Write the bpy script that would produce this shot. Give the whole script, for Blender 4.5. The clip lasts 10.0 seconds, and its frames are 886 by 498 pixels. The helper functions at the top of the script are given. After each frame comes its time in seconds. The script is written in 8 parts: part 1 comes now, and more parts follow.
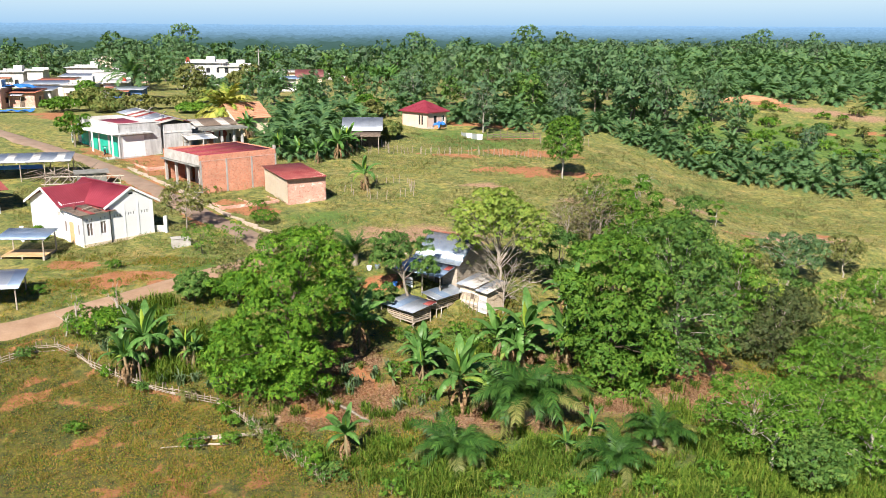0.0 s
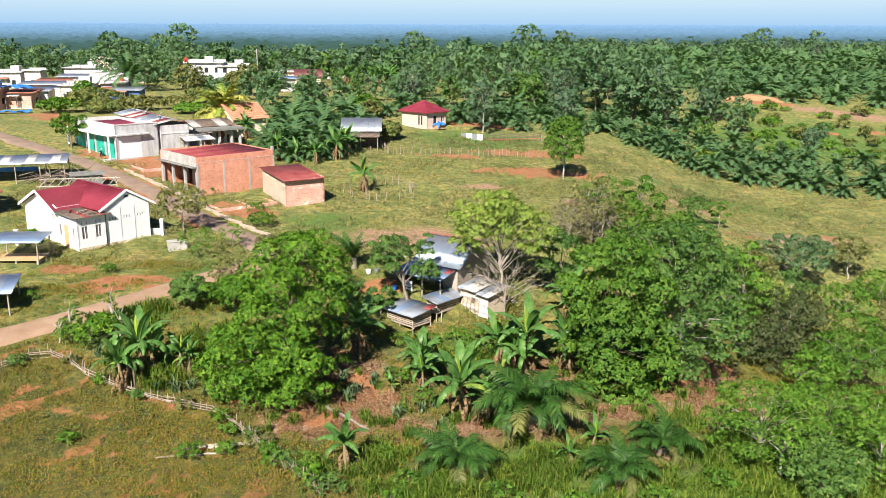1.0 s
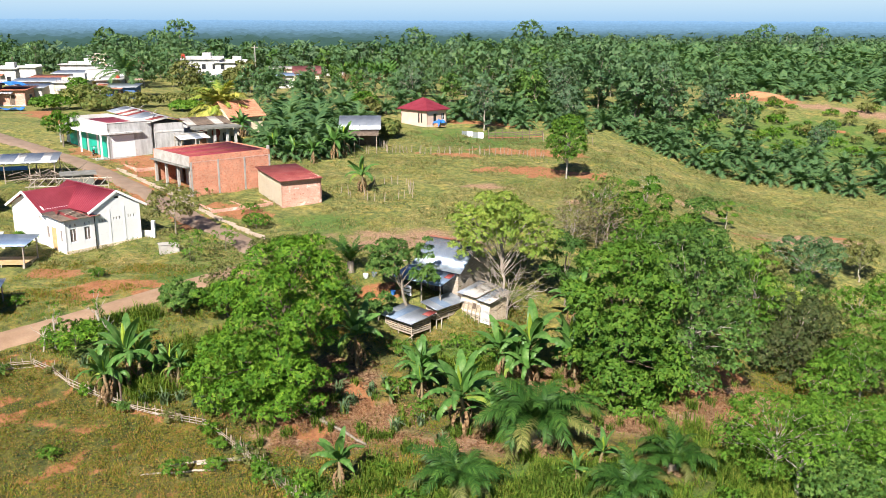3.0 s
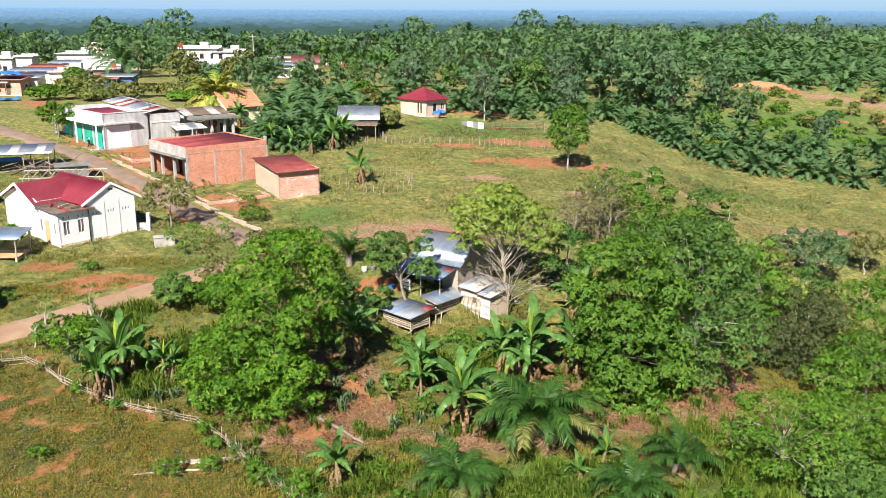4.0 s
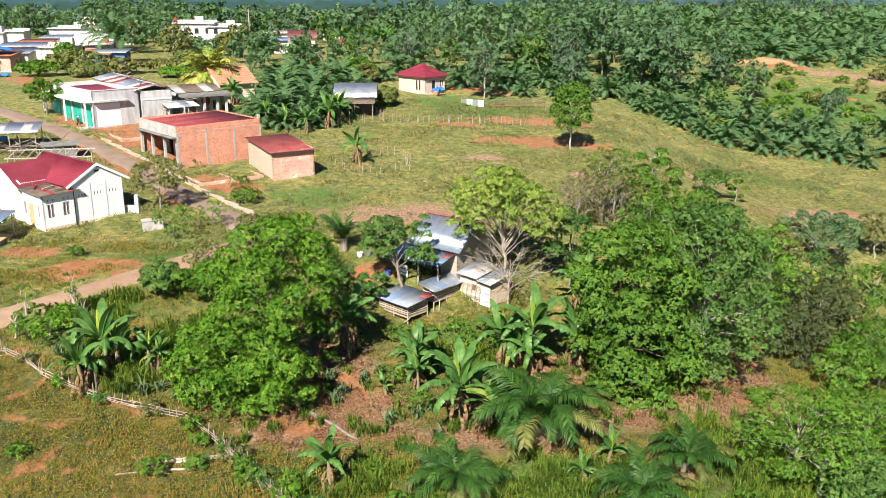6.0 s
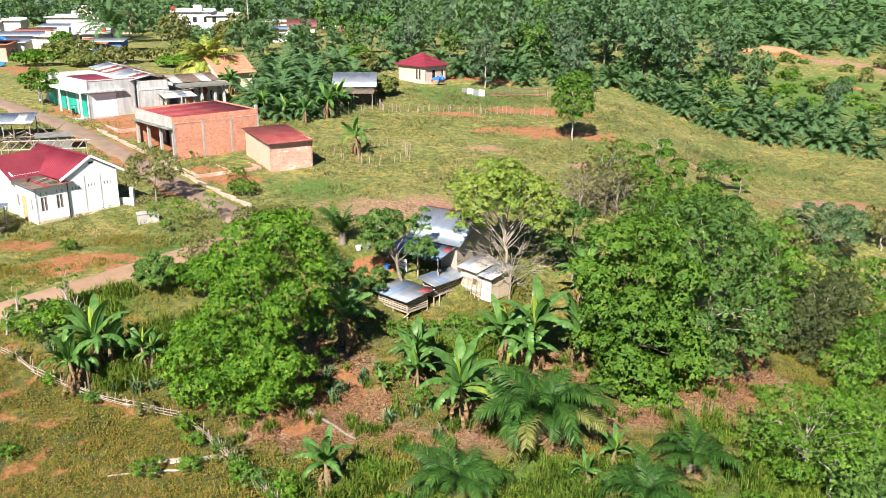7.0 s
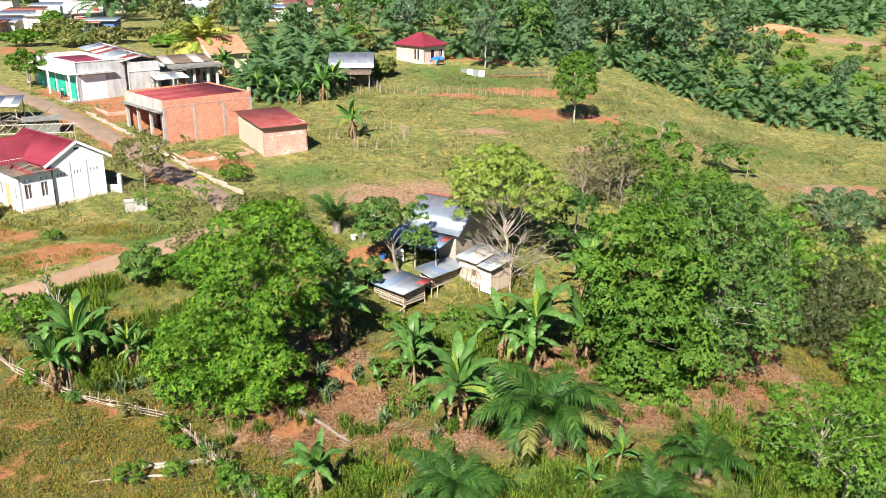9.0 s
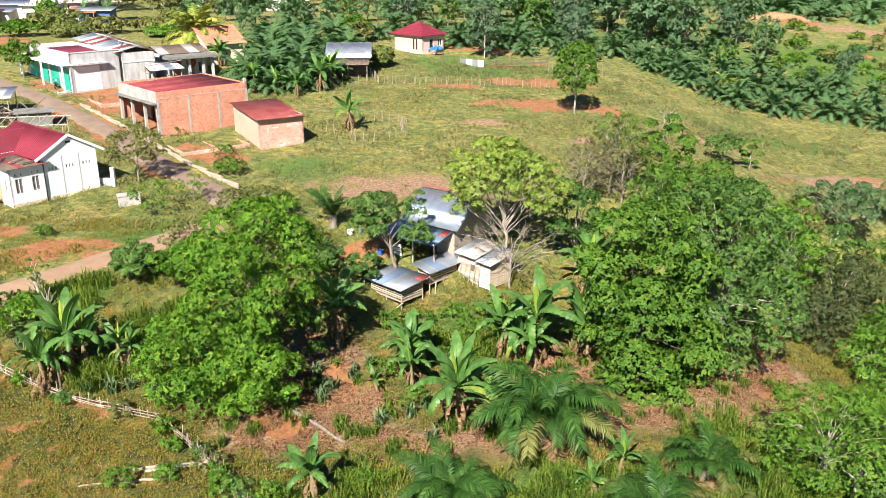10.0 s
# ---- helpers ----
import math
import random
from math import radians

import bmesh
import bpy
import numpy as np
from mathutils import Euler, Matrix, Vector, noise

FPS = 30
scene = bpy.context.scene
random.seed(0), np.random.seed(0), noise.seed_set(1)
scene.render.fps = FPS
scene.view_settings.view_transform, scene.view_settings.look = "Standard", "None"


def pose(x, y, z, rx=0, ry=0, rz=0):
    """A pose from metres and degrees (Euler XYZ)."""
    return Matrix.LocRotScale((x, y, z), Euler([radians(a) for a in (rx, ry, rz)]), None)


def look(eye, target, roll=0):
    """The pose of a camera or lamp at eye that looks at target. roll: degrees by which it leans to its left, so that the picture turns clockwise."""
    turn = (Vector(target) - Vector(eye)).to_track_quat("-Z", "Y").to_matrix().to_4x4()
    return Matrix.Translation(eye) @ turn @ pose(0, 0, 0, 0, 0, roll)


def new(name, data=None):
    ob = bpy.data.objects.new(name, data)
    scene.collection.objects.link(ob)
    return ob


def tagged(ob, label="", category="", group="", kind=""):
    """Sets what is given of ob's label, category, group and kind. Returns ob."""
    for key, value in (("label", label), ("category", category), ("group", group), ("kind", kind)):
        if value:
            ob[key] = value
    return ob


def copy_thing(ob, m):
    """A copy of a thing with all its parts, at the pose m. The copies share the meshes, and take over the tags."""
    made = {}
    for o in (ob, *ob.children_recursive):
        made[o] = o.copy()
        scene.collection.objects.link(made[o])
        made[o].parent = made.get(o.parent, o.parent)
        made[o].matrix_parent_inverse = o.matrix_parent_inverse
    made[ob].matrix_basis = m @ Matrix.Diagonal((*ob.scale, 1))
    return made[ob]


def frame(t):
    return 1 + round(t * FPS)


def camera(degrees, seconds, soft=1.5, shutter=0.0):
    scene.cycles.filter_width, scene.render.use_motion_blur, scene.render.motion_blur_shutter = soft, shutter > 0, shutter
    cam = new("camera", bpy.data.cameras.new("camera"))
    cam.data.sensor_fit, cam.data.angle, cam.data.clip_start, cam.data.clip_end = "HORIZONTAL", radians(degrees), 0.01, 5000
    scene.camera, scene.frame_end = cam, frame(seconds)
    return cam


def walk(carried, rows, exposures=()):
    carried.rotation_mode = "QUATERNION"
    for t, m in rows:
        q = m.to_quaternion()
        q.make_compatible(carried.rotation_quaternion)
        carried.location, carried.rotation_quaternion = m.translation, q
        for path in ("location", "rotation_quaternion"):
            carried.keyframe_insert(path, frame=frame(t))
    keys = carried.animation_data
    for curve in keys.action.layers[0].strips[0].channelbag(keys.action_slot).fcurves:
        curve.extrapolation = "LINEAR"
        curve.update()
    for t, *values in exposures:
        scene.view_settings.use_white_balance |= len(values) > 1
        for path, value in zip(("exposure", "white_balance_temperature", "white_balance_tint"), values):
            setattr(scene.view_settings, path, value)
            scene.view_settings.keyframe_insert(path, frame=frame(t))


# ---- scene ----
cam = camera(53.9, 10.0, soft=0.75)
PATH = [
    (0, look((1.448, -3.200, 20.117), (1.219, -0.883, 19.534), 0.3)),
    (0.5, look((1.375, -2.660, 20.144), (1.146, -0.344, 19.561), 0.3)),
    (1, look((1.297, -2.086, 20.165), (1.069, 0.230, 19.580), 0.2)),
    (1.5, look((1.246, -1.505, 20.161), (1.018, 0.812, 19.576), 0.2)),
    (2, look((1.195, -0.902, 20.122), (0.966, 1.414, 19.537), 0.2)),
    (2.5, look((1.135, -0.259, 20.134), (0.906, 2.057, 19.547), 0.2)),
    (4, look((0.986, 1.548, 20.082), (0.758, 3.856, 19.460), 0.2)),
    (4.5, look((0.926, 2.174, 20.094), (0.701, 4.477, 19.457), 0.2)),
    (5, look((0.876, 2.807, 20.086), (0.649, 5.106, 19.433), 0.3)),
    (5.5, look((0.842, 3.451, 20.072), (0.618, 5.744, 19.403), 0.3)),
    (7, look((0.750, 5.305, 20.045), (0.524, 7.585, 19.331), 0.2)),
    (7.5, look((0.690, 5.890, 20.029), (0.466, 8.165, 19.301), 0.2)),
    (8, look((0.661, 6.466, 20.029), (0.438, 8.737, 19.286), 0.2)),
    (8.5, look((0.670, 7.051, 20.054), (0.446, 9.318, 19.298), 0.1)),
    (9, look((0.674, 7.650, 20.069), (0.449, 9.912, 19.300), 0.1)),
    (9.5, look((0.682, 8.226, 20.077), (0.457, 10.483, 19.291), 0)),
    (10, look((0.679, 8.820, 20.095), (0.455, 11.072, 19.298), 0)),
]
walk(cam, PATH, exposures=[(0, 0.93), (2.7, 0.93), (4.0, 0.9), (5.5, 0.92), (7.0, 1.06), (10.0, 1.09)])

# ---- world and sun ----
SUN_AZ, SUN_EL = 190.0, 41.0          # compass angle of the sun seen from the place (0 = +y, clockwise), height
world = bpy.data.worlds.new("sky")
scene.world = world
world.use_nodes = True
wn = world.node_tree
sky = wn.nodes.new("ShaderNodeTexSky")
sky.sky_type = "NISHITA"
sky.sun_disc = False
sky.sun_elevation, sky.sun_rotation = radians(SUN_EL), radians(SUN_AZ)
sky.air_density, sky.dust_density, sky.ozone_density = 1.0, 0.0, 6.0
tint = wn.nodes.new("ShaderNodeMix")
tint.data_type, tint.blend_type = "RGBA", "MULTIPLY"
tint.inputs[0].default_value, tint.inputs[7].default_value = 1.0, (0.74, 0.86, 1.12, 1)
wn.links.new(sky.outputs[0], tint.inputs[6])
cap = wn.nodes.new("ShaderNodeMix")                 # humid air: the horizon stays a soft pale blue
cap.data_type, cap.blend_type = "RGBA", "DARKEN"
cap.inputs[0].default_value, cap.inputs[7].default_value = 0.92, (5.7, 9.1, 13.2, 1)
wn.links.new(tint.outputs[2], cap.inputs[6])
way = wn.nodes.new("ShaderNodeTexCoord")
axis_z = wn.nodes.new("ShaderNodeSeparateXYZ")
wn.links.new(way.outputs["Generated"], axis_z.inputs[0])
milky = wn.nodes.new("ShaderNodeValToRGB")          # thin bright haze above the bluish horizon, thinning out higher up
for p in (0.3, 0.6):
    milky.color_ramp.elements.new(p)
for e, c in zip(milky.color_ramp.elements, (1.0, 1.0, 0.5, 0.0)):
    e.color = (c, c, c, 1)
spread = wn.nodes.new("ShaderNodeMath")
spread.operation, spread.inputs[1].default_value = "MULTIPLY", 9.0
wn.links.new(axis_z.outputs[2], spread.inputs[0])
wn.links.new(spread.outputs[0], milky.inputs[0])
veil = wn.nodes.new("ShaderNodeMix")
veil.data_type = "RGBA"
low_sky = wn.nodes.new("ShaderNodeMix")             # from the bluish rim of the sky up into the milky band
low_sky.data_type, low_sky.inputs[6].default_value, low_sky.inputs[7].default_value = "RGBA", (5.4, 9.0, 13.2, 1), (9.4, 12.2, 14.1, 1)
rim = wn.nodes.new("ShaderNodeMath")
rim.operation, rim.use_clamp, rim.inputs[1].default_value = "MULTIPLY", True, 30.0
wn.links.new(axis_z.outputs[2], rim.inputs[0])
wn.links.new(rim.outputs[0], low_sky.inputs[0])
wn.links.new(low_sky.outputs[2], veil.inputs[7])
wn.links.new(milky.outputs[0], veil.inputs[0])
wn.links.new(cap.outputs[2], veil.inputs[6])
wn.links.new(veil.outputs[2], wn.nodes["Background"].inputs[0])
wn.nodes["Background"].inputs[1].default_value = 0.036
sun_data = bpy.data.lights.new("sun", "SUN")
sun_data.energy, sun_data.angle, sun_data.color = 5.9, radians(0.6), (1.0, 0.945, 0.87)
sun = new("sun", sun_data)
sd = Vector((math.sin(radians(SUN_AZ)) * math.cos(radians(SUN_EL)), math.cos(radians(SUN_AZ)) * math.cos(radians(SUN_EL)), math.sin(radians(SUN_EL))))
sun.matrix_world = look(sd * 100, (0, 0, 0))

# ---- small helpers ----
rng = np.random.default_rng(7)


def smooth(a, b, v):
    v = np.clip((np.asarray(v, float) - a) / (b - a), 0, 1)
    return v * v * (3 - 2 * v)


def height(x, y):
    """The lie of the land: a low hollow, rising to the village, with a dip at the clearing."""
    x, y = np.asarray(x, float), np.asarray(y, float)
    u = y - 0.6 * (x + 20)
    z = -3.4 + 4.7 * smooth(38, 68, u) + np.minimum(5.0, 0.07 * np.maximum(0, u - 72))
    z = z - 4.5 * smooth(8, 34, x) * (1 - smooth(110, 190, y))
    z = z - 1.1 * np.exp(-((x + 7.6) ** 2 / 16 + (y - 61.3) ** 2 / 10))
    side = 1 - smooth(-0.14, 0.06, x / np.maximum(y, 1.0))
    return z - 9.0 * smooth(225, 420, y) * side - 4.0 * smooth(420, 800, y)


def gz(x, y):
    return float(height(x, y))


def mesh_np(name, V, Fc, smooth_faces=False):
    """A mesh from arrays: V (n, 3) and faces (m, k) of one size."""
    me = bpy.data.meshes.new(name)
    V, Fc = np.asarray(V, np.float32), np.asarray(Fc, np.int32)
    me.vertices.add(len(V))
    me.vertices.foreach_set("co", V.ravel())
    me.loops.add(Fc.size)
    me.loops.foreach_set("vertex_index", Fc.ravel())
    me.polygons.add(len(Fc))
    me.polygons.foreach_set("loop_start", np.arange(0, Fc.size, Fc.shape[1], dtype=np.int32))
    if smooth_faces:
        me.polygons.foreach_set("use_smooth", np.ones(len(Fc), bool))
    me.update()
    return me


def part(name, data, material, parent, label="", m=None):
    """Links a bmesh or a mesh as ONE object under a thing or a part."""
    if isinstance(data, bmesh.types.BMesh):
        me = bpy.data.meshes.new(name)
        data.normal_update()
        data.to_mesh(me)
        data.free()
    else:
        me = data
    if material is not None and not me.materials:
        me.materials.append(material)
    ob = new(name, me)
    ob.parent = parent
    if m is not None:
        ob.matrix_basis = m
    if label:
        ob["label"] = label
    return ob


def thing(name, x, y, z, rz=0.0, label="", category="", group="", kind=""):
    ob = new(name)
    ob.empty_display_size = 0.3
    ob.matrix_basis = pose(x, y, z, 0, 0, rz)
    return tagged(ob, label, category, group, kind)


def add_box(bm, x0, x1, y0, y1, z0, z1, bevel=0.0):
    vs = [bm.verts.new((x, y, z)) for z in (z0, z1) for y in (y0, y1) for x in (x0, x1)]
    for q in ((0, 2, 3, 1), (4, 5, 7, 6), (0, 1, 5, 4), (2, 6, 7, 3), (0, 4, 6, 2), (1, 3, 7, 5)):
        bm.faces.new([vs[i] for i in q])
    if bevel:
        es = list({e for v in vs for e in v.link_edges})
        bmesh.ops.bevel(bm, geom=es, offset=bevel, segments=1, affect="EDGES")


def box(x0, x1, y0, y1, z0, z1, bevel=0.0):
    bm = bmesh.new()
    add_box(bm, x0, x1, y0, y1, z0, z1, bevel)
    return bm


def tube_arrays(path, radii, sides=6):
    """A tapered tube along points: arrays of vertices and quads."""
    path, V, Q = np.asarray(path, float), [], []
    n = len(path)
    for i in range(n):
        d = path[min(i + 1, n - 1)] - path[max(i - 1, 0)]
        d = d / (np.linalg.norm(d) + 1e-9)
        a = np.cross(d, (0.31, 0.95, 0.05) if abs(d[2]) > 0.7 else (0, 0, 1))
        a /= np.linalg.norm(a) + 1e-9
        b = np.cross(d, a)
        for k in range(sides):
            w = 2 * math.pi * k / sides
            V.append(path[i] + radii[i] * (math.cos(w) * a + math.sin(w) * b))
    for i in range(n - 1):
        for k in range(sides):
            j = (k + 1) % sides
            Q.append((i * sides + k, i * sides + j, (i + 1) * sides + j, (i + 1) * sides + k))
    return np.array(V), np.array(Q)


def join_arrays(items):
    V, Q, off = [], [], 0
    for v, q in items:
        V.append(v)
        Q.append(np.asarray(q) + off)
        off += len(v)
    return np.concatenate(V), np.concatenate(Q)


def tube(name, path, radii, sides=6):
    return mesh_np(name, *tube_arrays(path, radii, sides), True)


def cap_pole(bm, p0, p1, r0, r1, sides=6):
    """A closed round pole between two points, into a bmesh."""
    p0, p1 = Vector(p0), Vector(p1)
    m = Matrix.Translation((p0 + p1) / 2) @ (p1 - p0).to_track_quat("Z", "Y").to_matrix().to_4x4()
    bmesh.ops.create_cone(bm, cap_ends=True, segments=sides, radius1=r0, radius2=r1, depth=(p1 - p0).length, matrix=m)


# ---- materials ----
def material(name, colour, rough=0.8, metal=0.0):
    m = bpy.data.materials.new(name)
    m.use_nodes = True
    b = m.node_tree.nodes["Principled BSDF"]
    b.inputs["Base Color"].default_value = (*colour, 1)
    b.inputs["Roughness"].default_value, b.inputs["Metallic"].default_value = rough, metal
    return m, m.node_tree, b


def ramp(nt, src, stops):
    r = nt.nodes.new("ShaderNodeValToRGB")
    els = r.color_ramp.elements
    while len(els) < len(stops):
        els.new(0.5)
    for e, (p, c) in zip(els, stops):
        e.position, e.color = p, (*c, 1)
    nt.links.new(src, r.inputs[0])
    return r.outputs[0]


def noise_out(nt, scale, detail=4.0, rough=0.55, coords="Object", stretch=None):
    tc = nt.nodes.new("ShaderNodeTexCoord")
    v = tc.outputs[coords]
    if stretch:
        mp = nt.nodes.new("ShaderNodeMapping")
        mp.inputs["Scale"].default_value = stretch
        nt.links.new(v, mp.inputs[0])
        v = mp.outputs[0]
    n = nt.nodes.new("ShaderNodeTexNoise")
    n.inputs["Scale"].default_value, n.inputs["Detail"].default_value, n.inputs["Roughness"].default_value = scale, detail, rough
    nt.links.new(v, n.inputs["Vector"])
    return n.outputs[0]


def mix(nt, fac, a, b, blend="MIX"):
    n = nt.nodes.new("ShaderNodeMix")
    n.data_type, n.blend_type = "RGBA", blend
    for sock, val in ((n.inputs[0], fac), (n.inputs[6], a), (n.inputs[7], b)):
        if isinstance(val, bpy.types.NodeSocket):
            nt.links.new(val, sock)
        elif isinstance(val, (int, float)):
            sock.default_value = val
        else:
            sock.default_value = (*val, 1)
    return n.outputs[2]


def bump(nt, b, src, strength=0.4, dist=0.05):
    n = nt.nodes.new("ShaderNodeBump")
    n.inputs["Strength"].default_value, n.inputs["Distance"].default_value = strength, dist
    nt.links.new(src, n.inputs["Height"])
    nt.links.new(n.outputs[0], b.inputs["Normal"])


def surface(name, base, second, rough=0.85, scale=1.5, fine=14.0, metal=0.0, spread=(0.35, 0.7), bump_d=0.01, streak=None, third=None):
    """A weathered surface: two colours in large blotches, fine grain, light relief."""
    m, nt, b = material(name, base, rough, metal)
    big = noise_out(nt, scale, 5, 0.6, stretch=streak)
    col = ramp(nt, big, [(spread[0], base), (spread[1], second)])
    if third:
        spot = noise_out(nt, scale * 2.7, 6, 0.7)
        f = ramp(nt, spot, [(0.58, (0, 0, 0)), (0.7, (1, 1, 1))])
        col = mix(nt, f, col, third)
    grain = noise_out(nt, fine, 4, 0.6)
    col = mix(nt, 0.35, col, ramp(nt, grain, [(0.25, (0.55,) * 3), (0.75, (1.0,) * 3)]), "MULTIPLY")
    nt.links.new(col, b.inputs["Base Color"])
    bump(nt, b, grain, 0.5, bump_d)
    return m


def leaf_material(name, stops, glow=0.25, rough=0.5, big=0.25, whole=False):
    """Leaves: tint by leaf, by plant and in large patches; some light comes through."""
    m, nt, b = material(name, stops[0], rough)
    b.inputs["Specular IOR Level"].default_value = 0.2
    g = nt.nodes.new("ShaderNodeNewGeometry")
    n = len(stops)
    pick = noise_out(nt, 2.2, 4, 0.6) if whole else g.outputs["Random Per Island"]
    col = ramp(nt, pick, [(0.3 + 0.4 * i / max(1, n - 1) if whole else i / max(1, n - 1), c) for i, c in enumerate(stops)])
    col = mix(nt, 0.7, col, ramp(nt, noise_out(nt, big, 3, 0.5), [(0.3, (0.62, 0.68, 0.62)), (0.7, (1.18, 1.12, 0.95))]), "MULTIPLY")
    oi = nt.nodes.new("ShaderNodeObjectInfo")
    col = mix(nt, 0.6, col, ramp(nt, oi.outputs["Random"], [(0, (0.75, 0.8, 0.75)), (1, (1.2, 1.15, 1.0))]), "MULTIPLY")
    nt.links.new(col, b.inputs["Base Color"])
    tr = nt.nodes.new("ShaderNodeBsdfTranslucent")
    nt.links.new(mix(nt, 1.0, col, (1.15, 1.15, 0.5), "MULTIPLY"), tr.inputs[0])
    mx = nt.nodes.new("ShaderNodeMixShader")
    mx.inputs[0].default_value = glow
    nt.links.new(b.outputs[0], mx.inputs[1])
    nt.links.new(tr.outputs[0], mx.inputs[2])
    nt.links.new(mx.outputs[0], nt.nodes["Material Output"].inputs[0])
    return m


LEAF_MANGO = leaf_material("leaf_mango", [(0.045, 0.13, 0.01), (0.068, 0.17, 0.013), (0.105, 0.225, 0.018), (0.175, 0.3, 0.032)], 0.26, 0.6)
LEAF_DEEP = leaf_material("leaf_deep", [(0.05, 0.122, 0.028), (0.088, 0.18, 0.042), (0.155, 0.248, 0.06)], 0.3, 0.6)
LEAF_BRIGHT = leaf_material("leaf_bright", [(0.06, 0.155, 0.018), (0.105, 0.215, 0.027), (0.175, 0.285, 0.038)], 0.3, 0.6)
LEAF_LIGHT = leaf_material("leaf_light_green", [(0.055, 0.145, 0.014), (0.095, 0.205, 0.022), (0.155, 0.27, 0.036)], 0.28, 0.6)
LEAF_YELLOW = leaf_material("leaf_yellowish", [(0.17, 0.27, 0.05), (0.26, 0.36, 0.07), (0.36, 0.41, 0.095)], 0.36)
LEAF_OLIVE = leaf_material("leaf_olive", [(0.1, 0.12, 0.035), (0.17, 0.185, 0.06), (0.26, 0.245, 0.1)])
LEAF_DUSK = leaf_material("leaf_dull_olive", [(0.05, 0.08, 0.025), (0.08, 0.105, 0.036), (0.13, 0.135, 0.055)], 0.22)
# wood leaf tones made paler and bluer to stand in for distance haze
LEAF_FOREST_HAZE = leaf_material("leaf_forest_haze", [(0.085, 0.175, 0.09), (0.108, 0.205, 0.105), (0.138, 0.235, 0.115), (0.17, 0.265, 0.13)], 0.42)
LEAF_FAR_HAZE = leaf_material("leaf_far_woods_haze", [(0.085, 0.16, 0.1), (0.104, 0.182, 0.114), (0.126, 0.204, 0.126), (0.15, 0.225, 0.14)], 0.42, 0.7, 0.03)
# grown palms: pale blue-green lift is haze painted into the leaf colour
LEAF_PALM_HAZE = leaf_material("leaf_palm_haze", [(0.08, 0.17, 0.085), (0.112, 0.215, 0.1), (0.165, 0.265, 0.115)], 0.44, 0.5)
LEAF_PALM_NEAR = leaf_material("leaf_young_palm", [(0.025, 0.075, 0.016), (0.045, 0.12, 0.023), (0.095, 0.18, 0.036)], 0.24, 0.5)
LEAF_DUST = leaf_material("leaf_withered", [(0.16, 0.13, 0.075), (0.24, 0.19, 0.12), (0.2, 0.21, 0.09)], 0.2, 0.8)
LEAF_GOLD = leaf_material("leaf_gold", [(0.34, 0.36, 0.07), (0.52, 0.47, 0.12), (0.22, 0.29, 0.06)])
LEAF_DRY = leaf_material("leaf_dry", [(0.2, 0.11, 0.06), (0.34, 0.22, 0.14), (0.14, 0.08, 0.045)], 0.15, 0.8)
LEAF_BANANA = leaf_material("leaf_banana", [(0.05, 0.135, 0.03), (0.09, 0.2, 0.05), (0.16, 0.27, 0.09)], 0.25, 0.4, 0.8, True)
LEAF_NEW = leaf_material("leaf_unfurling", [(0.24, 0.36, 0.05), (0.36, 0.46, 0.07)], 0.35, 0.45, 0.8, True)
# blue raised in the field grass, painting in the haze over the field
FIELD = leaf_material("field_grass", [(0.145, 0.165, 0.066), (0.2, 0.205, 0.088), (0.26, 0.235, 0.116), (0.325, 0.27, 0.15)], 0.3, 0.8, 0.12)
LITTER = leaf_material("litter_leaves", [(0.22, 0.1, 0.06), (0.34, 0.18, 0.115), (0.46, 0.3, 0.2), (0.28, 0.13, 0.08)], 0.1, 0.9)
LUSH_GRASS = leaf_material("lush_grass", [(0.055, 0.12, 0.014), (0.095, 0.175, 0.02), (0.15, 0.225, 0.028), (0.23, 0.255, 0.055)], 0.35, 0.7, 0.3)
WEED_YELLOW = leaf_material("pasture_weeds", [(0.09, 0.145, 0.02), (0.14, 0.195, 0.03), (0.2, 0.23, 0.045)], 0.3, 0.7, 0.3)
# blue raised here too, as painted field haze
WEED_SOFT = leaf_material("field_weeds", [(0.1, 0.15, 0.045), (0.16, 0.2, 0.065), (0.24, 0.24, 0.085)], 0.3, 0.8, 0.12)
GRASS = leaf_material("grass_blades", [(0.1, 0.135, 0.015), (0.175, 0.2, 0.024), (0.28, 0.21, 0.048), (0.37, 0.19, 0.09)], 0.34, 0.7, 0.09)
BARK = surface("bark", (0.16, 0.12, 0.085), (0.3, 0.26, 0.21), 0.9, 3, 30, streak=(3, 3, 0.6))
BARK_PALE = surface("bark_pale", (0.3, 0.26, 0.21), (0.5, 0.45, 0.38), 0.85, 3, 30)
BARK_GREY = surface("bark_grey", (0.25, 0.2, 0.16), (0.42, 0.36, 0.3), 0.9, 3, 30)
STEM = surface("banana_stem", (0.16, 0.13, 0.06), (0.3, 0.22, 0.12), 0.7, 2, 20, streak=(3, 3, 0.5), third=(0.18, 0.24, 0.06))
WHITE = surface("white_paint", (0.82, 0.82, 0.81), (0.88, 0.88, 0.87), 0.7, 0.8, 18, third=(0.74, 0.73, 0.7), spread=(0.3, 0.6))
WHITE_OLD = surface("stained_whitewash", (0.55, 0.54, 0.53), (0.36, 0.35, 0.34), 0.8, 0.9, 18, third=(0.26, 0.25, 0.23), spread=(0.4, 0.68), streak=(2.2, 2.2, 0.55))
CREAM = surface("cream_plaster", (0.72, 0.58, 0.42), (0.8, 0.68, 0.52), 0.8, 0.8, 18)
CREAM_PALE = surface("pale_cream_plaster", (0.78, 0.68, 0.52), (0.84, 0.76, 0.62), 0.8, 0.8, 18, third=(0.66, 0.55, 0.42))
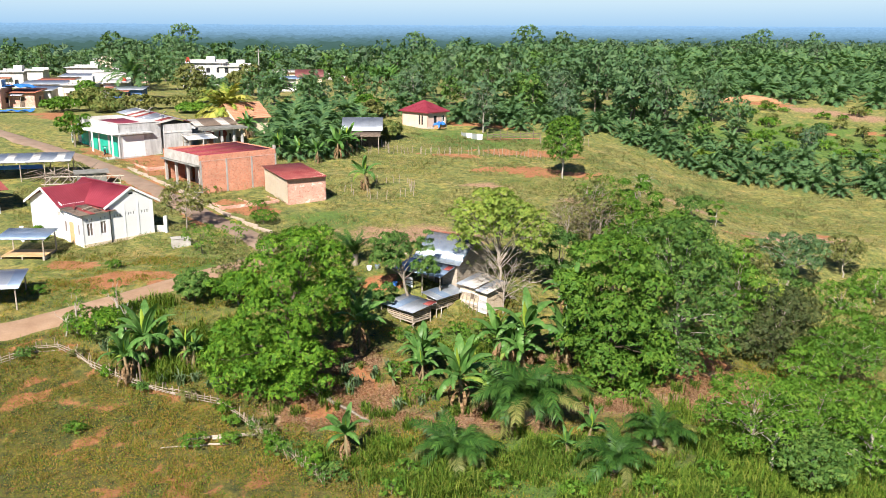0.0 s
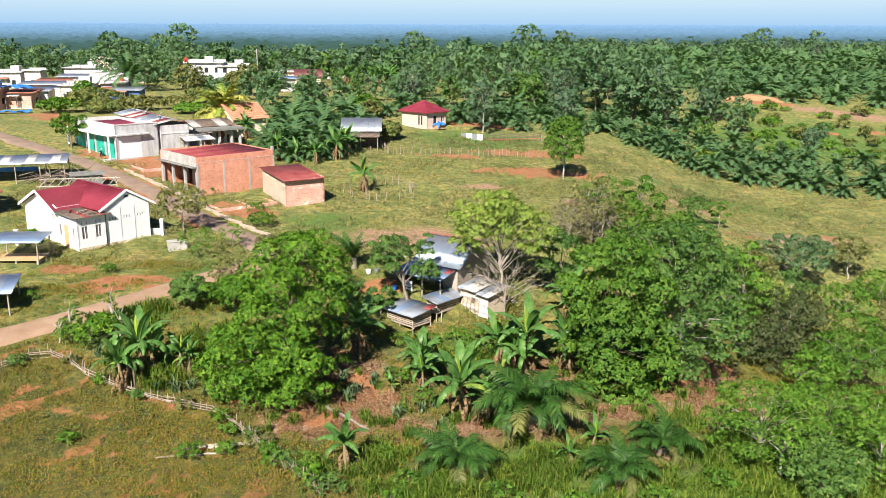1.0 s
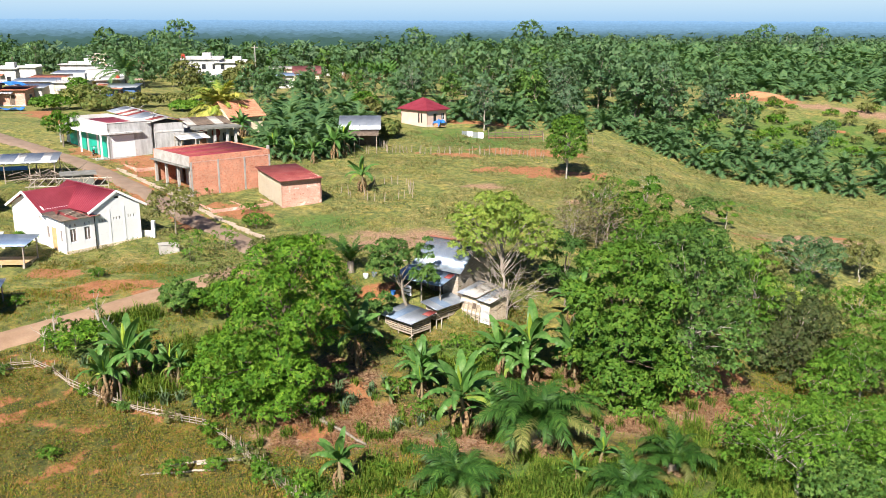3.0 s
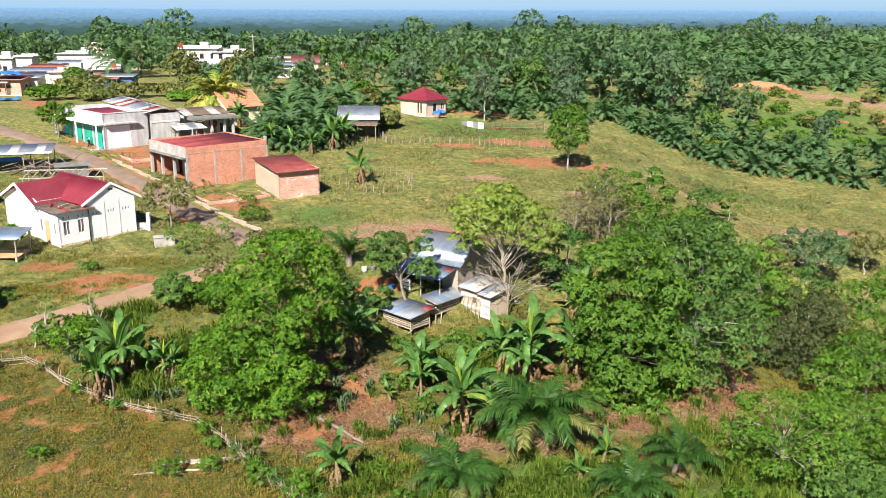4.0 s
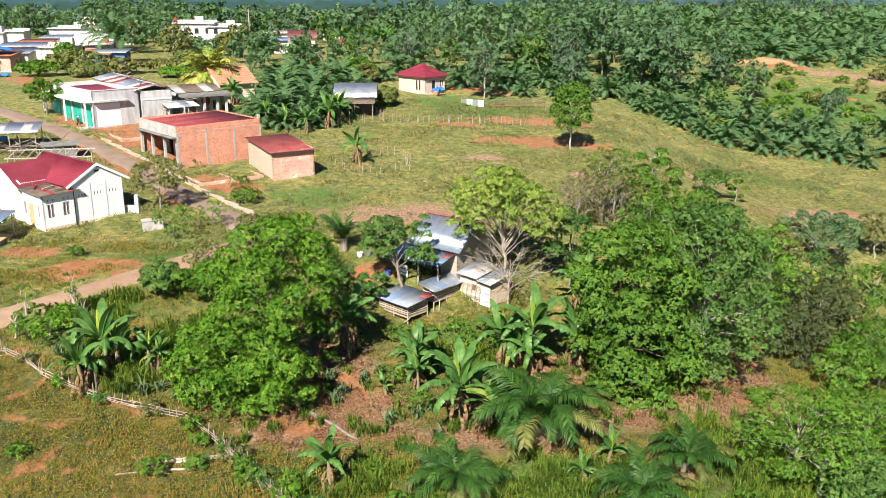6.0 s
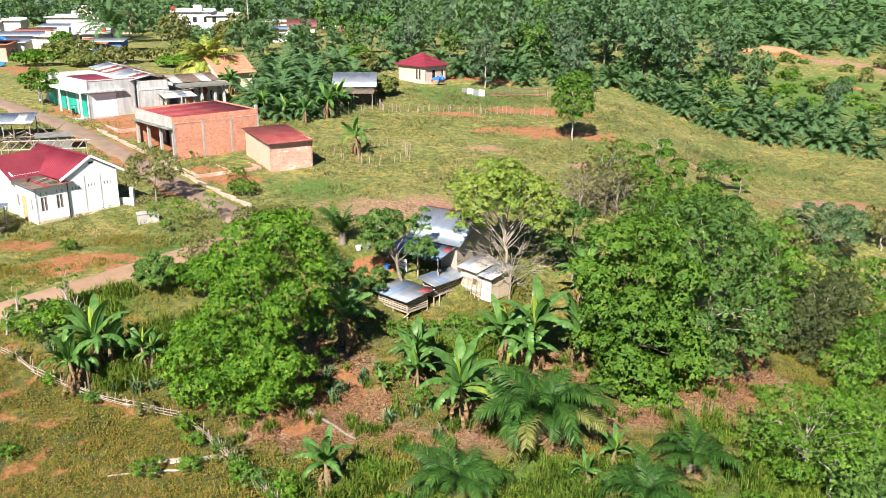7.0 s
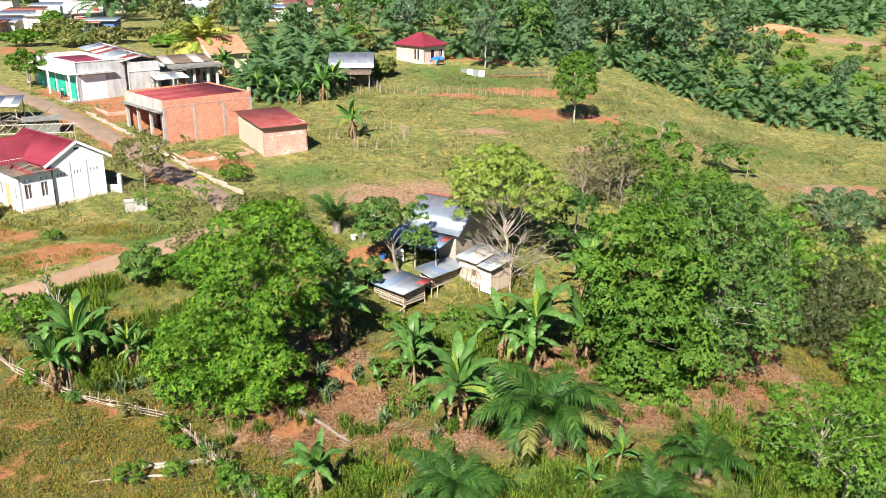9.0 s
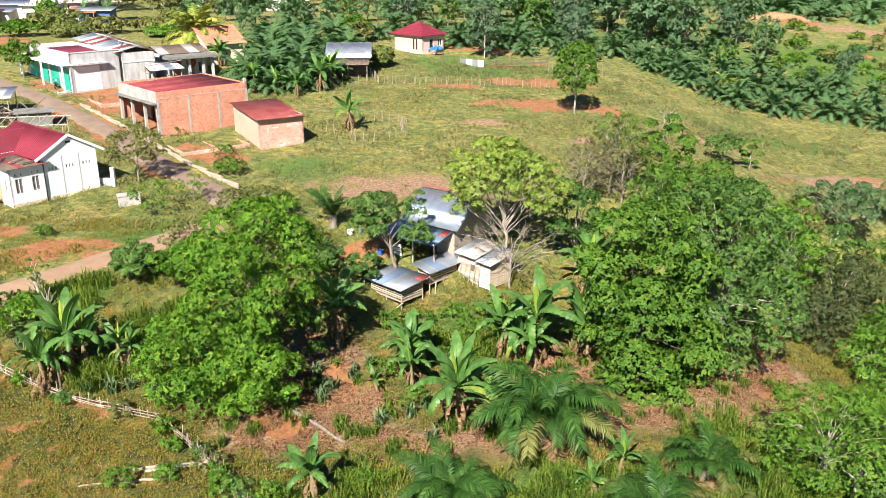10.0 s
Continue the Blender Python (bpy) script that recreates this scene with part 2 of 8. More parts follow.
PEACH = surface("peach_plaster", (0.6, 0.42, 0.33), (0.69, 0.53, 0.44), 0.8, 0.8, 18, third=(0.5, 0.36, 0.3))
PLASTER = surface("grey_plaster", (0.5, 0.48, 0.45), (0.68, 0.66, 0.63), 0.85, 0.9, 18, third=(0.3, 0.29, 0.27))
CONCRETE = surface("concrete", (0.33, 0.3, 0.27), (0.5, 0.47, 0.43), 0.9, 1.2, 20, third=(0.22, 0.2, 0.18))
WOOD = surface("weathered_wood", (0.3, 0.24, 0.18), (0.5, 0.43, 0.35), 0.85, 2.5, 30, streak=(1, 1, 4))
WOOD_DARK = surface("dark_wood", (0.09, 0.06, 0.045), (0.2, 0.15, 0.11), 0.85, 2.5, 30)
BAMBOO = surface("dry_bamboo", (0.27, 0.21, 0.15), (0.45, 0.37, 0.29), 0.6, 2.5, 30)
BAMBOO_PALE = surface("bleached_stake", (0.42, 0.36, 0.28), (0.58, 0.52, 0.43), 0.8, 2.5, 30)
PLANK_ORANGE = surface("fresh_plank", (0.5, 0.3, 0.14), (0.62, 0.42, 0.22), 0.7, 2, 25)
ROOF_RED = surface("red_metal_roof", (0.24, 0.028, 0.045), (0.32, 0.05, 0.07), 0.45, 0.6, 12, 0.2, third=(0.24, 0.03, 0.03))
ROOF_RUST = surface("rusty_red_roof", (0.2, 0.03, 0.03), (0.33, 0.09, 0.075), 0.6, 0.7, 12, 0.2, third=(0.4, 0.25, 0.2))
ROOF_DARK = surface("dark_maroon_roof", (0.14, 0.04, 0.04), (0.22, 0.085, 0.075), 0.6, 0.7, 12, 0.1)
ROOF_TILE = surface("clay_tile_roof", (0.42, 0.17, 0.09), (0.55, 0.27, 0.16), 0.85, 1.2, 16, third=(0.3, 0.15, 0.1))
ZINC = surface("zinc_sheet", (0.42, 0.46, 0.52), (0.6, 0.63, 0.67), 0.35, 0.7, 10, 0.65, third=(0.36, 0.37, 0.39))
ZINC_SHINY = surface("bright_zinc_sheet", (0.5, 0.58, 0.68), (0.62, 0.69, 0.77), 0.27, 0.7, 10, 0.75, third=(0.66, 0.7, 0.75))
PLANK_WARM = surface("warm_old_plank", (0.46, 0.35, 0.24), (0.62, 0.51, 0.38), 0.85, 2.5, 30, third=(0.7, 0.62, 0.53))
ZINC_BLUE = surface("blue_zinc_sheet", (0.26, 0.36, 0.52), (0.38, 0.47, 0.6), 0.35, 0.7, 10, 0.55)
ZINC_RUST = surface("rusted_zinc", (0.34, 0.09, 0.05), (0.42, 0.2, 0.13), 0.7, 1.4, 14, 0.2)
GREEN_PAINT = surface("green_shutter", (0.008, 0.32, 0.22), (0.015, 0.42, 0.3), 0.5, 0.8, 12)
TARP_BLUE = surface("blue_tarp", (0.02, 0.12, 0.42), (0.04, 0.2, 0.55), 0.5, 1.0, 8)
MOSSY = surface("mossy_concrete", (0.14, 0.14, 0.12), (0.27, 0.26, 0.24), 0.95, 1.4, 18, third=(0.09, 0.1, 0.07))
CURTAIN = surface("curtained_pane", (0.17, 0.13, 0.12), (0.26, 0.21, 0.19), 0.3, 2, 12, streak=(6, 6, 0.6))
GLASS_DARK = surface("dark_window_pane", (0.02, 0.022, 0.025), (0.05, 0.05, 0.055), 0.15, 2, 10)
RED_PLASTIC = surface("red_tank", (0.5, 0.03, 0.02), (0.58, 0.06, 0.04), 0.45, 2, 10)
INSIDE = surface("dim_plaster", (0.3, 0.27, 0.24), (0.4, 0.37, 0.33), 0.9, 1.0, 12)


def brick_material(name, c1, c2, mortar, smear=0.0):
    m, nt, b = material(name, c1, 0.9)
    tc = nt.nodes.new("ShaderNodeTexCoord")
    sx = nt.nodes.new("ShaderNodeSeparateXYZ")
    nt.links.new(tc.outputs["Object"], sx.inputs[0])
    ad = nt.nodes.new("ShaderNodeMath")
    nt.links.new(sx.outputs[0], ad.inputs[0])
    nt.links.new(sx.outputs[1], ad.inputs[1])
    cx = nt.nodes.new("ShaderNodeCombineXYZ")
    nt.links.new(ad.outputs[0], cx.inputs[0])
    nt.links.new(sx.outputs[2], cx.inputs[1])
    br = nt.nodes.new("ShaderNodeTexBrick")
    nt.links.new(cx.outputs[0], br.inputs["Vector"])
    br.inputs["Color1"].default_value, br.inputs["Color2"].default_value, br.inputs["Mortar"].default_value = (*c1, 1), (*c2, 1), (*mortar, 1)
    br.inputs["Scale"].default_value = 1.0
    br.inputs["Brick Width"].default_value, br.inputs["Row Height"].default_value, br.inputs["Mortar Size"].default_value = 0.22, 0.075, 0.012
    big = ramp(nt, noise_out(nt, 0.9, 5, 0.65), [(0.3, (0.75, 0.72, 0.7)), (0.7, (1.12, 1.12, 1.12))])
    col = mix(nt, 1.0, br.outputs[0], big, "MULTIPLY")
    spots = ramp(nt, noise_out(nt, 4.2, 2, 0.5), [(0.58, (0, 0, 0)), (0.66, (1, 1, 1))])
    col = mix(nt, mix(nt, 1.0, spots, (0.7, 0.7, 0.7), "MULTIPLY"), col, (0.36, 0.12, 0.075))
    if smear:
        lime = ramp(nt, noise_out(nt, 0.75, 6, 0.7, stretch=(1, 1, 1.8)), [(0.6 - smear, (0, 0, 0)), (0.66 - smear, (0.85,) * 3)])
        col = mix(nt, lime, col, (0.78, 0.66, 0.58))
    nt.links.new(col, b.inputs["Base Color"])
    bump(nt, b, br.outputs["Fac"], 0.5, -0.01)
    return m


BRICK = brick_material("orange_brick", (0.6, 0.19, 0.105), (0.68, 0.27, 0.16), (0.54, 0.33, 0.23))
BRICK_PALE = brick_material("limewashed_brick", (0.56, 0.25, 0.18), (0.63, 0.34, 0.26), (0.58, 0.41, 0.33), 0.02)


# ---- ground ----
def value_noise(x, y, cell, seed):
    """Smooth random field between 0 and 1."""
    g = np.random.default_rng(seed).random((257, 257))
    u, v = np.asarray(x) / cell, np.asarray(y) / cell
    i, j = np.floor(u).astype(int), np.floor(v).astype(int)
    fu, fv = u - i, v - j
    fu, fv = fu * fu * (3 - 2 * fu), fv * fv * (3 - 2 * fv)
    a, b = g[i % 256, j % 256], g[(i + 1) % 256, j % 256]
    c, d = g[i % 256, (j + 1) % 256], g[(i + 1) % 256, (j + 1) % 256]
    return (a * (1 - fu) + b * fu) * (1 - fv) + (c * (1 - fu) + d * fu) * fv


def patch(x, y, cx, cy, rx, ry, turn=0.0):
    """1 in the middle of an uneven oval, 0 outside."""
    c, s = math.cos(radians(turn)), math.sin(radians(turn))
    dx, dy = x - cx, y - cy
    u, v = (dx * c + dy * s) / rx, (-dx * s + dy * c) / ry
    wob = 0.75 * (value_noise(x, y, 1.7, 3) - 0.5) + 0.5 * (value_noise(x, y, 0.6, 4) - 0.5)
    return 1 - smooth(0.7, 1.15, np.sqrt(u * u + v * v) + wob)


# bare red earth: centre, half sizes, turn
SOIL = [(-11.4, 46.8, 2.2, 1.2, -35), (-9.6, 50.6, 1.8, 2.2, 0), (15.0, 60.0, 1.5, 2.2, -10), (-30.4, 59.6, 3.4, 2.0, 25), (3.0, 107.0, 9.0, 3.0, 0), (1.0, 118, 7, 2.2, 0), (-11.8, 64.0, 1.2, 0.7, 20), (-42.5, 97.8, 7.5, 4.0, 135), (-36.5, 91.0, 4.5, 1.6, 135), (-39.5, 87.2, 6, 1.8, 135), (-47.5, 92.0, 4.5, 2.2, 135), (-30.5, 78.0, 3.5, 1.4, 135),
        (-52, 104, 9, 3, 130), (-6, 138, 8, 2.0, 0), (-36, 62.6, 2.4, 1.2, 0), (-27.0, 82.0, 4.5, 2.0, 137),
        (-9, 114, 5, 1.0, 0)] + [(13.8, 55.5, 2.4, 3.0, 20), (46.5, 182.6, 8, 2.2, -18), (64, 160, 4, 1.2, -10), (52, 158, 4, 1.2, 0), (25.5, 95.6, 2.0, 0.5, 15), (37, 101, 2.2, 0.5, 8), (-70, 128, 20, 3.0, 137), (-9.8, 64.8, 1.9, 1.0, 10)]
# straw and dead leaves
STRAW = [(15.8, 57.0, 2.2, 3.6, -15), (13.2, 54.6, 1.8, 2.4, -40), (-8.6, 48.2, 3.8, 3.2, 0), (-12.0, 46.0, 3.4, 1.8, -30), (12.5, 52.0, 3.2, 3.0, 40), (-10, 76.0, 7, 4, 0), (-2, 46.5, 3, 1.6, 0), (8.0, 49.5, 3.4, 1.2, 10),
         (61, 175.5, 13, 3.4, -26), (33, 99, 7, 2, 10), (8, 94, 4, 1.2, 10), (20, 103, 4.5, 1.0, -8), (-4, 98, 4, 1.2, 5), (-11, 52.5, 2.5, 2.5, 0), (2.5, 55.0, 3, 2, 0), (8, 50.2, 6, 1.0, 12)]
# lush grass
LUSH = [(22, 44, 7, 7, 0), (25, 56, 5, 6, 0), (-22, 49.2, 3.6, 2.0, 0), (-18.5, 52.5, 4, 3, 0), (-27, 53.5, 3, 3, 45), (12, 39.5, 7, 3.5, 0), (18, 44, 6, 4, 0), (50, 152, 15, 13, 0), (68, 150, 14, 12, 0), (26, 112, 12, 3, 0), (1, 40.5, 9, 4, 0), (13, 47.5, 5, 4, 0), (-5.5, 39.5, 2.5, 2.0, 0), (-24, 62, 5, 4, 0), (-2.5, 58.0, 4.5, 3.2, 0), (-18, 80, 5, 3, 0), (-7, 125, 9, 7, 0)]


def cover(x, y):
    soil = np.zeros_like(x)
    for p in SOIL:
        soil = np.maximum(soil, patch(x, y, *p))
    straw = np.zeros_like(x)
    for p in STRAW:
        straw = np.maximum(straw, patch(x, y, *p))
    lush = np.zeros_like(x)
    for p in LUSH:
        lush = np.maximum(lush, patch(x, y, *p))
    left = 1 - smooth(-12, -8, x + 0.4 * (y - 40))
    specks = smooth(0.58, 0.78, value_noise(x, y, 0.7, 9) * 0.65 + value_noise(x, y, 2.0, 10) * 0.45)
    soil = np.maximum(soil, 0.6 * specks * np.maximum(0.2, left * (y < 50)))
    return soil, straw, lush


def build_ground():
    def axis(parts):
        out = []
        for a, b, s in parts:
            out.append(np.arange(a, b, s))
        return np.concatenate(out)
    xs = axis([(-4000, -1000, 600), (-1000, -300, 100), (-300, -80, 12), (-80, 60, 0.8), (60, 84, 1.5), (84, 300, 12), (300, 1000, 100), (1000, 4001, 600)])
    ys = axis([(-300, -20, 40), (-20, 32, 4), (32, 140, 0.8), (140, 200, 1.5), (200, 300, 4), (300, 1000, 50), (1000, 4800, 500)])
    X, Y = np.meshgrid(xs, ys)
    Z = height(X, Y)
    near = smooth(-85, -70, X) * (1 - smooth(55, 65, X)) * (1 - smooth(135, 150, Y)) * smooth(25, 33, Y)
    Z = Z + near * (0.22 * (value_noise(X, Y, 2.3, 1) - 0.5) + 0.12 * (value_noise(X, Y, 0.9, 2) - 0.5))
    nx, ny = len(xs), len(ys)
    idx = np.arange(nx * ny).reshape(ny, nx)
    Q = np.stack([idx[:-1, :-1], idx[:-1, 1:], idx[1:, 1:], idx[1:, :-1]], -1).reshape(-1, 4)
    me = mesh_np("ground", np.stack([X, Y, Z], -1).reshape(-1, 3), Q, True)
    denser = 1 - smooth(52, 72, Y.ravel() - 0.3 * X.ravel())
    for nm, arr in zip(("soil", "straw", "lush", "near"), (*cover(X.ravel(), Y.ravel()), denser)):
        at = me.attributes.new(nm, "FLOAT", "POINT")
        at.data.foreach_set("value", arr.astype(np.float32))
    m, nt, b = material("grassy_ground", (0.15, 0.18, 0.04), 0.95)
    def attr(nm):
        a = nt.nodes.new("ShaderNodeAttribute")
        a.attribute_name = nm
        return a.outputs["Fac"]
    # grass base with a little extra blue put in for haze
    g1 = ramp(nt, noise_out(nt, 0.22, 5, 0.6), [(0.3, (0.14, 0.165, 0.04)), (0.5, (0.22, 0.225, 0.07)), (0.68, (0.29, 0.245, 0.1))])
    g2 = ramp(nt, noise_out(nt, 1.6, 5, 0.7), [(0.32, (0.22, 0.3, 0.18)), (0.5, (0.85, 0.88, 0.75)), (0.68, (1.55, 1.35, 1.2))])
    g3 = ramp(nt, noise_out(nt, 0.55, 6, 0.7), [(0.34, (0.62, 0.76, 0.55)), (0.5, (1.0, 1.0, 0.95)), (0.64, (1.3, 1.05, 0.85))])
    g1 = mix(nt, 1.0, g1, g3, "MULTIPLY")
    near = ramp(nt, attr("near"), [(0.0, (1, 1, 1)), (1.0, (0.6, 0.54, 0.38))])
    g1 = mix(nt, 1.0, g1, near, "MULTIPLY")
    col = mix(nt, 1.0, g1, g2, "MULTIPLY")
    col = mix(nt, attr("lush"), col, ramp(nt, noise_out(nt, 1.8, 5, 0.7), [(0.3, (0.04, 0.09, 0.012)), (0.7, (0.14, 0.22, 0.03))]))
    col = mix(nt, attr("straw"), col, ramp(nt, noise_out(nt, 3.0, 6, 0.75), [(0.3, (0.15, 0.075, 0.045)), (0.5, (0.33, 0.19, 0.115)), (0.7, (0.47, 0.32, 0.21))]))
    broken = nt.nodes.new("ShaderNodeMath")
    broken.operation, broken.inputs[1].default_value = "MULTIPLY_ADD", 0.9
    nt.links.new(noise_out(nt, 2.6, 6, 0.75), broken.inputs[0])
    nt.links.new(attr("soil"), broken.inputs[2])
    bare_soil = ramp(nt, broken.outputs[0], [(0.8, (0, 0, 0)), (0.98, (1, 1, 1))])
    col = mix(nt, bare_soil, col, ramp(nt, noise_out(nt, 1.2, 6, 0.7), [(0.3, (0.27, 0.095, 0.035)), (0.7, (0.42, 0.19, 0.085))]))
    fine = noise_out(nt, 6.0, 6, 0.8)
    col = mix(nt, 0.75, col, ramp(nt, fine, [(0.34, (0.4, 0.44, 0.36)), (0.66, (1.25, 1.22, 1.2))]), "MULTIPLY")
    nt.links.new(col, b.inputs["Base Color"])
    bump(nt, b, fine, 0.8, 0.12)
    me.materials.append(m)
    tagged(new("ground", me), "rough grassland with red earth patches and dry straw", "ground", kind="structure")


build_ground()


def ribbon(name, pts, width, lift, mat, label, category):
    """A road that lies on the land along a bent line."""
    pts = np.array(pts, float)
    seg = np.concatenate([[0], np.cumsum(np.linalg.norm(np.diff(pts, axis=0), axis=1))])
    s = np.arange(0, seg[-1], 0.6)
    c = np.stack([np.interp(s, seg, pts[:, k]) for k in (0, 1)], -1)
    for _ in range(6):
        c[1:-1] = (c[:-2] + c[1:-1] * 2 + c[2:]) / 4
    d = np.gradient(c, axis=0)
    d /= np.linalg.norm(d, axis=1)[:, None]
    n = np.stack([-d[:, 1], d[:, 0]], -1)
    V, k = [], 7
    for j in range(k):
        w = (j / (k - 1) - 0.5) * (width + 0.35 * (value_noise(c[:, 0] + 9 * (j > 3), c[:, 1], 1.3, 20) - 0.5))
        p = c + n * w[:, None]
        edge = 0.25 if j in (0, k - 1) else 0.0
        V.append(np.column_stack([p, height(p[:, 0], p[:, 1]) + lift - edge]))
    V = np.stack(V, 1).reshape(-1, 3)
    idx = np.arange(len(c) * k).reshape(len(c), k)
    Q = np.stack([idx[:-1, :-1], idx[:-1, 1:], idx[1:, 1:], idx[1:, :-1]], -1).reshape(-1, 4)
    ob = new(name, mesh_np(name, V, Q, True))
    ob.data.materials.append(mat)
    return tagged(ob, label, category, kind="structure")


ROAD = surface("earth_road", (0.25, 0.15, 0.09), (0.34, 0.225, 0.145), 0.95, 0.7, 8, third=(0.3, 0.17, 0.1), bump_d=0.03)
ASPHALT = surface("dusty_asphalt", (0.2, 0.135, 0.095), (0.28, 0.2, 0.145), 0.95, 0.6, 8, third=(0.3, 0.16, 0.1), bump_d=0.03)
KERB = surface("kerb_concrete", (0.4, 0.31, 0.24), (0.52, 0.42, 0.34), 0.9, 1.0, 12)
LANE = [(-48, 42), (-40, 46.2), (-34, 49.5), (-31.2, 52.4), (-28.5, 55.6), (-25.9, 59.0), (-21, 66)]
VILLAGE_ROAD = [(-20, 68.6), (-23.2, 72.4), (-28.9, 77.2), (-33.3, 81.4), (-38.2, 86.1), (-43.2, 90.5), (-47.7, 94.5), (-53.3, 98.7), (-66, 107), (-82, 117.5), (-100, 129)]
ribbon("road", LANE, 2.3, 0.16, ROAD, "narrow dirt road with pale dust and worn verges", "road")
ribbon("road", VILLAGE_ROAD, 2.8, 0.15, ASPHALT, "dusty village road of worn asphalt", "road")


def kerb(pts, label):
    root = thing("kerb", 0, 0, 0, 0, label, "kerb", kind="structure")
    pts = np.array(pts, float)
    for a, b in zip(pts[:-1], pts[1:]):
        n = max(1, int(np.linalg.norm(b - a) / 2.0))
        for i in range(n):
            p, q = a + (b - a) * i / n, a + (b - a) * (i + 0.97) / n
            ang = math.degrees(math.atan2(*(q - p)[::-1]))
            L = np.linalg.norm(q - p)
            mid = (p + q) / 2
            part("kerb_stone", box(-L / 2, L / 2, -0.09, 0.09, -0.3, 0.3, 0.02), KERB, root, m=pose(mid[0], mid[1], gz(*mid) + 0.05, 0, 0, ang))


kerb([(-22.2, 74.0), (-27.7, 78.5), (-32.1, 82.7), (-37.0, 87.4), (-42.0, 91.8), (-46.0, 95.4)], "pale concrete kerb along the village road")

# ---- plants ----
LEAF_V = np.array([(0, 0, 0), (0.32, 0.45, 0.08), (0, 1.0, -0.1), (-0.32, 0.45, 0.08)])
LEAF_F = np.array([(0, 1, 2), (0, 2, 3)])


def leaf_cloud(centres, normals, size, rg, jitter=0.6, width=1.0, droop=0.0):
    """Leaves at points, each facing roughly along its normal."""
    n = len(centres)
    nr = normals + rg.normal(0, jitter, (n, 3))
    nr /= np.linalg.norm(nr, axis=1)[:, None] + 1e-9
    t = rg.normal(0, 1, (n, 3)) + normals * 0.6
    t[:, 2] -= droop
    t -= nr * np.sum(t * nr, 1)[:, None]
    t /= np.linalg.norm(t, axis=1)[:, None] + 1e-9
    b = np.cross(t, nr)
    s = size * rg.uniform(0.65, 1.3, n)
    V = (centres[:, None, :] + s[:, None, None] * (LEAF_V[None, :, 0:1] * width * b[:, None, :] + LEAF_V[None, :, 1:2] * t[:, None, :] + LEAF_V[None, :, 2:3] * nr[:, None, :]))
    k = len(LEAF_V)
    Q = LEAF_F[None] + (np.arange(n) * k)[:, None, None]
    return V.reshape(-1, 3), Q.reshape(-1, 3)


def shell_lobes(rg, domes, lobe, flat):
    """Clumps spread over domes (x, y, z, rx, ry, rz, count): each is (x, y, z, r, r, r * flat)."""
    out = []
    for x, y, z, rx, ry, rz, n in domes:
        size = lobe * (rx + ry) / 2
        for i in range(n):
            u = 1 - 1.86 * (i + 0.5) / n
            a = i * 2.39996 + rg.uniform(-0.35, 0.35)
            c = math.sqrt(max(0.0, 1 - u * u))
            r = size * rg.uniform(0.68, 1.3)
            k = rg.uniform(0.86, 1.1) if rg.random() < 0.85 else rg.uniform(0.4, 0.7)
            out.append((x + max(0.1, rx - 0.85 * r) * k * c * math.cos(a), y + max(0.1, ry - 0.85 * r) * k * c * math.sin(a), z + max(0.1, rz - 0.85 * r * flat) * k * u, r, r, r * flat))
    return np.array(out)


def clump_tips(rg, lobes, count):
    """Twig tips on the outside of the clumps, with the way each one points."""
    area = lobes[:, 3] ** 2
    k = rg.choice(len(lobes), count * 2, p=area / area.sum())
    d = rg.normal(0, 1, (count * 2, 3))
    d[:, 2] = np.where(d[:, 2] < -0.35, -d[:, 2], d[:, 2])
    d /= np.linalg.norm(d, axis=1)[:, None]
    T = lobes[k, :3] + d * lobes[k, 3:6] * rg.uniform(0.82, 1.08, len(k))[:, None]
    inside = np.zeros(len(k), bool)
    for j, L in enumerate(lobes):
        inside |= (np.sum(((T - L[:3]) / L[3:6]) ** 2, 1) < 0.66) & (k != j)
    keep = np.flatnonzero(~inside)[:count]
    return T[keep], d[keep]


def rosettes(rg, tips, dirs, leaf, per, width):
    """A star of leaves on every tip, joined at the twig."""
    n = len(tips)
    t = rg.normal(0, 1, (n, per, 3))
    nr = dirs + rg.normal(0, 0.3, (n, 3)) + (0, 0, 0.35)
    nr /= np.linalg.norm(nr, axis=1)[:, None]
    nr = nr[:, None, :]
    t -= nr * np.sum(t * nr, 2, keepdims=True)
    t /= np.linalg.norm(t, axis=2, keepdims=True) + 1e-9
    t += nr * rg.uniform(-0.45, 0.75, (n, per, 1))
    b = np.cross(t, np.broadcast_to(nr, t.shape))
    s = leaf * rg.uniform(0.65, 1.25, (n, per, 1))
    base = tips[:, None, :]
    side = b * s * 0.3 * width
    mid = base + t * s * 0.5 + nr * s * 0.06
    V = np.concatenate([base, np.stack([mid + side, base + t * s - nr * s * 0.14, mid - side], 2).reshape(n, per * 3, 3)], 1)
    o = (np.arange(n) * (1 + 3 * per))[:, None, None]
    j = 1 + 3 * np.arange(per)[None, :, None]
    F = np.concatenate([np.concatenate([0 * j + o, j + o, j + 1 + o], 2), np.concatenate([0 * j + o, j + 1 + o, j + 2 + o], 2)], 1)
    return V.reshape(-1, 3), F.reshape(-1, 3)


def branch_path(rg, a, b, wob=0.12, n=6, arch=0.08):
    a, b = np.asarray(a, float), np.asarray(b, float)
    s = np.linspace(0, 1, n)[:, None]
    p = a + (b - a) * s
    p[:, 2] += np.sin(s[:, 0] * math.pi) * np.linalg.norm(b - a) * arch
    p[1:-1] += rg.normal(0, wob * np.linalg.norm(b - a) / n, (n - 2, 3))
    return p


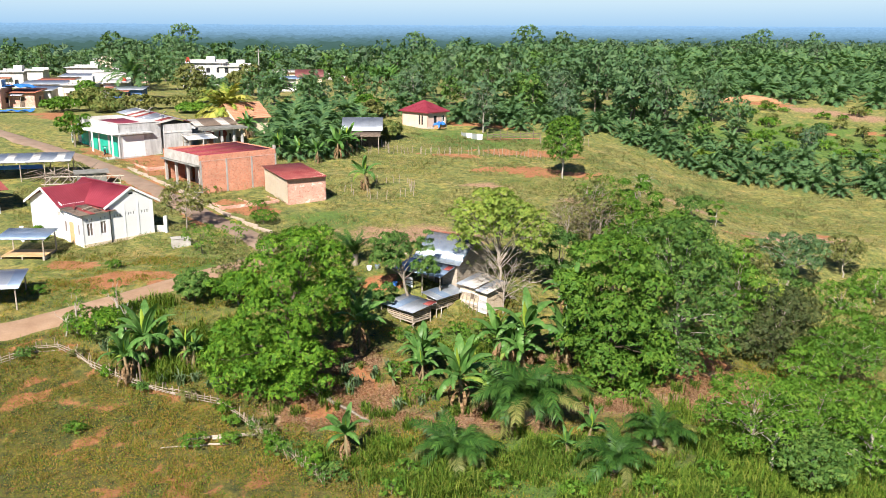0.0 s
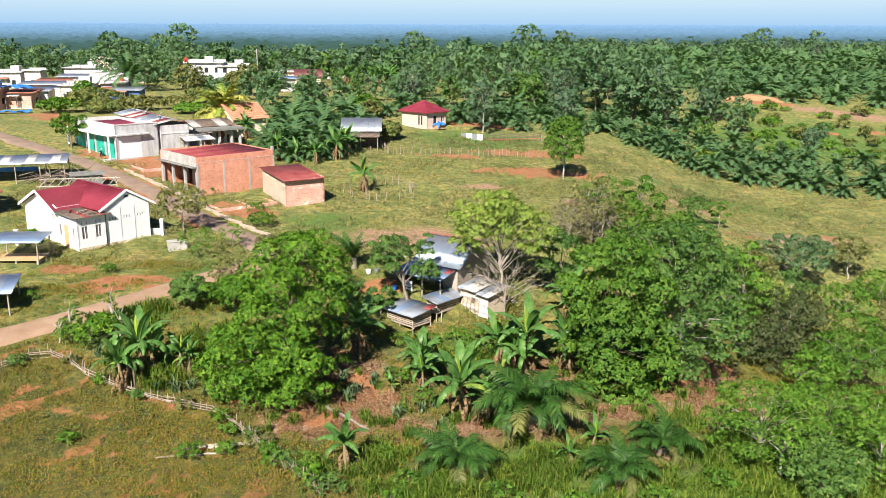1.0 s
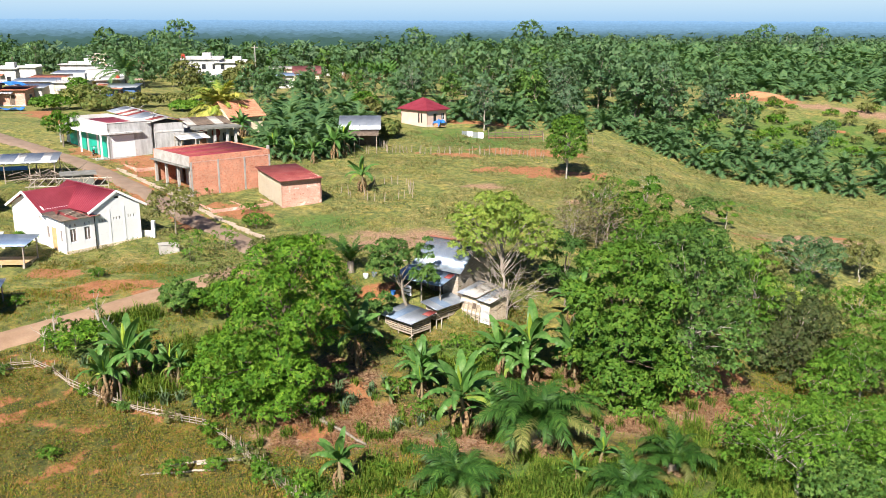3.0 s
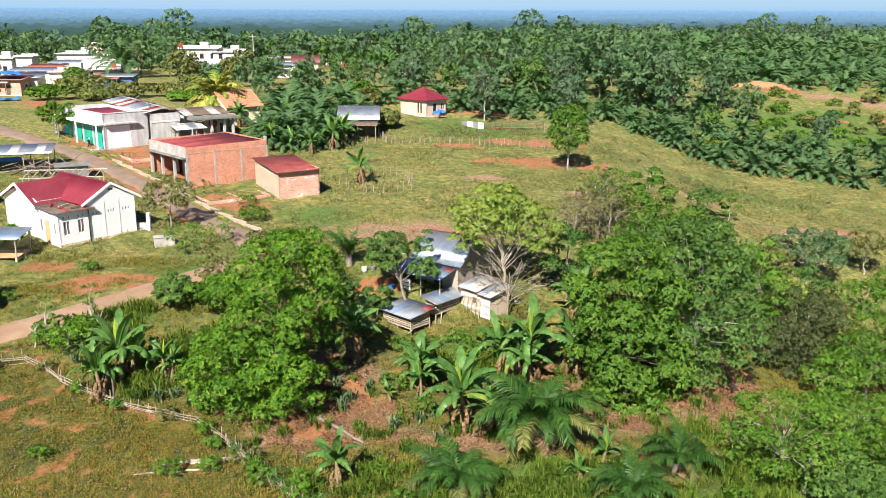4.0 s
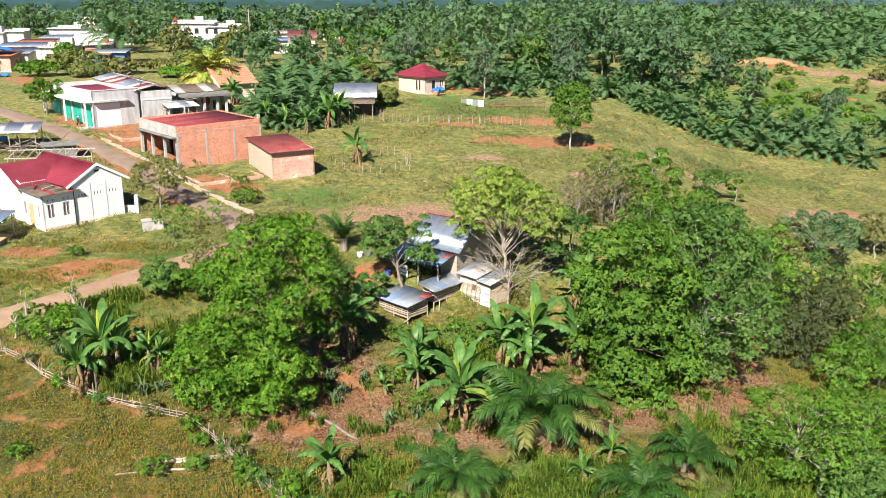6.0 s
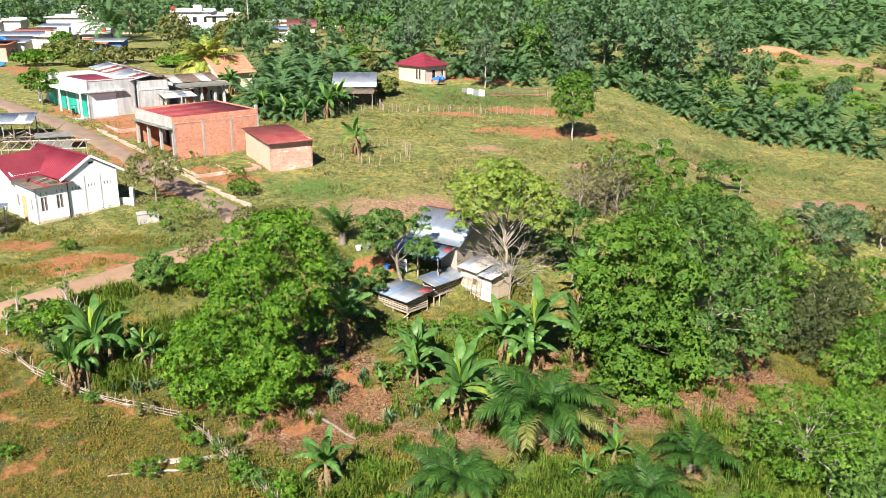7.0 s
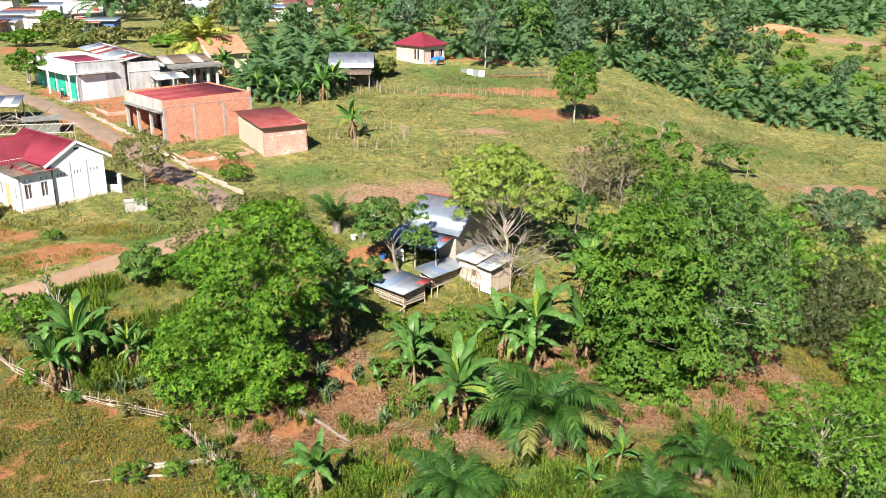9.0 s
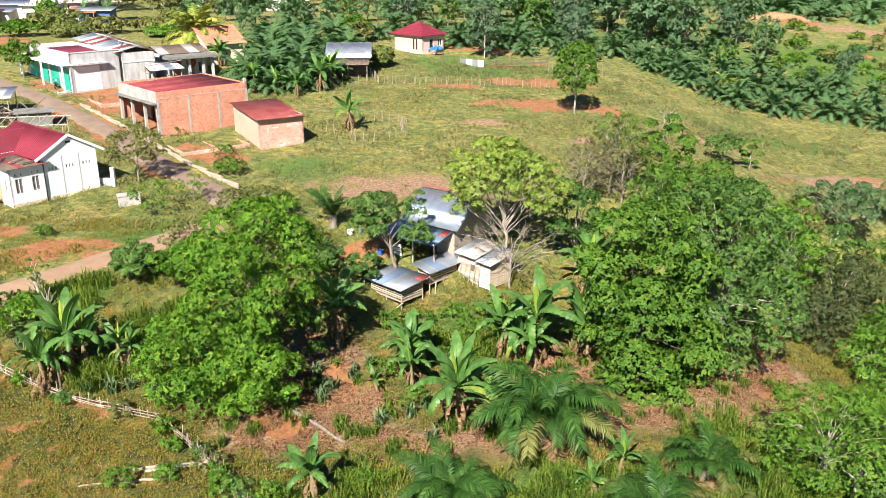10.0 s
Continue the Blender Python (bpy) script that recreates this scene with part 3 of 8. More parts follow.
def tree_meshes(seed, w, h, trunk_h, leaves, leaf, lobes_n=16, trunk_r=0.16, low=0.25, bare=0, width=0.75, lobe=0.3, flat=0.75, per=7, domes=None):
    """Wood and leaf arrays of a tree with crown width w and height h; domes: the crown's masses where it has several."""
    rg = np.random.default_rng(seed)
    domes = domes or [(0, 0, h * (1 + low) / 2, w / 2, w / 2, h * (1 - low) / 2, lobes_n)]
    lobes = shell_lobes(rg, domes, lobe, flat)
    wood = [tube_arrays(branch_path(rg, (0, 0, -0.3), (domes[0][0] * 0.8, domes[0][1] * 0.8, max(trunk_h, h * 0.72)), 0.15, 8), np.linspace(trunk_r, trunk_r * 0.3, 8), 7)]
    for L in lobes[::3]:
        z0 = min(max(trunk_h * 0.8, L[2] * 0.5), h * 0.65)
        f = z0 / max(trunk_h, h * 0.72) * 0.8
        wood.append(tube_arrays(branch_path(rg, (domes[0][0] * f, domes[0][1] * f, z0), L[:3]), np.linspace(trunk_r * 0.34, trunk_r * 0.06, 6), 5))
    for i in range(bare):
        L = lobes[rg.integers(len(lobes))]
        d = L[:3] + rg.normal(0, 1, 3) * L[3:6] * 0.75
        wood.append(tube_arrays(branch_path(rg, L[:3] * (0.6, 0.6, 0.85), d, 0.25), np.linspace(trunk_r * 0.22, trunk_r * 0.05, 6), 4))
    T, d = clump_tips(rg, lobes, max(3, leaves // per))
    return join_arrays(wood), rosettes(rg, T, d, leaf, per, width)


def make_tree(name, x, y, mats, label, category="tree", group="", turn=0.0, sink=0.0, **kw):
    wood, leaves = tree_meshes(**kw)
    root = thing(name, x, y, gz(x, y) - sink, turn, label, category, group)
    part("trunk", mesh_np("trunk", *wood, True), mats[1], root)
    part("crown", mesh_np("crown", *leaves), mats[0], root)
    return root


# palm fronds
def frond_arrays(seed, length, leaflets, leaf_len, droop, simple=False, lift=0.9):
    """A feather leaf that grows along +x, rises and bends down; leaflets hang from both sides."""
    rg = np.random.default_rng(seed)
    s = np.linspace(0, 1, 9)
    ang = lift - droop * s ** 1.3
    step = length / 8
    x = np.concatenate([[0], np.cumsum(np.cos(ang[:-1]) * step)])
    z = np.concatenate([[0], np.cumsum(np.sin(ang[:-1]) * step)])
    path = np.column_stack([x, rg.normal(0, 0.02, 9) * length * s, z])
    V, T = [], []
    for side in (-1, 1):
        for i in range(leaflets):
            f = 0.14 + 0.86 * (i + 0.5) / leaflets + rg.uniform(-0.008, 0.008)
            p = np.array([np.interp(f, s, path[:, k]) for k in range(3)])
            a = np.interp(f, s, ang)
            fwd = np.array([math.cos(a), 0, math.sin(a)])
            up = np.array([-math.sin(a), 0, math.cos(a)])
            L = leaf_len * (0.35 + 0.75 * math.sin(math.pi * min(1, 0.18 + f * 0.78))) * rg.uniform(0.8, 1.15)
            out = np.array([0, side, 0]) * 0.85 + fwd * (0.45 + 0.4 * f) + up * rg.uniform(-0.1, 0.35)
            out /= np.linalg.norm(out)
            w = (0.5 * length * 0.9 / leaflets) * (1.5 if simple else 1.2)
            mid = p + out * L * 0.55
            tip = p + out * L * 0.95 - np.array([0, 0, 1]) * L * rg.uniform(0.2, 0.5)
            b = len(V)
            if simple:
                V += [p - fwd * w, p + fwd * w, tip]
                T += [(b, b + 1, b + 2)]
            else:
                V += [p - fwd * w * 0.6, p + fwd * w * 0.6, mid + fwd * w, mid - fwd * w, tip]
                T += [(b, b + 1, b + 2), (b, b + 2, b + 3), (b + 3, b + 2, b + 4)]
    if simple:
        w = np.array([0, 0.05, 0]) * (length / 4)
        tv = np.concatenate([path[::2] - w, path[::2] + w])
        tq = np.array([(i, i + 1, i + 6, i + 5) for i in range(4)])
    else:
        tv, tq = tube_arrays(path, np.linspace(0.05, 0.012, 9) * (length / 4), 3)
    b = len(V)
    V = np.concatenate([np.array(V), tv])
    T = np.concatenate([np.array(T), np.concatenate([tq[:, [0, 1, 2]], tq[:, [0, 2, 3]]]) + b])
    return V, T


def palm_crown(seed, fronds, length, leaflets, leaf_len, simple):
    rg = np.random.default_rng(seed)
    items = []
    base = [frond_arrays(seed * 10 + k, length, leaflets, leaf_len, dr, simple) for k, dr in enumerate((1.2, 1.6, 2.0))]
    for i in range(fronds):
        f = i / fronds
        m = np.array(Matrix.Rotation(radians(i * 137.5), 3, "Z") @ Matrix.Rotation(radians(-44 + 84 * f + rg.uniform(-8, 8)), 3, "Y"))
        v, t = base[i % 3]
        items.append((v * rg.uniform(0.8, 1.1) @ m.T + (0, 0, 0), t))
    return join_arrays(items)


def make_near_palm(x, y, spread, height_m, trunk, seed, label, fronds=30, mat=None, dead=4, bends=(1.6, 2.1, 2.6)):
    root = thing("oil_palm", x, y, gz(x, y) - 0.1, 0, label, "palm", "young oil palms")
    rg = np.random.default_rng(seed)
    part("trunk", tube("trunk", branch_path(rg, (0, 0, 0), (0, 0, trunk), 0.02, 6), [0.34, 0.33, 0.3, 0.32, 0.28, 0.2], 9), BARK, root)
    base = [mesh_np("frond", *frond_arrays(seed * 10 + k, spread * 0.68, 60, spread * 0.135, dr)) for k, dr in enumerate(bends)]
    old = []
    for b in base:
        b.materials.append(mat or LEAF_PALM_NEAR)
        c = b.copy()
        c.materials.clear()
        c.materials.append(LEAF_OLIVE)
        old.append(c)
    for i in range(fronds):
        f = i / fronds
        sc = rg.uniform(0.8, 1.08) * (1 - 0.25 * (f < 0.15))
        m = Matrix.Translation((0, 0, trunk - 0.1)) @ Matrix.Rotation(radians(i * 137.5 + rg.uniform(-9, 9)), 4, "Z") @ Matrix.Rotation(radians(-34 + 44 * f + rg.uniform(-7, 7)), 4, "Y") @ Matrix.Rotation(radians(rg.uniform(-20, 20)), 4, "X") @ Matrix.Diagonal((sc, sc, sc, 1))
        ob = part("frond", (old if f > 0.8 else base)[i % 3], None, root, m=m)
    dry = mesh_np("frond", *frond_arrays(seed * 10 + 5, spread * 0.5, 40, spread * 0.12, 1.2))
    for i in range(dead):
        m = Matrix.Translation((0, 0, trunk - 0.2)) @ Matrix.Rotation(radians(i * 90 + rg.uniform(-30, 30)), 4, "Z") @ Matrix.Rotation(radians(72), 4, "Y")
        part("frond", dry, LEAF_DRY, root, "withered brown frond", m)
    return root


def banana_leaf(seed, length, width, droop, torn=0.5):
    """A banana leaf along +x: stalk, midrib and a blade torn into strips."""
    rg = np.random.default_rng(seed)
    n = 14
    s = np.linspace(0, 1, n + 1)
    ang = 1.05 - droop * s ** 1.3
    step = length / n
    px = np.concatenate([[0], np.cumsum(np.cos(ang[:-1]) * step)])
    pz = np.concatenate([[0], np.cumsum(np.sin(ang[:-1]) * step)])
    half = 0.5 * width * np.sin(math.pi * np.clip((s - 0.14) / 0.88, 0.02, 0.97) ** 0.7) ** 0.65
    V, Q = [], []
    for side in (-1, 1):
        sag = rg.uniform(0.15, 0.4)
        for i in range(2, n):
            if rg.random() < torn:
                sag = np.clip(sag + rg.uniform(-0.45, 0.5), 0.05, 1.1)
            gap = rg.uniform(0.15, 0.5) if rg.random() < torn else 0.0
            a0, a1 = np.array([px[i], 0, pz[i]]), np.array([px[i + 1], 0, pz[i + 1]])
            def rim(h, f):
                return np.array([0.15 * h * f, side * h * f * (1 - 0.35 * sag * f), 0.1 * h * f - sag * h * f * f])
            e1 = a1 + rim(half[i + 1], 1.0) - (a1 - a0) * gap
            b = len(V)
            V += [a0, a1, a1 + rim(half[i + 1], 0.5), a0 + rim(half[i], 0.5), e1, a0 + rim(half[i], 1.0)]
            Q += [(b, b + 1, b + 2, b + 3), (b + 3, b + 2, b + 4, b + 5)]
    path = np.column_stack([px, 0 * px, pz - 0.01])
    tv, tq = tube_arrays(path, np.linspace(0.045, 0.008, n + 1), 4)
    return join_arrays([(np.array(V), np.array(Q)), (tv, tq)])


BAN_LEAVES = [mesh_np("leaf", *banana_leaf(40 + k, 2.7, 0.7, dr, tn)) for k, (dr, tn) in enumerate(((1.5, 0.35), (2.2, 0.55), (3.0, 0.75), (0.9, 0.2)))]
BAN_OLD = BAN_LEAVES[1].copy()
BAN_OLD.materials.append(LEAF_YELLOW)
BAN_DRY = mesh_np("leaf", *banana_leaf(49, 1.9, 0.4, 2.2, 0.9))
BAN_YOUNG = mesh_np("leaf", *banana_leaf(48, 1.9, 0.34, 0.2, 0.0))


def make_banana(x, y, total, seed, label, stems=1, leaves=9, young=True, group="banana plants"):
    rg = np.random.default_rng(seed)
    root = thing("banana_plant", x, y, gz(x, y) - 0.05, rg.uniform(0, 360), label, "banana plant", group)
    for sidx in range(stems):
        ox, oy = (0, 0) if sidx == 0 else rg.normal(0, 0.75, 2)
        k = (1.0 if sidx == 0 else rg.uniform(0.6, 0.85))
        hs = total * 0.44 * k
        top = np.array([ox + rg.normal(0, 0.12), oy + rg.normal(0, 0.12), hs])
        part("pseudostem", tube("pseudostem", branch_path(rg, (ox, oy, -0.1), top, 0.04, 6), np.linspace(0.17, 0.075, 6) * (0.7 + 0.07 * total), 8), STEM, root)
        sc = total * k * 0.35 / 1.75
        for i in range(leaves + 3):
            f = i / (leaves + 3)
            mesh = BAN_LEAVES[3 if f < 0.25 else (0 if f < 0.5 else (1 if f < 0.8 else 2))]
            m = Matrix.Translation(top - (0, 0, 0.1 * f)) @ Matrix.Rotation(radians(i * 137.5 + rg.uniform(-15, 15)), 4, "Z") @ Matrix.Rotation(radians(-28 + 50 * f + rg.uniform(-8, 8)), 4, "Y") @ Matrix.Rotation(radians(rg.uniform(-25, 25)), 4, "X") @ Matrix.Diagonal((sc, sc, sc, 1))
            part("leaf", mesh, LEAF_BANANA, root, m=m)
        m = Matrix.Translation(top - (0, 0, 0.15)) @ Matrix.Rotation(radians(rg.uniform(0, 360)), 4, "Z") @ Matrix.Rotation(radians(28), 4, "Y") @ Matrix.Diagonal((sc, sc, sc, 1))
        if rg.random() < 0.35:
            part("leaf", BAN_OLD, None, root, "yellowing drooping leaf", m)
        if young:
            m = Matrix.Translation(top) @ Matrix.Rotation(radians(rg.uniform(0, 360)), 4, "Z") @ Matrix.Rotation(radians(-26), 4, "Y") @ Matrix.Diagonal((sc, sc, sc, 1))
            ob = part("leaf", BAN_YOUNG, LEAF_NEW, root, "young upright yellow-green leaf", m)
        for i in range(9 if total > 3 else 4):
            m = Matrix.Translation(top - (0, 0, 0.2 + 0.12 * i)) @ Matrix.Rotation(radians(i * 137 + rg.uniform(-30, 30)), 4, "Z") @ Matrix.Rotation(radians(rg.uniform(72, 100)), 4, "Y") @ Matrix.Diagonal((sc * 0.95, sc * 0.8, sc * 0.95, 1))
            part("leaf", BAN_DRY, LEAF_DRY, root, "dead brown hanging leaf", m)
    return root


# large trees of the foreground
# first two trees: wood coloured dark, standing in for shade in crown gaps
make_tree("mango_tree", -14.1, 49.4, (LEAF_MANGO, WOOD_DARK), "broad dark-green mango tree with dense leaf clumps", seed=11, w=10, h=10.6, trunk_h=2.2, leaves=90000, leaf=0.16, trunk_r=0.24, lobe=0.28, flat=0.8, per=9, width=0.66, domes=[(1.2, 0.5, 6.8, 3.7, 3.7, 3.9, 36), (-1.2, -1.6, 2.2, 3.8, 3.2, 3.2, 28), (1.0, -2.0, 2.2, 2.9, 2.8, 3.1, 18), (-1.2, -0.6, 4.9, 2.6, 2.6, 2.3, 14)])
make_tree("broadleaf_tree", 7.6, 54.4, (LEAF_BRIGHT, WOOD_DARK), "tall bright-green broadleaf tree with layered clumps", seed=12, w=7.6, h=10.8, trunk_h=3, leaves=66000, leaf=0.17, trunk_r=0.18, lobe=0.27, flat=0.66, per=7, width=0.95, domes=[(-0.3, 0.2, 6.6, 3.9, 3.8, 4.0, 42), (0.1, -0.6, 2.4, 3.9, 3.5, 3.6, 40)])
make_tree("rubber_tree", 12.4, 57.2, (LEAF_DEEP, BARK_PALE), "tall deep-green rubber tree with a few bare twigs", seed=13, w=8.2, h=11.6, trunk_h=3, leaves=52000, leaf=0.16, trunk_r=0.16, lobe=0.26, flat=0.7, per=7, width=0.85, bare=34, domes=[(-0.2, 0, 8.2, 3.6, 3.6, 3.4, 40), (0.2, -0.8, 4.0, 4.0, 3.6, 4.2, 46)])
make_tree("thin_crowned_tree", -0.4, 65.0, (LEAF_YELLOW, BARK_GREY), "yellow-green tree with pale bare lower branches", seed=14, w=9.0, h=8.8, trunk_h=3.0, leaves=21000, leaf=0.2, trunk_r=0.14, lobe=0.26, flat=0.7, bare=130, width=0.75, domes=[(-0.9, 0.3, 6.6, 3.5, 3.3, 2.3, 36), (2.4, -0.4, 5.6, 2.2, 2.2, 1.8, 16), (-2.8, -0.6, 5.0, 1.7, 1.7, 1.3, 9)])
make_tree("yard_tree", -7.7, 63.0, (LEAF_DEEP, BARK), "small leafy tree beside the tin-roofed house", seed=15, w=6.0, h=6.2, trunk_h=2.6, leaves=8400, leaf=0.2, trunk_r=0.15, lobe=0.34, flat=0.7, domes=[(-1.5, 0, 4.4, 1.8, 1.7, 1.7, 16), (1.0, 0.2, 5.0, 1.0, 1.0, 1.2, 8), (1.3, -0.5, 3.4, 1.3, 1.2, 0.9, 9)])
make_tree("round_tree", 5.6, 104.6, (LEAF_BRIGHT, BARK_PALE), "round dense green tree on a forked pale trunk", seed=16, w=5.1, h=7.6, trunk_h=2.2, leaves=38000, leaf=0.16, trunk_r=0.12, lobe=0.3, per=9, width=0.9, domes=[(0, 0, 5.3, 2.2, 2.2, 2.4, 60), (0, 0, 3.9, 2.5, 2.4, 2.0, 60)])
make_tree("roadside_tree", -30.4, 74.0, (LEAF_OLIVE, BARK_GREY), "thin olive roadside tree with sparse leaves", seed=17, w=4.8, h=4.6, trunk_h=1.0, leaves=8000, leaf=0.15, lobes_n=30, trunk_r=0.08, low=0.25, lobe=0.24, bare=40)
make_tree("pasture_tree", 27.4, 83.4, (LEAF_FOREST_HAZE, BARK_PALE), "low spreading dark tree with pale bare branches", seed=18, w=7.4, h=5.4, trunk_h=0.8, leaves=13000, leaf=0.17, trunk_r=0.1, lobe=0.26, bare=46, domes=[(1.2, 0.2, 3.4, 2.8, 2.6, 2.0, 26), (-2.0, 0.6, 3.6, 1.8, 1.8, 1.8, 14)])
make_tree("pasture_tree", 34.6, 88.8, (LEAF_OLIVE, BARK_PALE), "small yellowing tree with a white forked trunk", seed=19, w=4.6, h=4.6, trunk_h=0.6, leaves=6500, leaf=0.17, lobes_n=26, trunk_r=0.09, low=0.3, lobe=0.26, bare=20)
make_tree("dark_tree", 21.4, 64.8, (LEAF_DUSK, BARK_GREY), "dull olive-brown bushy tree in the hollow", seed=20, w=7.0, h=6.2, trunk_h=1.2, leaves=34000, leaf=0.14, trunk_r=0.12, lobe=0.27, bare=14, domes=[(0.5, 0.6, 3.6, 3.2, 2.8, 2.6, 34), (-1.6, -1.2, 2.2, 2.6, 2.4, 2.2, 24)])
make_tree("light_green_tree", 26.0, 63.0, (LEAF_LIGHT, BARK_PALE), "light-green umbrella-shaped tree with pale forks", seed=21, w=7.2, h=5.0, trunk_h=1.4, leaves=19000, leaf=0.15, lobes_n=60, trunk_r=0.1, low=0.3, lobe=0.22, flat=0.6, bare=24)
make_tree("rubber_tree", 18.4, 66.0, (LEAF_LIGHT, BARK_GREY), "slender tree with tiers of light yellow-green leaves", seed=22, w=4.6, h=8.8, trunk_h=2, leaves=9000, leaf=0.2, lobes_n=44, trunk_r=0.1, low=0.1, lobe=0.28, flat=0.35, bare=14)
make_tree("light_green_tree", 15.0, 45.6, (LEAF_LIGHT, BARK_GREY), "leafy light-green tree with a pale forked trunk", seed=23, w=7.4, h=5.0, trunk_h=1.6, leaves=27000, leaf=0.115, lobes_n=64, trunk_r=0.1, low=0.1, lobe=0.19, flat=0.6, bare=26)
make_tree("leafy_shrub", 17.6, 42.6, (LEAF_DEEP, BARK_PALE), "blue-green leafy shrub in the hollow", "shrub", seed=24, w=5.0, h=3.6, trunk_h=0.8, leaves=14000, leaf=0.14, lobes_n=24, trunk_r=0.08, low=0.15)
make_tree("light_green_tree", 19.6, 48.6, (LEAF_LIGHT, BARK_GREY), "leafy light-green tree beside the hollow", seed=25, w=6.4, h=4.8, trunk_h=1.4, leaves=19000, leaf=0.12, lobes_n=50, trunk_r=0.1, low=0.12, lobe=0.2, flat=0.6, bare=40)
make_tree("light_green_tree", 22.6, 47.4, (LEAF_LIGHT, BARK_PALE), "spreading light-green tree at the grass edge", seed=44, w=6.4, h=4.6, trunk_h=1.2, leaves=13000, leaf=0.15, lobes_n=46, trunk_r=0.1, low=0.08, lobe=0.21, flat=0.6, bare=24)
make_tree("light_green_tree", 24.4, 53.6, (LEAF_BRIGHT, BARK_PALE), "bushy green tree on the far side of the grass", seed=45, w=5.6, h=4.0, trunk_h=1.0, leaves=9000, leaf=0.16, lobes_n=40, trunk_r=0.1, low=0.06, lobe=0.22, flat=0.6, bare=16)
make_tree("leafy_shrub", 24.5, 76.0, (LEAF_DEEP, BARK_PALE), "green leafy shrub in the clearing", "shrub", seed=26, w=5.6, h=4.6, trunk_h=0.8, leaves=7600, leaf=0.185, lobes_n=14, trunk_r=0.1, low=0.1, bare=8)
make_tree("leafy_shrub", 30.0, 72.0, (LEAF_BRIGHT, BARK_PALE), "open light-green shrub with layered twigs", "shrub", seed=27, w=6.0, h=4.0, trunk_h=0.8, leaves=4940, leaf=0.211, lobes_n=14, trunk_r=0.08, low=0.2, flat=0.35, bare=12)
make_tree("leafy_shrub", 19.9, 95.8, (LEAF_DEEP, BARK_PALE), "green bush on several bare stems", "shrub", seed=28, w=4.2, h=2.9, trunk_h=0.6, leaves=6000, leaf=0.172, lobes_n=18, trunk_r=0.06, low=0.3, bare=24)
make_tree("leafy_shrub", 22.9, 96.8, (LEAF_BRIGHT, BARK_PALE), "young conical tree with tiered leaves", "shrub", seed=29, w=2.4, h=3.2, trunk_h=1.0, leaves=2850, leaf=0.172, lobes_n=9, trunk_r=0.05, low=0.1, flat=0.3)
make_tree("half_bare_tree", 7.4, 78.0, (LEAF_OLIVE, BARK_GREY), "half-bare tree with grey-brown twigs", seed=30, w=6.6, h=6.4, trunk_h=1.4, leaves=7000, leaf=0.16, lobes_n=34, trunk_r=0.1, low=0.08, lobe=0.24, bare=110)
make_tree("broadleaf_tree", 11.6, 80.4, (LEAF_LIGHT, BARK), "green broadleaf tree behind the grove", seed=31, w=5.4, h=6.6, trunk_h=1.5, leaves=9120, leaf=0.198, lobes_n=14, trunk_r=0.14, low=0.1)
make_tree("broadleaf_tree", 13.6, 72.0, (LEAF_BRIGHT, BARK), "dark green broadleaf tree in the grove", seed=32, w=7.0, h=7.4, trunk_h=1.5, leaves=15200, leaf=0.158, lobes_n=16, trunk_r=0.14, low=0.1)
make_tree("broadleaf_tree", -57.4, 104.8, (LEAF_MANGO, BARK), "round green tree by the shophouse", seed=33, w=4.6, h=4.8, trunk_h=1.4, leaves=7000, leaf=0.2, lobes_n=14, trunk_r=0.13, low=0.25)
make_tree("leafy_shrub", -20.0, 57.6, (LEAF_MANGO, BARK), "tangled green roadside shrub", "shrub", seed=34, w=5.0, h=2.6, trunk_h=0.6, leaves=9120, leaf=0.172, lobes_n=16, trunk_r=0.07, low=0.1, bare=14)
make_tree("leafy_shrub", -23.2, 57.2, (LEAF_DEEP, BARK), "deep green shrub below the road", "shrub", seed=35, w=3.4, h=2.4, trunk_h=0.5, leaves=7400, leaf=0.172, lobes_n=14, trunk_r=0.06, low=0.1, bare=8)
make_tree("leafy_shrub", -24.6, 70.6, (LEAF_BRIGHT, BARK), "thin feathery cassava shrub at the roadside", "shrub", seed=44, w=2.8, h=2.2, trunk_h=0.6, leaves=1500, leaf=0.12, lobes_n=14, trunk_r=0.035, low=0.2, lobe=0.2, bare=20)
make_tree("leafy_shrub", -21.3, 60.6, (LEAF_OLIVE, BARK), "brownish tangled scrub below the road", "shrub", seed=45, w=3.6, h=2.4, trunk_h=0.5, leaves=4200, leaf=0.13, lobes_n=22, trunk_r=0.05, low=0.1, lobe=0.22, bare=40)
for k, (x, y, h) in enumerate([(-27.2, 52.8, 3.4), (-29.2, 50.9, 3.2)]):
    make_tree("roadside_sapling", x, y, (LEAF_BRIGHT, BARK_PALE), "spindly sapling with a pale bent stem", "tree", "saplings", seed=48 + k, w=1.8, h=h, trunk_h=1.6, leaves=620, leaf=0.12, lobes_n=9, trunk_r=0.1, low=0.35, lobe=0.2, bare=14)
make_tree("leafy_shrub", -28.0, 51.2, (LEAF_MANGO, BARK_PALE), "scrubby roadside shrub with thin stems", "shrub", seed=36, w=4.4, h=1.7, trunk_h=0.4, leaves=4940, leaf=0.158, lobes_n=14, trunk_r=0.05, low=0.1, bare=12)
make_tree("leafy_shrub", -18.5, 66.5, (LEAF_OLIVE, BARK), "tall weeds and scrub by the road", "shrub", seed=37, w=6.0, h=2.6, trunk_h=0.6, leaves=6840, leaf=0.172, lobes_n=16, trunk_r=0.06, low=0.1, bare=8)
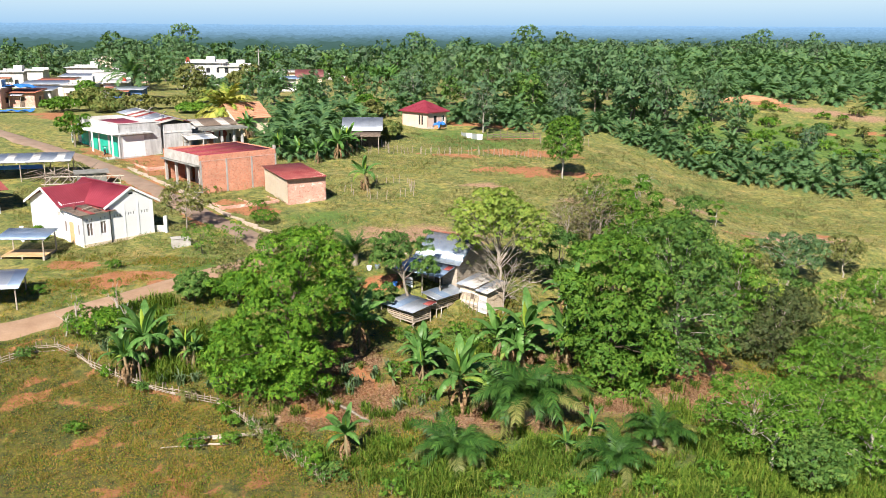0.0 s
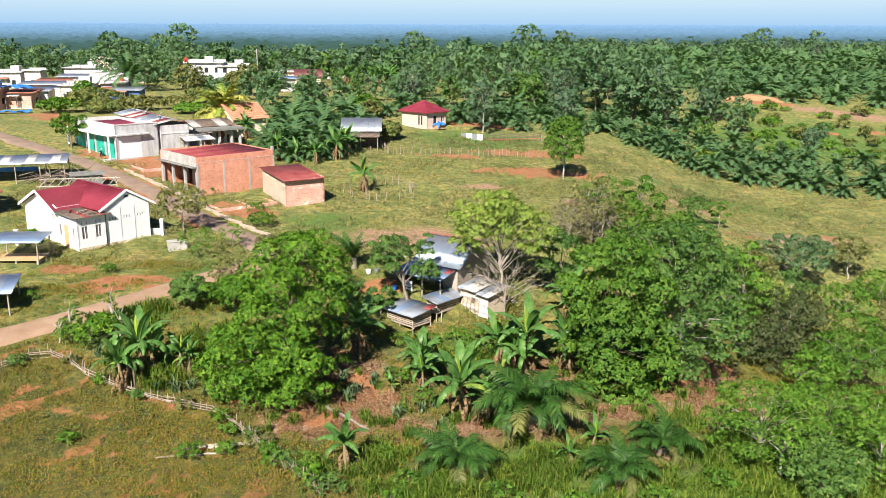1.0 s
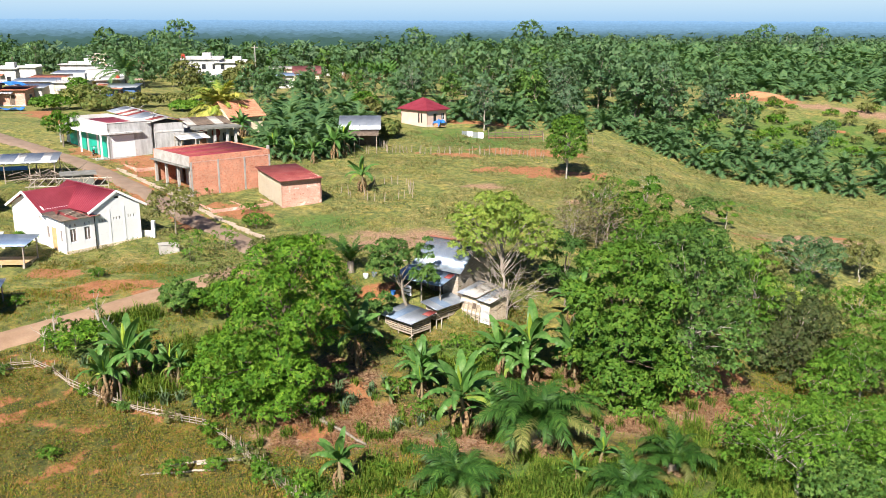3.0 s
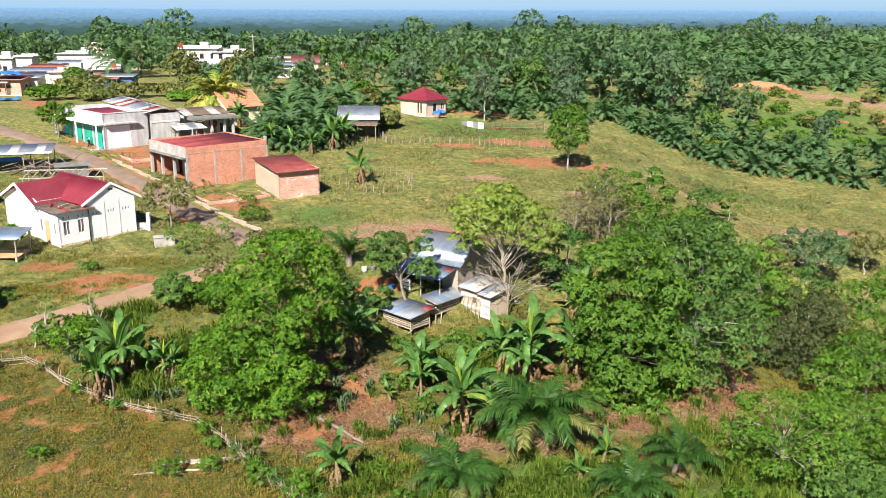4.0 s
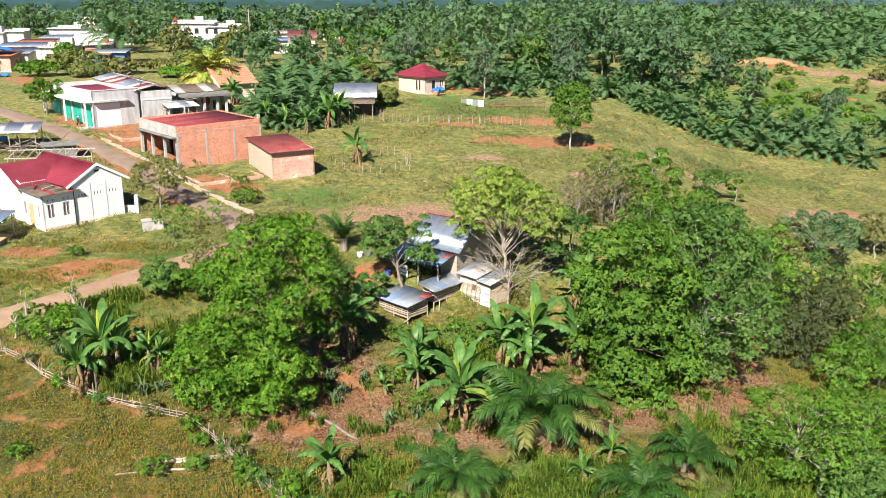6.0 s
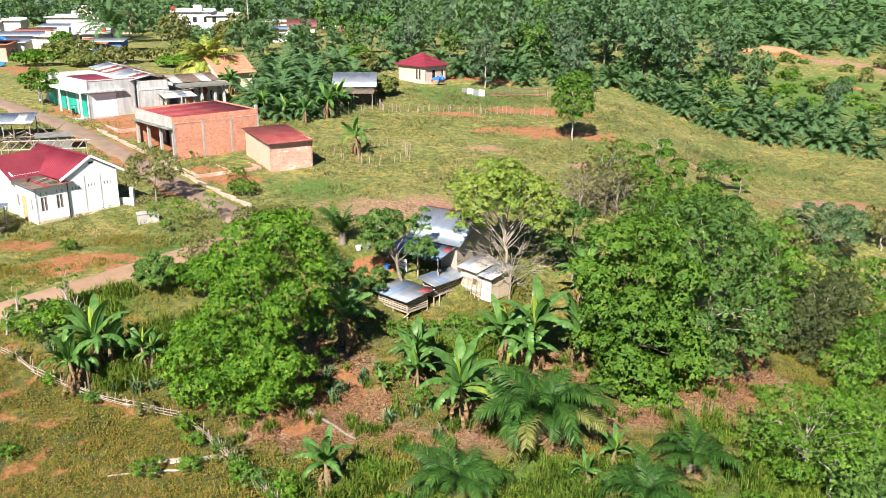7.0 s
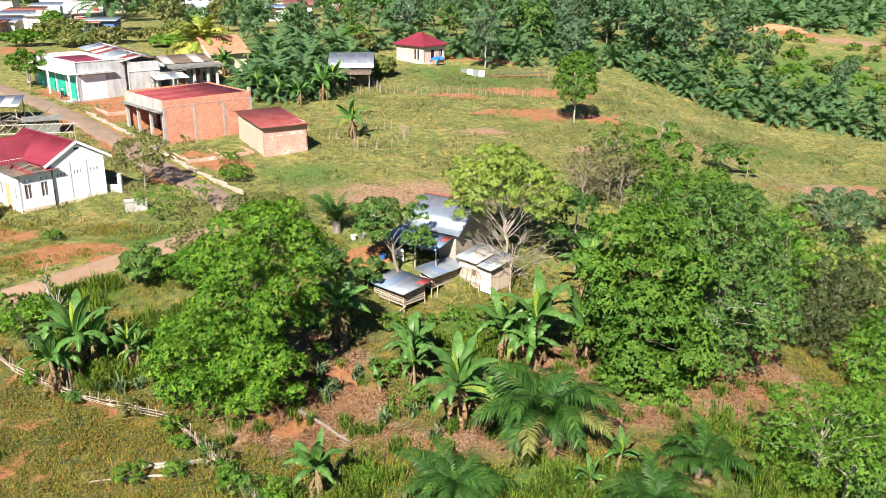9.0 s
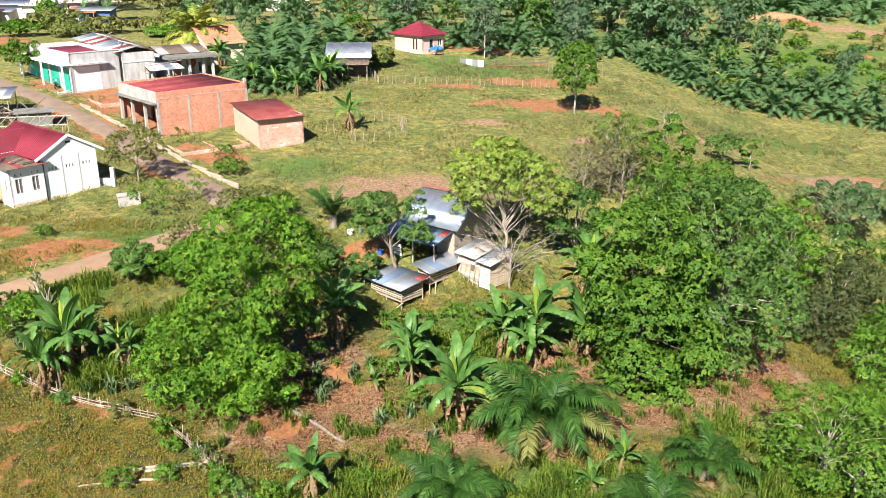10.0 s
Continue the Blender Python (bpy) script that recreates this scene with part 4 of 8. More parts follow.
make_tree("leafy_shrub", -26.3, 67.0, (LEAF_BRIGHT, BARK), "feathery light-green cassava shrub", "shrub", seed=38, w=3.4, h=2.8, trunk_h=0.7, leaves=2300, leaf=0.12, lobes_n=16, trunk_r=0.04, low=0.2, lobe=0.2, bare=24)
make_tree("leafy_shrub", -24.0, 77.4, (LEAF_LIGHT, BARK), "green bush at the roadside", "shrub", seed=39, w=2.8, h=1.4, trunk_h=0.4, leaves=3600, leaf=0.13, lobes_n=16, trunk_r=0.04, low=0.1, lobe=0.26)
make_tree("leafy_shrub", -40.2, 66.2, (LEAF_MANGO, BARK), "leafy shrub beside the white house", "shrub", seed=40, w=2.6, h=2.0, trunk_h=0.5, leaves=2660, leaf=0.158, lobes_n=8, trunk_r=0.05, low=0.15)
# two shrubs added to darken ground on the mango's shaded side
make_tree("yard_shrub", -12.6, 61.0, (LEAF_DEEP, BARK), "added dark shrub between the yard and the mango tree", "shrub", seed=46, w=3.2, h=2.4, trunk_h=0.5, leaves=5200, leaf=0.15, lobes_n=20, trunk_r=0.05, low=0.06, lobe=0.28)
make_tree("yard_shrub", -14.2, 63.4, (LEAF_OLIVE, BARK), "added dull green scrub at the edge of the yard", "shrub", seed=47, w=3.4, h=2.0, trunk_h=0.5, leaves=4600, leaf=0.15, lobes_n=20, trunk_r=0.05, low=0.06, lobe=0.26, bare=10)
make_tree("yard_shrub", -9.8, 61.6, (LEAF_DEEP, BARK), "dark rounded shrub in the yard", "shrub", seed=41, w=2.8, h=2.2, trunk_h=0.5, leaves=3230, leaf=0.172, lobes_n=8, trunk_r=0.06, low=0.1)
make_tree("bare_tree", -0.2, 62.6, (LEAF_OLIVE, BARK_GREY), "leafless pale grey tree with tangled twigs", seed=43, w=7.6, h=5.0, trunk_h=1.2, leaves=260, leaf=0.18, lobes_n=26, trunk_r=0.085, low=0.25, bare=120, lobe=0.3)
make_tree("mango_tree", 4.2, 66.5, (LEAF_DEEP, BARK), "dark green tree behind the hut", seed=42, w=5.0, h=6.2, trunk_h=1.5, leaves=6840, leaf=0.211, lobes_n=12, trunk_r=0.14, low=0.2)
for i, (x, y, w, h) in enumerate([(-17.4, 41.2, 1.8, 0.9), (-15.4, 41.8, 1.5, 0.8), (-12.4, 41.0, 1.6, 1.0), (-10.4, 40.6, 1.7, 1.1), (-16.0, 44.0, 1.3, 0.8), (-11.0, 53.0, 1.6, 0.9), (-24.6, 41.4, 1.4, 0.6),
                                  (-4.9, 49.6, 2.2, 1.2), (-6.9, 52.0, 2.0, 1.1), (0.6, 59.5, 2.8, 1.5), (-2.6, 57.0, 2.4, 1.1), (-31.6, 61.8, 1.6, 0.8), (-34.2, 55.0, 1.2, 0.9)] + [(-32.6, 87.6, 1.8, 0.9), (-26.0, 81.8, 2.2, 1.0), (9.2, 51.2, 1.6, 0.8), (-15.5, 58.5, 3.4, 1.8), (-16.8, 61.5, 3.0, 2.0), (-3.6, 58.8, 2.2, 1.0), (-1.2, 59.4, 2.4, 1.3), (-5.4, 57.6, 2.0, 0.9), (-7.4, 57.0, 2.2, 0.9), (-0.4, 57.6, 2.2, 1.1), (-3.2, 54.6, 2.2, 0.9), (0.2, 53.6, 2.0, 0.8), (0.4, 38.6, 2.0, 1.0), (4.2, 38.2, 1.8, 0.9), (8.4, 38.8, 2.2, 1.1), (11.8, 41.2, 2.2, 1.2), (-4.6, 39.4, 1.9, 0.9), (12.6, 38.4, 2.4, 1.2), (3.4, 42.8, 1.6, 0.8), (-6.4, 42.2, 1.5, 0.8), (-5.2, 37.4, 1.8, 0.9)]):
    make_tree("weed_clump", x, y, (LEAF_BRIGHT if i % 2 else LEAF_LIGHT, BARK), "low clump of soft green weeds", "shrub", "weed clumps", seed=60 + i, w=w, h=h, trunk_h=0.2, leaves=int(560 * w), leaf=0.125, lobes_n=9, trunk_r=0.03, low=0.1)

for i, (x, y, w, h, k) in enumerate([(20.8, 70.0, 5.0, 5.4, 0), (19.0, 73.0, 5.0, 6.0, 1), (25.4, 73.0, 5.6, 4.4, 2), (31.2, 79.0, 5.5, 4.0, 3), (36.2, 84.0, 5.0, 3.6, 1), (22.0, 77.6, 5.2, 4.2, 2), (31.8, 71.0, 6.0, 4.4, 3), (27.2, 68.6, 4.6, 4.4, 2),
                                     (25.6, 85.4, 4.2, 2.6, 2), (16.6, 80.4, 4.6, 3.2, 1), (16.2, 76.0, 5.4, 4.6, 1), (8.4, 84.0, 4.6, 5.0, 3), (10.0, 70.0, 5.0, 7.0, 1), (35.0, 76.0, 5.0, 4.0, 2), (22.6, 60.2, 4.6, 3.4, 3), (9.4, 80.4, 4.0, 4.6, 1), (12.4, 76.0, 4.6, 5.6, 1)]):
    mats = ((LEAF_YELLOW, BARK_PALE), (LEAF_BRIGHT, BARK_PALE), (LEAF_OLIVE, BARK_PALE), (LEAF_LIGHT, BARK_PALE))[k]
    make_tree("grove_shrub", x, y, mats, ("yellow-green scrub tree in the hollow", "green scrub tree in the hollow", "olive half-bare scrub tree", "light-green scrub tree in the hollow")[k], "tree", "scrub trees", seed=100 + i, w=w, h=h, trunk_h=1.0, leaves=5000, leaf=0.19, lobes_n=26, trunk_r=0.08, low=0.1, bare=14)

for k, (x, y, w, h) in enumerate([(5.2, 76.4, 4.6, 4.6), (8.2, 76.6, 4.4, 4.8), (5.8, 80.6, 4.2, 4.2)]):
    make_tree("dead_scrub", x, y, (LEAF_DUST, BARK_GREY), "tangled grey-brown half-dead scrub tree", "tree", "dead scrub", seed=180 + k, w=w, h=h, trunk_h=1.0, leaves=1700, leaf=0.15, lobes_n=26, trunk_r=0.07, low=0.08, lobe=0.26, bare=110)
make_tree("bare_tree", 14.7, 100.6, (LEAF_DUST, BARK_PALE), "small leafless pale bush in the field", seed=184, w=4.0, h=3.2, trunk_h=0.4, leaves=40, leaf=0.14, lobes_n=20, trunk_r=0.06, low=0.1, lobe=0.26, bare=70)

for i, (x, y, w, h) in enumerate([(-74.0, 144.0, 9, 4.0), (-78.5, 140.5, 7, 2.4), (-67.4, 146.0, 7, 2.6), (-70.5, 140.5, 6, 2.0), (-79.0, 150.5, 4.5, 5.0), (-61.5, 150.0, 7, 2.2), (-62, 163, 6, 3.0), (-56, 142, 6, 1.6), (-24.6, 138.0, 4.0, 3.0), (-19.0, 122.5, 4, 2.6), (-26.0, 142, 5, 3.5)]):
    make_tree("village_bush", x, y, ((WEED_SOFT, LEAF_LIGHT, LEAF_OLIVE)[i % 3], BARK), "overgrown green bush between the houses", "shrub", "village bushes", seed=140 + i, w=w, h=h, trunk_h=0.6, leaves=5200, leaf=0.3, lobes_n=40, trunk_r=0.06, low=0.05, lobe=0.24, width=1.1)
cb = make_tree("clearing_bush", 40, 150, (LEAF_BRIGHT, BARK), "low green regrowth bush in the clearing", "shrub", "clearing bushes", seed=160, w=4.2, h=1.7, trunk_h=0.3, leaves=560, leaf=0.4, lobes_n=12, trunk_r=0.04, low=0.05)
cb2 = make_tree("clearing_bush", 47, 153, (LEAF_OLIVE, BARK), "dull scrub bush in the clearing", "shrub", "clearing bushes", seed=161, w=3.6, h=2.2, trunk_h=0.3, leaves=480, leaf=0.4, lobes_n=12, trunk_r=0.04, low=0.05, bare=6)
for i in range(90):
    y = rng.uniform(141, 178)
    x = rng.uniform(36, 0.52 * y)
    if y > 186 - 0.42 * (x - 42):
        continue
    s = rng.uniform(0.35, 1.05)
    ob = copy_thing(cb if i % 3 else cb2, pose(x, y, gz(x, y) - 0.1, 0, 0, rng.uniform(0, 360)))
    ob.matrix_basis = ob.matrix_basis @ Matrix.Diagonal((s, s, s, 1))
# young oil palms near the house
make_near_palm(1.9, 46.6, 6.8, 4.8, 1.3, 3, "broad oil palm with drooping feather fronds", 42)
make_near_palm(-2.2, 41.2, 5.0, 3.0, 0.5, 4, "young oil palm with arching green fronds", 28)
make_near_palm(6.6, 40.8, 4.4, 3.4, 0.7, 5, "young oil palm with one light-green frond", 26)
make_near_palm(9.4, 44.6, 4.4, 3.2, 0.6, 6, "dark young oil palm beside the grass", 26)
make_near_palm(-13.0, 67.0, 4.2, 3.9, 1.0, 8, "small upright coconut palm by the yard", 14, dead=0, bends=(0.7, 1.0, 1.3))

# dead limbs that stick out of the rubber tree
limbs = thing("dead_branch", 12.4, 54.6, 0.6, 0, "pale leafless branch broken out of the rubber tree", "branch")
rl = np.random.default_rng(91)
for a, b, r in (((-1.2, 0.4, -0.1), (0.3, -0.3, 0.7), 0.06), ((0.3, -0.3, 0.7), (2.2, -0.6, 1.0), 0.04), ((0.3, -0.3, 0.7), (1.5, -0.7, 0.35), 0.035), ((0.9, -0.4, 0.75), (2.0, -0.3, 1.45), 0.025), ((0.9, -0.4, 0.75), (1.8, -0.9, 0.1), 0.022), ((1.2, -0.45, 0.85), (2.6, -0.4, 0.75), 0.02)):
    part("limb", tube("limb", branch_path(rl, a, b, 0.2, 6), np.linspace(r, r * 0.4, 6), 5), BARK_PALE, limbs)

# bananas
make_banana(-10.1, 54.6, 5.0, 1, "dark green banana plant with drooping leaves", 1, 10)
make_banana(-5.6, 52.4, 4.2, 2, "banana clump with ragged leaves", 4, 8)
make_banana(-2.2, 47.8, 5.6, 3, "tall banana plant with long torn leaves", 2, 10)
make_banana(1.5, 55.2, 6.2, 4, "grey-green banana plant beside the grove", 4, 8)
make_banana(-8.3, 40.9, 3.5, 5, "young banana plant with a yellowing leaf", 1, 8)
make_banana(-23.0, 48.2, 5.2, 6, "banana clump with withered lower leaves", 4, 8)
make_banana(-21.0, 49.6, 3.2, 7, "small banana plant beside the fence", 2, 7)
make_banana(5.3, 44.2, 2.7, 8, "young banana plant in the grass", 2, 6)
make_banana(-16.8, 92.8, 4.4, 9, "lone banana plant with a bright young leaf", 1, 6)
make_banana(-7.1, 50.6, 1.8, 10, "cut banana stump with dry leaves", 1, 4, False)
make_banana(5.0, 63.0, 5.4, 11, "banana plant behind the hut", 2, 9)
make_banana(4.3, 57.6, 4.8, 12, "banana plant with split pale leaves", 2, 8)
make_banana(-24.0, 58.2, 1.8, 13, "small banana plant by the road", 1, 6)
for i, (x, y) in enumerate([(-27.5, 105.2), (-30.2, 105.6), (-23.4, 107.5), (-25.2, 104.6), (-38.4, 117), (-22.6, 110.0)]):
    make_banana(x, y, 3.6 + (i % 3) * 0.6, 20 + i, "banana plant at the edge of the palm grove", 1, 8)

# grown oil palms: a few crowns shared by all
FAR_CROWN = [mesh_np("crown", *palm_crown(70 + k, 26, 4.6, 11, 1.3, True)) for k in range(3)]
MID_CROWN = [mesh_np("crown", *palm_crown(80 + k, 30, 4.6, 18, 1.1, True)) for k in range(2)]
PALM_TRUNK = tube("trunk", [(0, 0, -0.5), (0, 0, 0.5), (0.05, 0, 1.1), (0, 0, 1.7)], [0.42, 0.38, 0.36, 0.3], 8)


def make_palm_pattern(crown, seed, leaf=None, tall=0.0, label="dark green oil palm with arching feather fronds", group="oil palms"):
    root = thing("oil_palm", 0, 0, -500, 0, label, "palm", group)
    if tall:
        tr = tube("trunk", [(0, 0, -0.5), (0.1, 0, tall * 0.5), (0.3, 0, tall)], [0.2, 0.15, 0.12], 7)
    else:
        tr = PALM_TRUNK
    part("trunk", tr, BARK, root)
    me = crown if leaf is None else crown.copy()
    if leaf is not None:
        me.materials.clear()
    part("crown", me, leaf or LEAF_PALM_HAZE, root, m=pose(0.3 if tall else 0, 0, tall or 0.8))
    return root


def plant(pattern, x, y, scale, first):
    m = Matrix.Translation((x, y, gz(x, y) - 0.1)) @ Matrix.Rotation(rng.uniform(0, 6.28), 4, "Z") @ Matrix.Diagonal((scale, scale, scale, 1))
    if first:
        pattern.matrix_basis = m
        return pattern
    ob = copy_thing(pattern, m)
    ob.matrix_basis = m
    return ob


def plant_all(patterns, spots):
    for i, (x, y, s) in enumerate(spots):
        plant(patterns[i % len(patterns)], x, y, s, i < len(patterns))


# rows at the edge of the plantation, the grove behind the brick house, and the wood's edge
row = []
for line, gap in (([(16.5, 134.5), (31, 127.5), (51, 121.8), (68, 119.5)], 3.5), ([(12, 139.5), (33, 133.5), (56, 127.5), (74, 125)], 3.6), ([(58, 133), (80, 131)], 4.0), ([(40, 136), (60, 137), (78, 137)], 4.4), ([(-2, 144.5), (14, 143), (38, 139)], 3.8),
                  ([(-7, 151), (12, 149), (36, 146)], 4.8), ([(1, 136.5), (13, 134.5)], 4.2), ([(-21, 142), (-9, 140.5), (0, 139)], 3.4), ([(-26, 149), (-8, 146)], 4.0), ([(-10, 158), (6, 157), (34, 154)], 5.0), ([(3, 164), (33, 161)], 5.4)):
    line = np.array(line, float)
    seg = np.concatenate([[0], np.cumsum(np.linalg.norm(np.diff(line, axis=0), axis=1))])
    for s in np.arange(0, seg[-1], gap):
        x, y = np.interp(s, seg, line[:, 0]) + rng.uniform(-1.4, 1.4), np.interp(s, seg, line[:, 1]) + rng.uniform(-1.3, 1.3)
        row.append((x, y, rng.uniform(0.52, 0.85)))
plant_all([make_palm_pattern(c, 1) for c in MID_CROWN], row)
grove = [(-30.6, 107.6, 0.9), (-29.5, 110.0, 1.05), (-26.4, 110.5, 0.95), (-32.2, 116.5, 1.1), (-30.4, 113.0, 1.05), (-27.8, 115.0, 1.05), (-32.5, 121, 1.15), (-28.6, 122, 1.1), (-35.5, 126.5, 1.1), (-30, 128, 1.1), (-25.5, 121.5, 0.9), (-32.8, 125.0, 1.1), (-24.0, 127, 0.9), (-33, 133, 1.0), (-27.5, 134, 1.0), (-28.8, 105.6, 0.62), (-26.6, 107.2, 0.68), (-24.4, 109.4, 0.66), (-31.8, 106.8, 0.6), (-27.2, 112.4, 0.8), (-23.2, 113.2, 0.66), (-33.4, 110.8, 0.8)]
plant_all([make_palm_pattern(MID_CROWN[0], 2, group="palm grove", label="tall oil palm in a dense grove")], grove)

gold = make_palm_pattern(MID_CROWN[0], 6, LEAF_YELLOW, 0.0, "yellow-green oil palm among darker ones", "oil palms")
plant(gold, 27.4, 131.6, 0.7, True)

# the plantation on the slope
PLANTATION = []
for j in range(34):
    yy = 178 + j * 7.6
    for i in range(52):
        xx = 34 + i * 8.2 + (j % 2) * 4.1
        if yy > 190 - 0.42 * (xx - 42) and xx > 42 - 0.2 * max(0, yy - 205) and abs(xx) < 0.6 * yy + 6:
            PLANTATION.append((xx + rng.uniform(-1, 1), yy + rng.uniform(-1, 1), rng.uniform(0.8, 1.1)))
PLANTATION.sort(key=lambda p: p[1])
plant_all([make_palm_pattern(c, 3, group="plantation palms") for c in FAR_CROWN], PLANTATION[:190])


def scatter(name, arrays, spots, mat, label, category):
    """Many small plants as one mass."""
    items = []
    for i, (x, y, s) in enumerate(spots):
        v, t = arrays[i % len(arrays)]
        a = rng.uniform(0, 6.28)
        c, n = math.cos(a), math.sin(a)
        items.append((v * s @ np.array([[c, n, 0], [-n, c, 0], [0, 0, 1]]) + (x, y, gz(x, y)), t))
    ob = new(name, mesh_np(name, *join_arrays(items)))
    ob.data.materials.append(mat)
    return tagged(ob, label, category, kind="stuff")


low = []
for k in range(3):
    v, t = palm_crown(90 + k, 16, 4.6, 6, 1.6, True)
    low.append((v + (0, 0, 3.2), t))
scatter("distant_palms", low, PLANTATION[190:1250], LEAF_PALM_HAZE, "far rows of dark green oil palms on the slope", "palms")

# coconut palms of the village
COCO_GOLD = mesh_np("crown", *palm_crown(98, 36, 4.6, 20, 1.35, True))
COCO = mesh_np("crown", *palm_crown(99, 26, 4.3, 26, 1.0, True))
coco = make_palm_pattern(COCO_GOLD, 4, LEAF_GOLD, 2.2, "coconut palm with golden-yellow fronds", "coconut palms")
plant(coco, -42.8, 121.0, 1.15, True)
part("crown", mesh_np("crown", *palm_crown(97, 12, 4.4, 30, 0.95, True)), LEAF_YELLOW, coco, "younger green fronds at the top", pose(0.3, 0, 2.6))
coco2 = make_palm_pattern(COCO, 5, LEAF_PALM_HAZE, 3.4, "tall green coconut palm behind the houses", "coconut palms")
plant_all([coco2], [(-77.6, 166, 1.35), (-93, 262, 1.5), (-47, 160, 0.95), (-38, 152, 0.9), (-23, 160, 0.8), (-1.0, 270, 1.2), (-20, 300, 2.0)])

# the wood
def wood_kinds(detail):
    kinds = []
    for k, (w, h, lf, mat, lab) in enumerate([(8, 10, 2600, LEAF_FOREST_HAZE, "leafy green tree of the wood"), (9, 12, 3000, LEAF_FOREST_HAZE, "tall dark tree of the wood"), (7, 9, 2400, LEAF_DEEP, "green tree of the wood"),
                                              (7, 11, 2200, LEAF_FAR_HAZE, "greyish half-bare tree of the wood"), (10, 13, 3200, LEAF_FOREST_HAZE, "broad-crowned tree of the wood"), (6, 9, 2000, LEAF_FOREST_HAZE, "slender green tree of the wood"), (9, 9, 4200, LEAF_OLIVE, "dry brownish-olive tree among the houses")][:7 if detail else 6]):
        wood, leaves = tree_meshes(seed=200 + k + (0 if detail else 20), w=w, h=h, trunk_h=3, leaves=int(lf * 0.62) if detail else lf // 5, leaf=0.64 if detail else 1.1, lobes_n=34 if detail else 18, trunk_r=0.16, low=0.04, bare=30 if k == 3 else (5 if detail else 0), lobe=0.32, per=6, width=1.05)
        root = thing("forest_tree", 0, 0, -500, 0, lab, "tree", "forest trees")
        part("trunk", mesh_np("trunk", *wood, True), BARK_PALE if k == 3 else BARK, root)
        part("crown", mesh_np("crown", *leaves), mat, root)
        kinds.append(root)
    return kinds


WOOD_KINDS, FAR_KINDS = wood_kinds(True), wood_kinds(False)
spots = []
for i in range(6000):
    x, y = rng.uniform(-230, 60), rng.uniform(128, 330)
    if x > 38 - 0.2 * max(0, y - 190) and y < 330 or x > 30 and y > 200:
        continue
    if x < -22 and y < 236 or x < -8 and y < 156 or y < 150:
        continue
    if x < -60 and y < 246 or x < -100 and y < 250 or abs(x) > 0.62 * y:
        continue
    gap = 26 if y < 200 else 46
    if all((x - a) ** 2 + (y - b) ** 2 > gap for a, b, _ in spots):
        spots.append((x, y, rng.uniform(0.65, 1.0)))
    if len(spots) > 190:
        break
spots.sort(key=lambda p: p[1])
order = rng.permutation(6)
plant_all([WOOD_KINDS[i] for i in order], spots[:44])
plant_all([FAR_KINDS[i] for i in order], spots[44:])
extra = [(-93, 197, 1.0, 1), (-86, 193, 0.85, 0), (-98, 202, 1.05, 4), (-81, 197, 0.75, 1), (-107.4, 268, 1.4, 1), (-0.3, 330, 1.36, 4), (-38.8, 300, 1.38, 1), (-33.9, 300, 1.2, 1), (13.2, 330, 1.3, 3), (96, 380, 1.2, 4), (123.6, 400, 1.2, 1), (80.5, 360, 1.15, 0), (104, 372, 1.1, 3), (-68.5, 174, 0.78, 6), (-59.5, 184, 0.75, 6), (-64.5, 189, 0.55, 6), (-104, 228, 1.1, 0), (-98, 230, 1.0, 4), (-88, 214, 0.9, 1), (-92, 222, 1.0, 1), (-112, 232, 0.9, 0), (-125, 236, 0.8, 0), (-134, 232, 0.8, 1), (-5.8, 131.8, 0.72, 3), (-14, 165, 0.6, 2), (-20, 176, 0.6, 0), (7, 138, 0.6, 3)]
extra += [(24, 158, 0.9, 3), (19, 154, 0.95, 1), (13, 158, 1.0, 4), (33, 160, 0.6, 3), (26, 172, 1.0, 0), (46, 142, 0.45, 3), (50, 150, 0.4, 0), (30, 146, 0.5, 2), (41, 140, 0.35, 5),
         (112, 285, 0.9, 1), (96, 305, 1.0, 3), (80, 335, 1.1, 1), (120, 330, 1.0, 0), (62, 300, 0.8, 3)]
for x, y, s, k in extra:
    plant(WOOD_KINDS[k], x, y, s, k == 6 and WOOD_KINDS[6].location.z < -100)

# low trees and brush between the village gardens
garden = []
for i in range(900):
    x, y = rng.uniform(-82, -22), rng.uniform(148, 236)
    if x > -30 and y < 170 or any((x - a) ** 2 + (y - b) ** 2 < 70 for a, b in ((-80, 206), (-71, 207), (-59, 214), (-53, 212), (-58, 191), (-55, 196), (-76, 159), (-82, 156), (-82, 168))) or x < -62 and y < 176:
        continue
    if all((x - a) ** 2 + (y - b) ** 2 > 30 for a, b, _ in garden):
        garden.append((x, y, rng.uniform(0.3, 0.52)))
    if len(garden) >= 52:
        break
for i, (x, y, s) in enumerate(garden):
    plant(FAR_KINDS[(i * 5) % 6], x, y, s, False)

# endless woods to the horizon
far_tree = []
for k in range(4):
    wood, leaves = tree_meshes(seed=300 + k, w=9, h=11, trunk_h=3, leaves=90, leaf=1.9, lobes_n=12, low=0.1, lobe=0.36, per=5)
    far_tree.append(leaves)
far = []
for i in range(9000):
    y = 232 + 400 * rng.random() ** 1.2
    x = rng.uniform(-0.68, 0.68) * y
    if x > 35 and y < 430 or -60 < x < 60 and y < 325 or x < -60 and y < 246 and x > -100 or x < -100 and y < 250:
        continue
    far.append((x, y, rng.uniform(0.6, 1.0)))
scatter("far_woods", far_tree, far[:1000], LEAF_FAR_HAZE, "endless flat woodland reaching to the horizon", "woods")


